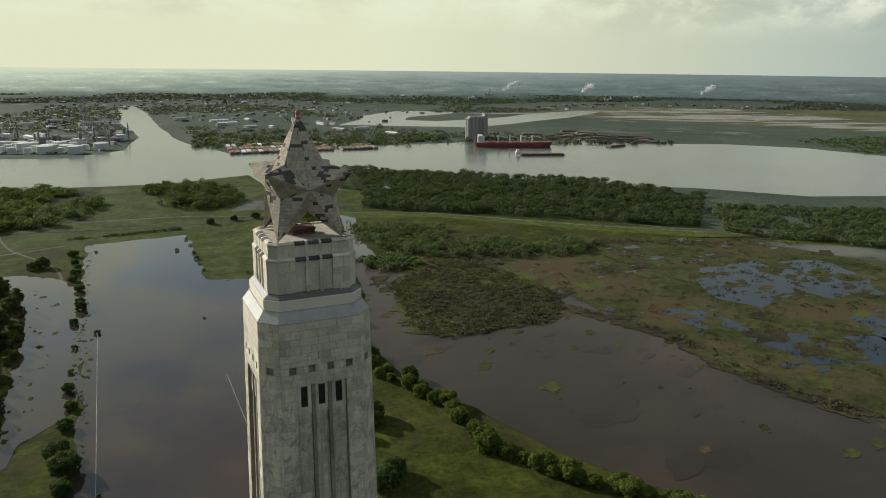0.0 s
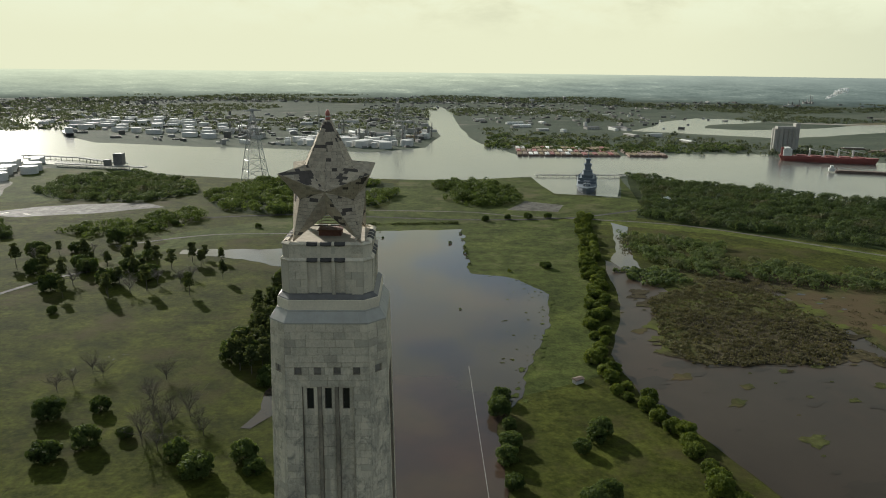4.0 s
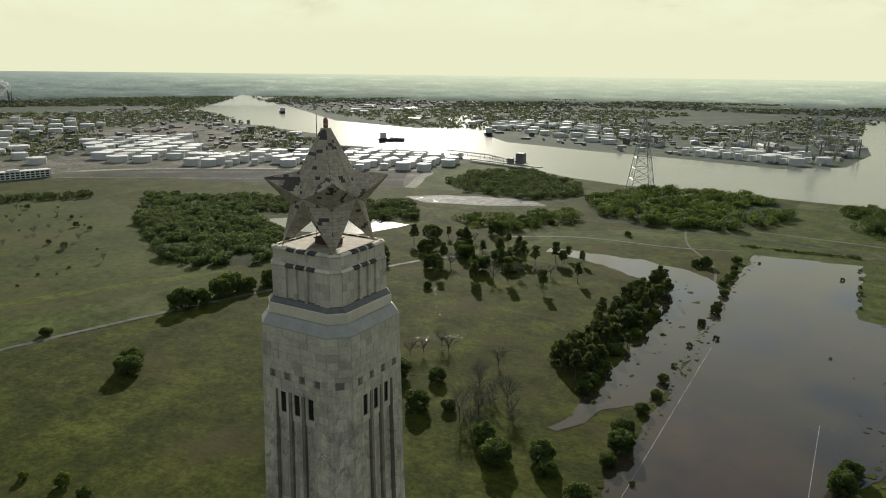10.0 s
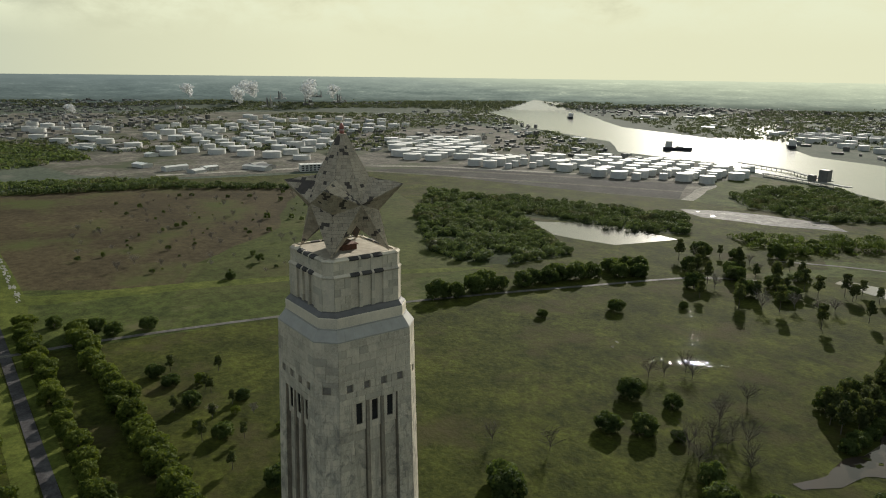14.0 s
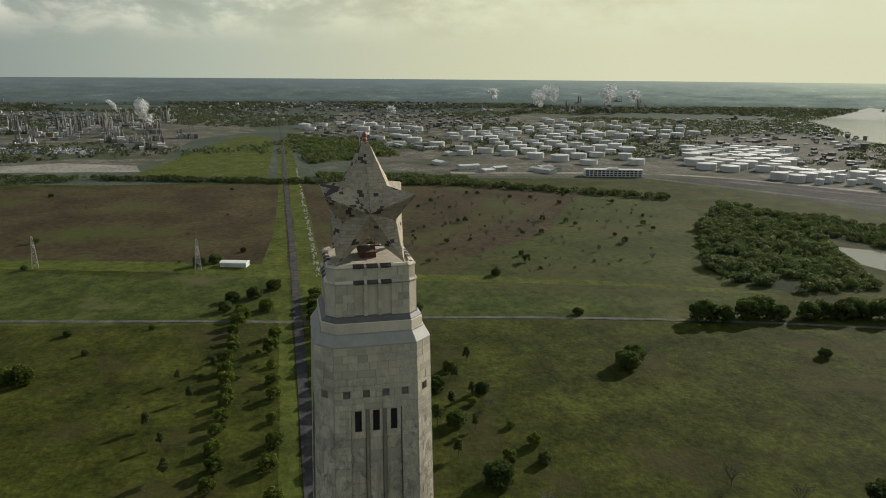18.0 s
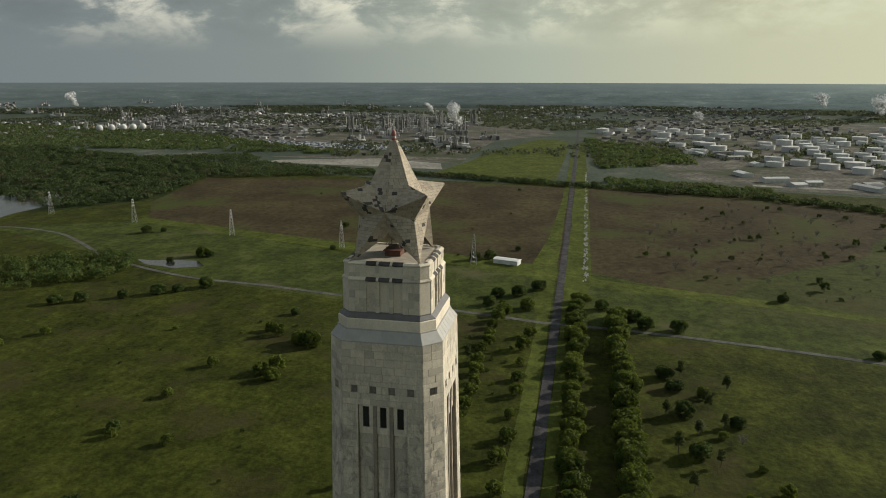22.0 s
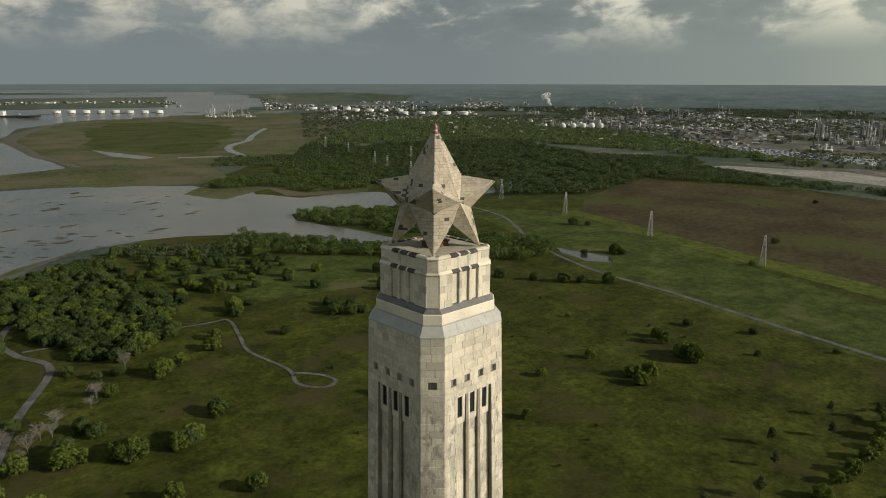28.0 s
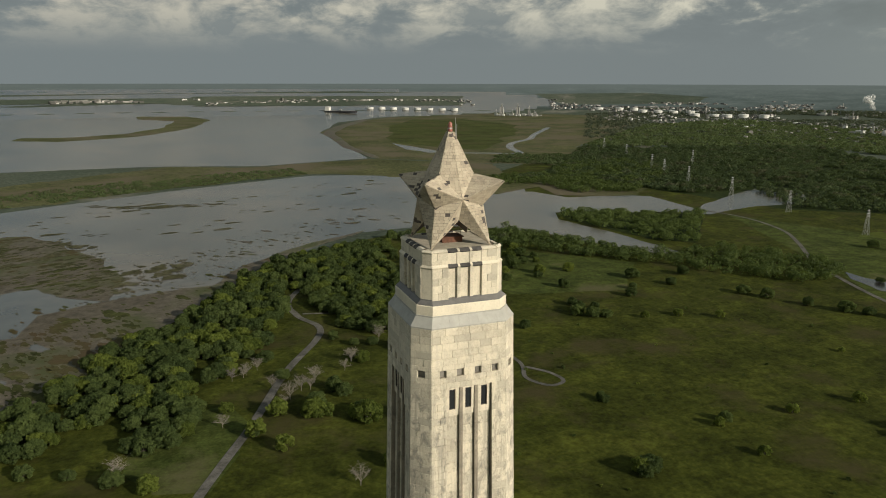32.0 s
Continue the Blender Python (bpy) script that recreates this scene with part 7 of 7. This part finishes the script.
town("bay_town", 5750, 6300, 268.5, 284, 260, 8, "pale buildings on the far bay shore", (), 2.2)
town("far_shore_town", 4950, 6200, 247, 268, 420, 10, "scattered pale buildings on the far shore", (), 1.4)
town("bay_industry", 4300, 6400, 222, 241, 900, 11, "pale plants and tanks beyond the bay", (), 1.3)
town("west_country", 2400, 4600, 165, 205, 1500, 9, "scattered roofs of the western plain")
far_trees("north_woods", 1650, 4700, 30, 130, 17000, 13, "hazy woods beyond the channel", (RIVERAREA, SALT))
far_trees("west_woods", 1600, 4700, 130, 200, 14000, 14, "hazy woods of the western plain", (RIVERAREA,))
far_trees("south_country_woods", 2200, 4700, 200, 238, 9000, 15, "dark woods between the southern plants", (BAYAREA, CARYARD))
# rows of parked vehicles and stacked pipes at the plant, too small to tell apart
vs, fs = [], []
pr = random.Random(3)
for row in range(9):
    for k in range(110):
        x = -1650 - k * 1.5 - row * 13.6
        y = -415 - k * 6.4 + row * 3.2
        if pr.random() < 0.85:
            b0 = len(vs)
            w, l, h = 1.2, 2.6, pr.uniform(1.4, 2.6)
            for zz in (0.2, h):
                for u, v in ((-w, -l), (w, -l), (w, l), (-w, l)):
                    vs.append((x + u, y + v, zz))
            fs += [tuple(b0 + i for i in q) for q in ((4, 5, 6, 7), (0, 1, 5, 4), (1, 2, 6, 5), (2, 3, 7, 6), (3, 0, 4, 7))]
me = bpy.data.meshes.new("parked_vehicles")
me.from_pydata(vs, [], fs)
tagged(link("parked_vehicles", me, VEHICLES), "long rows of parked vehicles and trailers", "vehicles", kind="stuff")


# ---- pylons ----
def pylon(x, y, h, base, turn, label, arms=3, bar_r=0.18):
    root = tagged(new("pylon"), label, "pylon")
    root.matrix_basis = Matrix.Translation((x, y, 0)) @ Matrix.Rotation(radians(turn), 4, "Z")
    n = 8
    lev = [(h * (1 - (1 - k / n) ** 1.25), base / 2 * (1 - k / n) ** 1.1 + 0.6) for k in range(n + 1)]
    for sx, sy in ((1, 1), (1, -1), (-1, -1), (-1, 1)):
        bm = bmesh.new()
        prism(bm, [[(sx * r + dx * bar_r, sy * r + dy * bar_r, z) for dx, dy in ((1, 0), (0, 1), (-1, 0), (0, -1))] for z, r in lev])
        part("leg", bm, STEEL, root)
    bm = bmesh.new()
    for (z0, r0), (z1, r1) in zip(lev, lev[1:]):
        for a, b in (((1, 1), (1, -1)), ((1, -1), (-1, -1)), ((-1, -1), (-1, 1)), ((-1, 1), (1, 1))):
            bar(bm, (a[0] * r0, a[1] * r0, z0), (b[0] * r1, b[1] * r1, z1), bar_r * 0.6, 3)
            bar(bm, (b[0] * r0, b[1] * r0, z0), (a[0] * r1, a[1] * r1, z1), bar_r * 0.6, 3)
            bar(bm, (a[0] * r1, a[1] * r1, z1), (b[0] * r1, b[1] * r1, z1), bar_r * 0.6, 3)
    part("lattice", bm, STEEL, root)
    for k in range(arms):
        z = h * (0.97 - 0.13 * k)
        w = h * 0.13 * (1 + 0.25 * (k == 1))
        for s in (-1, 1):
            bm = bmesh.new()
            e = bar_r * 1.3
            prism(bm, [[(0, -e, z), (0, e, z), (0, e, z + h * 0.035), (0, -e, z + h * 0.035)], [(s * w, -e * 0.6, z), (s * w, e * 0.6, z), (s * w, e * 0.6, z + e), (s * w, -e * 0.6, z + e)]])
            bmesh.ops.recalc_face_normals(bm, faces=bm.faces)
            part("crossarm", bm, STEEL, root)
    return root


for x, y in ((-610, -85), (-648, -233), (-684, -378), (-727, -532), (-756, -674), (-782, -812), (-812, -950), (-845, -1060), (-876, -1140)):
    pylon(x, y, 30, 4.4, 15, "slim lattice power pylon in the prairie", 3, 0.11)
for x, y in ((-1010, -1180), (-960, -1350), (-1010, -1520)):
    pylon(x, y, 30, 4.4, 15, "slim lattice power pylon among the woods", 3, 0.11)
pylon(-256, 1062, 112, 34, 30, "huge lattice river-crossing pylon on the bank", 3, 0.55)
pylon(-60, 1840, 100, 30, 30, "tall lattice pylon across the channel", 3, 0.5)
pylon(1700, 1000, 100, 30, 30, "tall lattice pylon in the far marsh", 3, 0.5)


# ---- ships, barges, docks ----
def hull(length, beam, depth, sheer=1.0, rake=0.14, n=12):
    """A hull: pointed bow at +x, rounded stern."""
    bm = bmesh.new()
    rows = []
    for z, w, l in ((0.0, 0.82, 0.94), (depth * 0.5, 0.96, 0.97), (depth, 1.0, 1.0)):
        row = []
        prof = ((-0.5, 0.55), (-0.47, 0.85), (-0.36, 1.0), (0.26, 1.0), (0.38, 0.8), (0.46, 0.4), (0.5, 0.0))
        for u, k in prof:
            row.append((u * length * l + rake * 0, k * beam / 2 * w, z + (sheer if z == depth and u > 0.3 else 0)))
        for u, k in prof[-2::-1]:
            row.append((u * length * l, -k * beam / 2 * w, z + (sheer if z == depth and u > 0.3 else 0)))
        rows.append(row)
    prism(bm, rows)
    bmesh.ops.recalc_face_normals(bm, faces=bm.faces)
    return bm


def vessel(name, x, y, turn, length, beam, depth, mat, label):
    root = tagged(new(name), label, "ship")
    x, y, z, f = lay(x, y)
    root.matrix_basis = Matrix.Translation((x, y, z)) @ Matrix.Rotation(radians(turn), 4, "Z") @ Matrix.Diagonal((f, f, f, 1))
    part("hull", hull(length, beam, depth), mat, root)
    return root


def slab(root, name, mat, *dims):
    bm = bmesh.new()
    for d in dims:
        box(bm, *d)
    return part(name, bm, mat, root)


bulk = vessel("bulk_carrier", 823, 1352, -20, 182, 28, 11, REDHULL, "red-hulled bulk carrier moored with deck cranes")
slab(bulk, "deckhouse", ROOFWHITE, (-84, -11, 11, -68, 11, 24), (-82, -14, 24, -72, 14, 27))
slab(bulk, "funnel", REDHULL, (-88, -3, 11, -83, 3, 27))
for k in range(5):
    slab(bulk, "hatch", REDHULL, (-58 + k * 26, -9, 11, -40 + k * 26, 9, 13.2))
for k in range(4):
    c = slab(bulk, "crane_post", TANKWHITE, (-36 + k * 26, -1.5, 11, -33 + k * 26, 1.5, 27))
    bm = bmesh.new()
    bar(bm, (-34 + k * 26, 0, 25), (-14 + k * 26, 0, 21), 0.7)
    part("jib", bm, TANKWHITE, c)
tanker = vessel("tanker", -824, -3770, 140, 200, 30, 9, DARKHULL, "dark tanker with white superstructure at the bay dock")
slab(tanker, "deckhouse", TANKWHITE, (-88, -13, 9, -66, 13, 30))
slab(tanker, "deck_gear", STEEL, (-60, -2, 9, 80, 2, 12), (-4, -8, 12, 4, 8, 18))
bat = vessel("battleship", 262, 1030, -103, 150, 30, 8, NAVY, "old blue-grey battleship museum in its basin")
slab(bat, "superstructure", NAVY, (-40, -13.5, 8, 30, 13.5, 12.5), (-30, -11, 12.5, 28, 11, 17), (-18, -8, 17, 24, 8, 22))
bm = bmesh.new()
prism(bm, [[(18 + sx * w, sy * w, z) for sx, sy in ((1, -0.8), (1, 0.8), (0.5, 1), (-0.5, 1), (-1, 0.8), (-1, -0.8), (-0.5, -1), (0.5, -1))] for z, w in ((21, 8), (27, 6.6), (27, 7.4), (28.5, 7.4), (28.5, 5.4), (35, 4.6), (35, 6.0), (38, 6.0), (38, 3.6), (43, 3.2), (43, 4.2), (45.5, 4.0))])
part("bridge_tower", bm, NAVY, bat)
bm = bmesh.new()
prism(bm, [ring(r, z, 14, -2, 0) for r, z in ((5.0, 21), (4.6, 35), (4.9, 35), (4.9, 36.5))])
part("funnel", bm, NAVY, bat)
slab(bat, "after_tower", NAVY, (-28, -5, 17, -18, 5, 24), (-26, -3, 24, -20, 3, 38))
for k in range(4):
    for sy in (-1, 1):
        bm = bmesh.new()
        tube(bm, 2.2, 12.5, 1.9, 16.0, 10, -24 + k * 13, sy * 11.5)
        bar(bm, (-24 + k * 13, sy * 11.5, 14.6), (-24 + k * 13, sy * 16.5, 15.6), 0.3, 5)
        part("side_gun", bm, NAVY, bat)
bm = bmesh.new()
bar(bm, (18, 0, 45), (18, 0, 58), 0.5)
bar(bm, (18, -7, 50), (18, 7, 50), 0.35)
bar(bm, (-23, 0, 38), (-23, 0, 50), 0.4)
part("mast", bm, NAVY, bat)
for u in (34, 48, -36, -50):
    tz = 9 if abs(u) > 40 else 11
    tr = slab(bat, "turret", NAVY, (u - 5, -5, 8, u + 5, 5, tz + 3))
    bm = bmesh.new()
    for sy in (-1.6, 1.6):
        bar(bm, (u, sy, tz + 1.4), (u + (15 if u > 0 else -15), sy, tz + 2.0), 0.5, 6)
    part("gun", bm, NAVY, tr)


def barge_thing(x, y, turn, mat=None, l=60, w=11, label="flat rusty river barge"):
    root = tagged(new("barge"), label, "barge", "barge fleet")
    root.matrix_basis = Matrix.Translation((x, y, 0.2)) @ Matrix.Rotation(radians(turn), 4, "Z")
    bm = bmesh.new()
    prism(bm, [[(-l / 2, -w / 2, 0), (l / 2 - 4, -w / 2, 0), (l / 2 - 4, w / 2, 0), (-l / 2, w / 2, 0)], [(-l / 2, -w / 2, 3), (l / 2, -w / 2, 3), (l / 2, w / 2, 3), (-l / 2, w / 2, 3)]])
    part("hull", bm, BARGE, root)
    slab(root, "cover", mat or BARGE, (-l / 2 + 4, -w / 2 + 1, 3, l / 2 - 5, w / 2 - 1, 4.6))
    return root


bg = random.Random(9)
for i in range(3):
    for j in range(19):
        if bg.random() < 0.93:
            barge_thing(212 + j * 11.4 + i * 5 + bg.uniform(-0.6, 0.6), 1442 + i * 57 + bg.uniform(-3, 3), 84, bg.choice((SAND, REDHULL, BARGE, TANKGREY, SAND)), 52, 10)
for i in range(2):
    for j in range(7):
        barge_thing(446 + j * 11.6 + i * 4, 1440 + i * 57 + bg.uniform(-3, 3), 84, bg.choice((SAND, BARGE, SAND)), 52, 10)
for i in range(4):
    for j in range(7):
        if bg.random() < 0.8:
            barge_thing(1085 + j * 20 + i * 15, 1395 - j * 14 + i * 40, -35, bg.choice((CONCRETE, SAND, BARGE, SAND)), 52, 11)
for j in range(9):
    barge_thing(1070 + bg.uniform(-60, 130), 1560 + bg.uniform(-60, 90), -15 + bg.uniform(-6, 6), bg.choice((CONCRETE, BARGE, SAND)), 52, 11)
tow = barge_thing(800, 1192, -18, BARGE, 92, 16, "loaded barge pushed by a towboat")
slab(tow, "wheelhouse", TANKWHITE, (-58, -4, 2, -48, 4, 8), (-56, -3, 8, -51, 3, 12))
barge_thing(1056, 1277, 16, BARGE, 62, 13, "lone dark barge under way")
for x, y, tn, l in ((-1005, 1465, 32, 70), (-900, 1800, 120, 110), (-2040, 2176, 140, 70)):
    v = vessel("moored_tanker", x, y, tn, l, 22, 8, DARKHULL, "dark tanker moored at a terminal")
    slab(v, "deckhouse", TANKWHITE, (-l / 2 + 6, -9, 8, -l / 2 + 22, 9, 22))
    slab(v, "deck_pipes", STEEL, (-l / 2 + 30, -2, 8, l / 2 - 20, 2, 10.5))
pier = tagged(new("terminal_pier"), "long steel loading pier with a dark pipe trestle", "pier")
for (x0, y0), (x1, y1) in (((-640, 1215), (-470, 1175)), ((-760, 1330), (-640, 1300)), ((-640, 1300), (-520, 1215))):
    bm = bmesh.new()
    d = Vector((x1 - x0, y1 - y0, 0))
    a = math.atan2(d.y, d.x)
    box(bm, 0, -5, 4.5, d.length, 5, 6, Matrix.Translation((x0, y0, 0)) @ Matrix.Rotation(a, 4, "Z"))
    part("deck", bm, CONCRETE, pier)
    for k in range(int(d.length / 12)):
        p = Vector((x0, y0, 0)) + d * (k * 12 / d.length)
        bm = bmesh.new()
        bar(bm, (p.x, p.y, -1), (p.x, p.y, 4.6), 0.6, 6)
        part("pier_post", bm, CONCRETE, pier)
slab(pier, "loading_tower", PLANT, (-530, 1190, 6, -515, 1205, 26), (-545, 1185, 6, -535, 1195, 16))
silo = tagged(new("grain_silo"), "grey concrete grain silos in two joined ranks", "silo")
for i in range(5):
    for j in range(2):
        bm = bmesh.new()
        tube(bm, 5.4, 0, 5.4, 52, 16, 808 + i * 9.6, 1545 - i * 2 + j * 10)
        part("cylinder", bm, CONCRETE, silo)
slab(silo, "headhouse", CONCRETE, (806, 1538, 52, 850, 1552, 57), (846, 1536, 0, 856, 1550, 64))
# footbridge and quay of the battleship basin, park pavilion, hut by the track
quay = tagged(new("basin_footbridge"), "long footbridge closing the ship basin", "bridge")
slab(quay, "deck", CONCRETE, (196, 1128, 2.4, 352, 1132, 3.2))
for k in range(14):
    slab(quay, "bridge_post", CONCRETE, (200 + k * 11, 1129, -1, 201 + k * 11, 1131, 2.4))
slab(quay, "rail", STEEL, (196, 1128, 4.1, 352, 1128.2, 4.3), (196, 1131.8, 4.1, 352, 1132, 4.3))
hut = shed(98, 321, 5.5, 3.6, 2.6, 30, CONCRETE, "small_hut", "small grey hut beside the dirt track", 0.2, BARGE)
tent = shed(345, 905, 16, 10, 3.2, 40, ROOFWHITE, "white_marquee", "white roofed pavilion near the basin", 0.35)
# coping of the old pool just showing in the flood
for x, y0, y1 in ((-33.0, 130, 446), (36.0, 120, 345)):
    bm = bmesh.new()
    box(bm, x - 0.11, y0, 0.0, x + 0.11, y1, 0.30)
    tagged(obj("pool_coping", bm, CONCRETE), "thin stone coping of the drowned pool edge", kind="structure")


def plume(x, y, z, w, h, lean, label="white steam plume rising from a plant"):
    """Drifting steam, built of many soft lobes."""
    x, y, zz, f = lay(x, y)
    rng = np.random.default_rng(int(abs(x)))
    balls = []
    for k in range(26):
        t = (k + 0.5) / 26
        balls.append((x + lean[0] * t * h + rng.normal() * w * 0.25 * (0.4 + t), y + lean[1] * t * h + rng.normal() * w * 0.25 * (0.4 + t), zz + (z + t * h) * f, w * (0.25 + 0.6 * t) * rng.uniform(0.5, 1) * f, w * (0.25 + 0.5 * t) * rng.uniform(0.5, 1) * f))
    v, fc = leaf_cloud(rng, balls, w * 0.16, 40 / w**2 * 3)
    tagged(link("steam_plume", mesh_of("steam_plume", v, fc, STEAM)), label, "steam")


m, t, b = material("steam", 1.0)
b.inputs["Base Color"].default_value = (0.85, 0.85, 0.83, 1)
b.inputs["Alpha"].default_value = 0.35
STEAM = m
for a in ((-2323, -397, 22, 28, 62, (0.5, -0.3)), (-2700, -560, 40, 12, 40, (0.9, -0.5)), (-3300, 1250, 30, 36, 58, (2.0, -1.0)), (-3500, 1700, 30, 42, 64, (2.0, -1.0)), (-4000, 1600, 30, 44, 72, (2.0, -1.0)), (-4300, 2100, 30, 48, 78, (2.0, -1.0)), (-3700, 1950, 30, 34, 62, (2.0, -1.0)), (-4200, 1300, 30, 34, 60, (2.0, -1.0)), (-4600, 1800, 30, 44, 66, (2.0, -1.0)), (-3000, 480, 15, 18, 26, (1.8, -1.0)), (-3300, -2600, 30, 24, 60, (0.5, -0.3)), (2300, 4000, 30, 24, 50, (1.2, -0.6)), (2700, 3700, 30, 24, 44, (1.2, -0.6)), (3300, 3300, 30, 24, 46, (1.2, -0.6))):
    plume(*a)

# ---- stones of the monument, last ----
joined("shaft_masonry", blocks_far, STONE, tower)["kind"] = "stuff"
for s in blocks_near:
    me = bpy.data.meshes.new("stone")
    me.from_pydata(block_verts(*s), [], BLOCK_FACES)
    link("stone", me, STONE, tower)
verts, faces = [], []
for q in slabs:
    n = len(verts)
    verts += q
    faces += [tuple(n + i for i in f) for f in SLAB_FACES]
me = bpy.data.meshes.new("star_facing")
me.from_pydata(verts, [], faces)
me.update()
link("star_facing", me, STARSTONE, tower)["kind"] = "stuff"
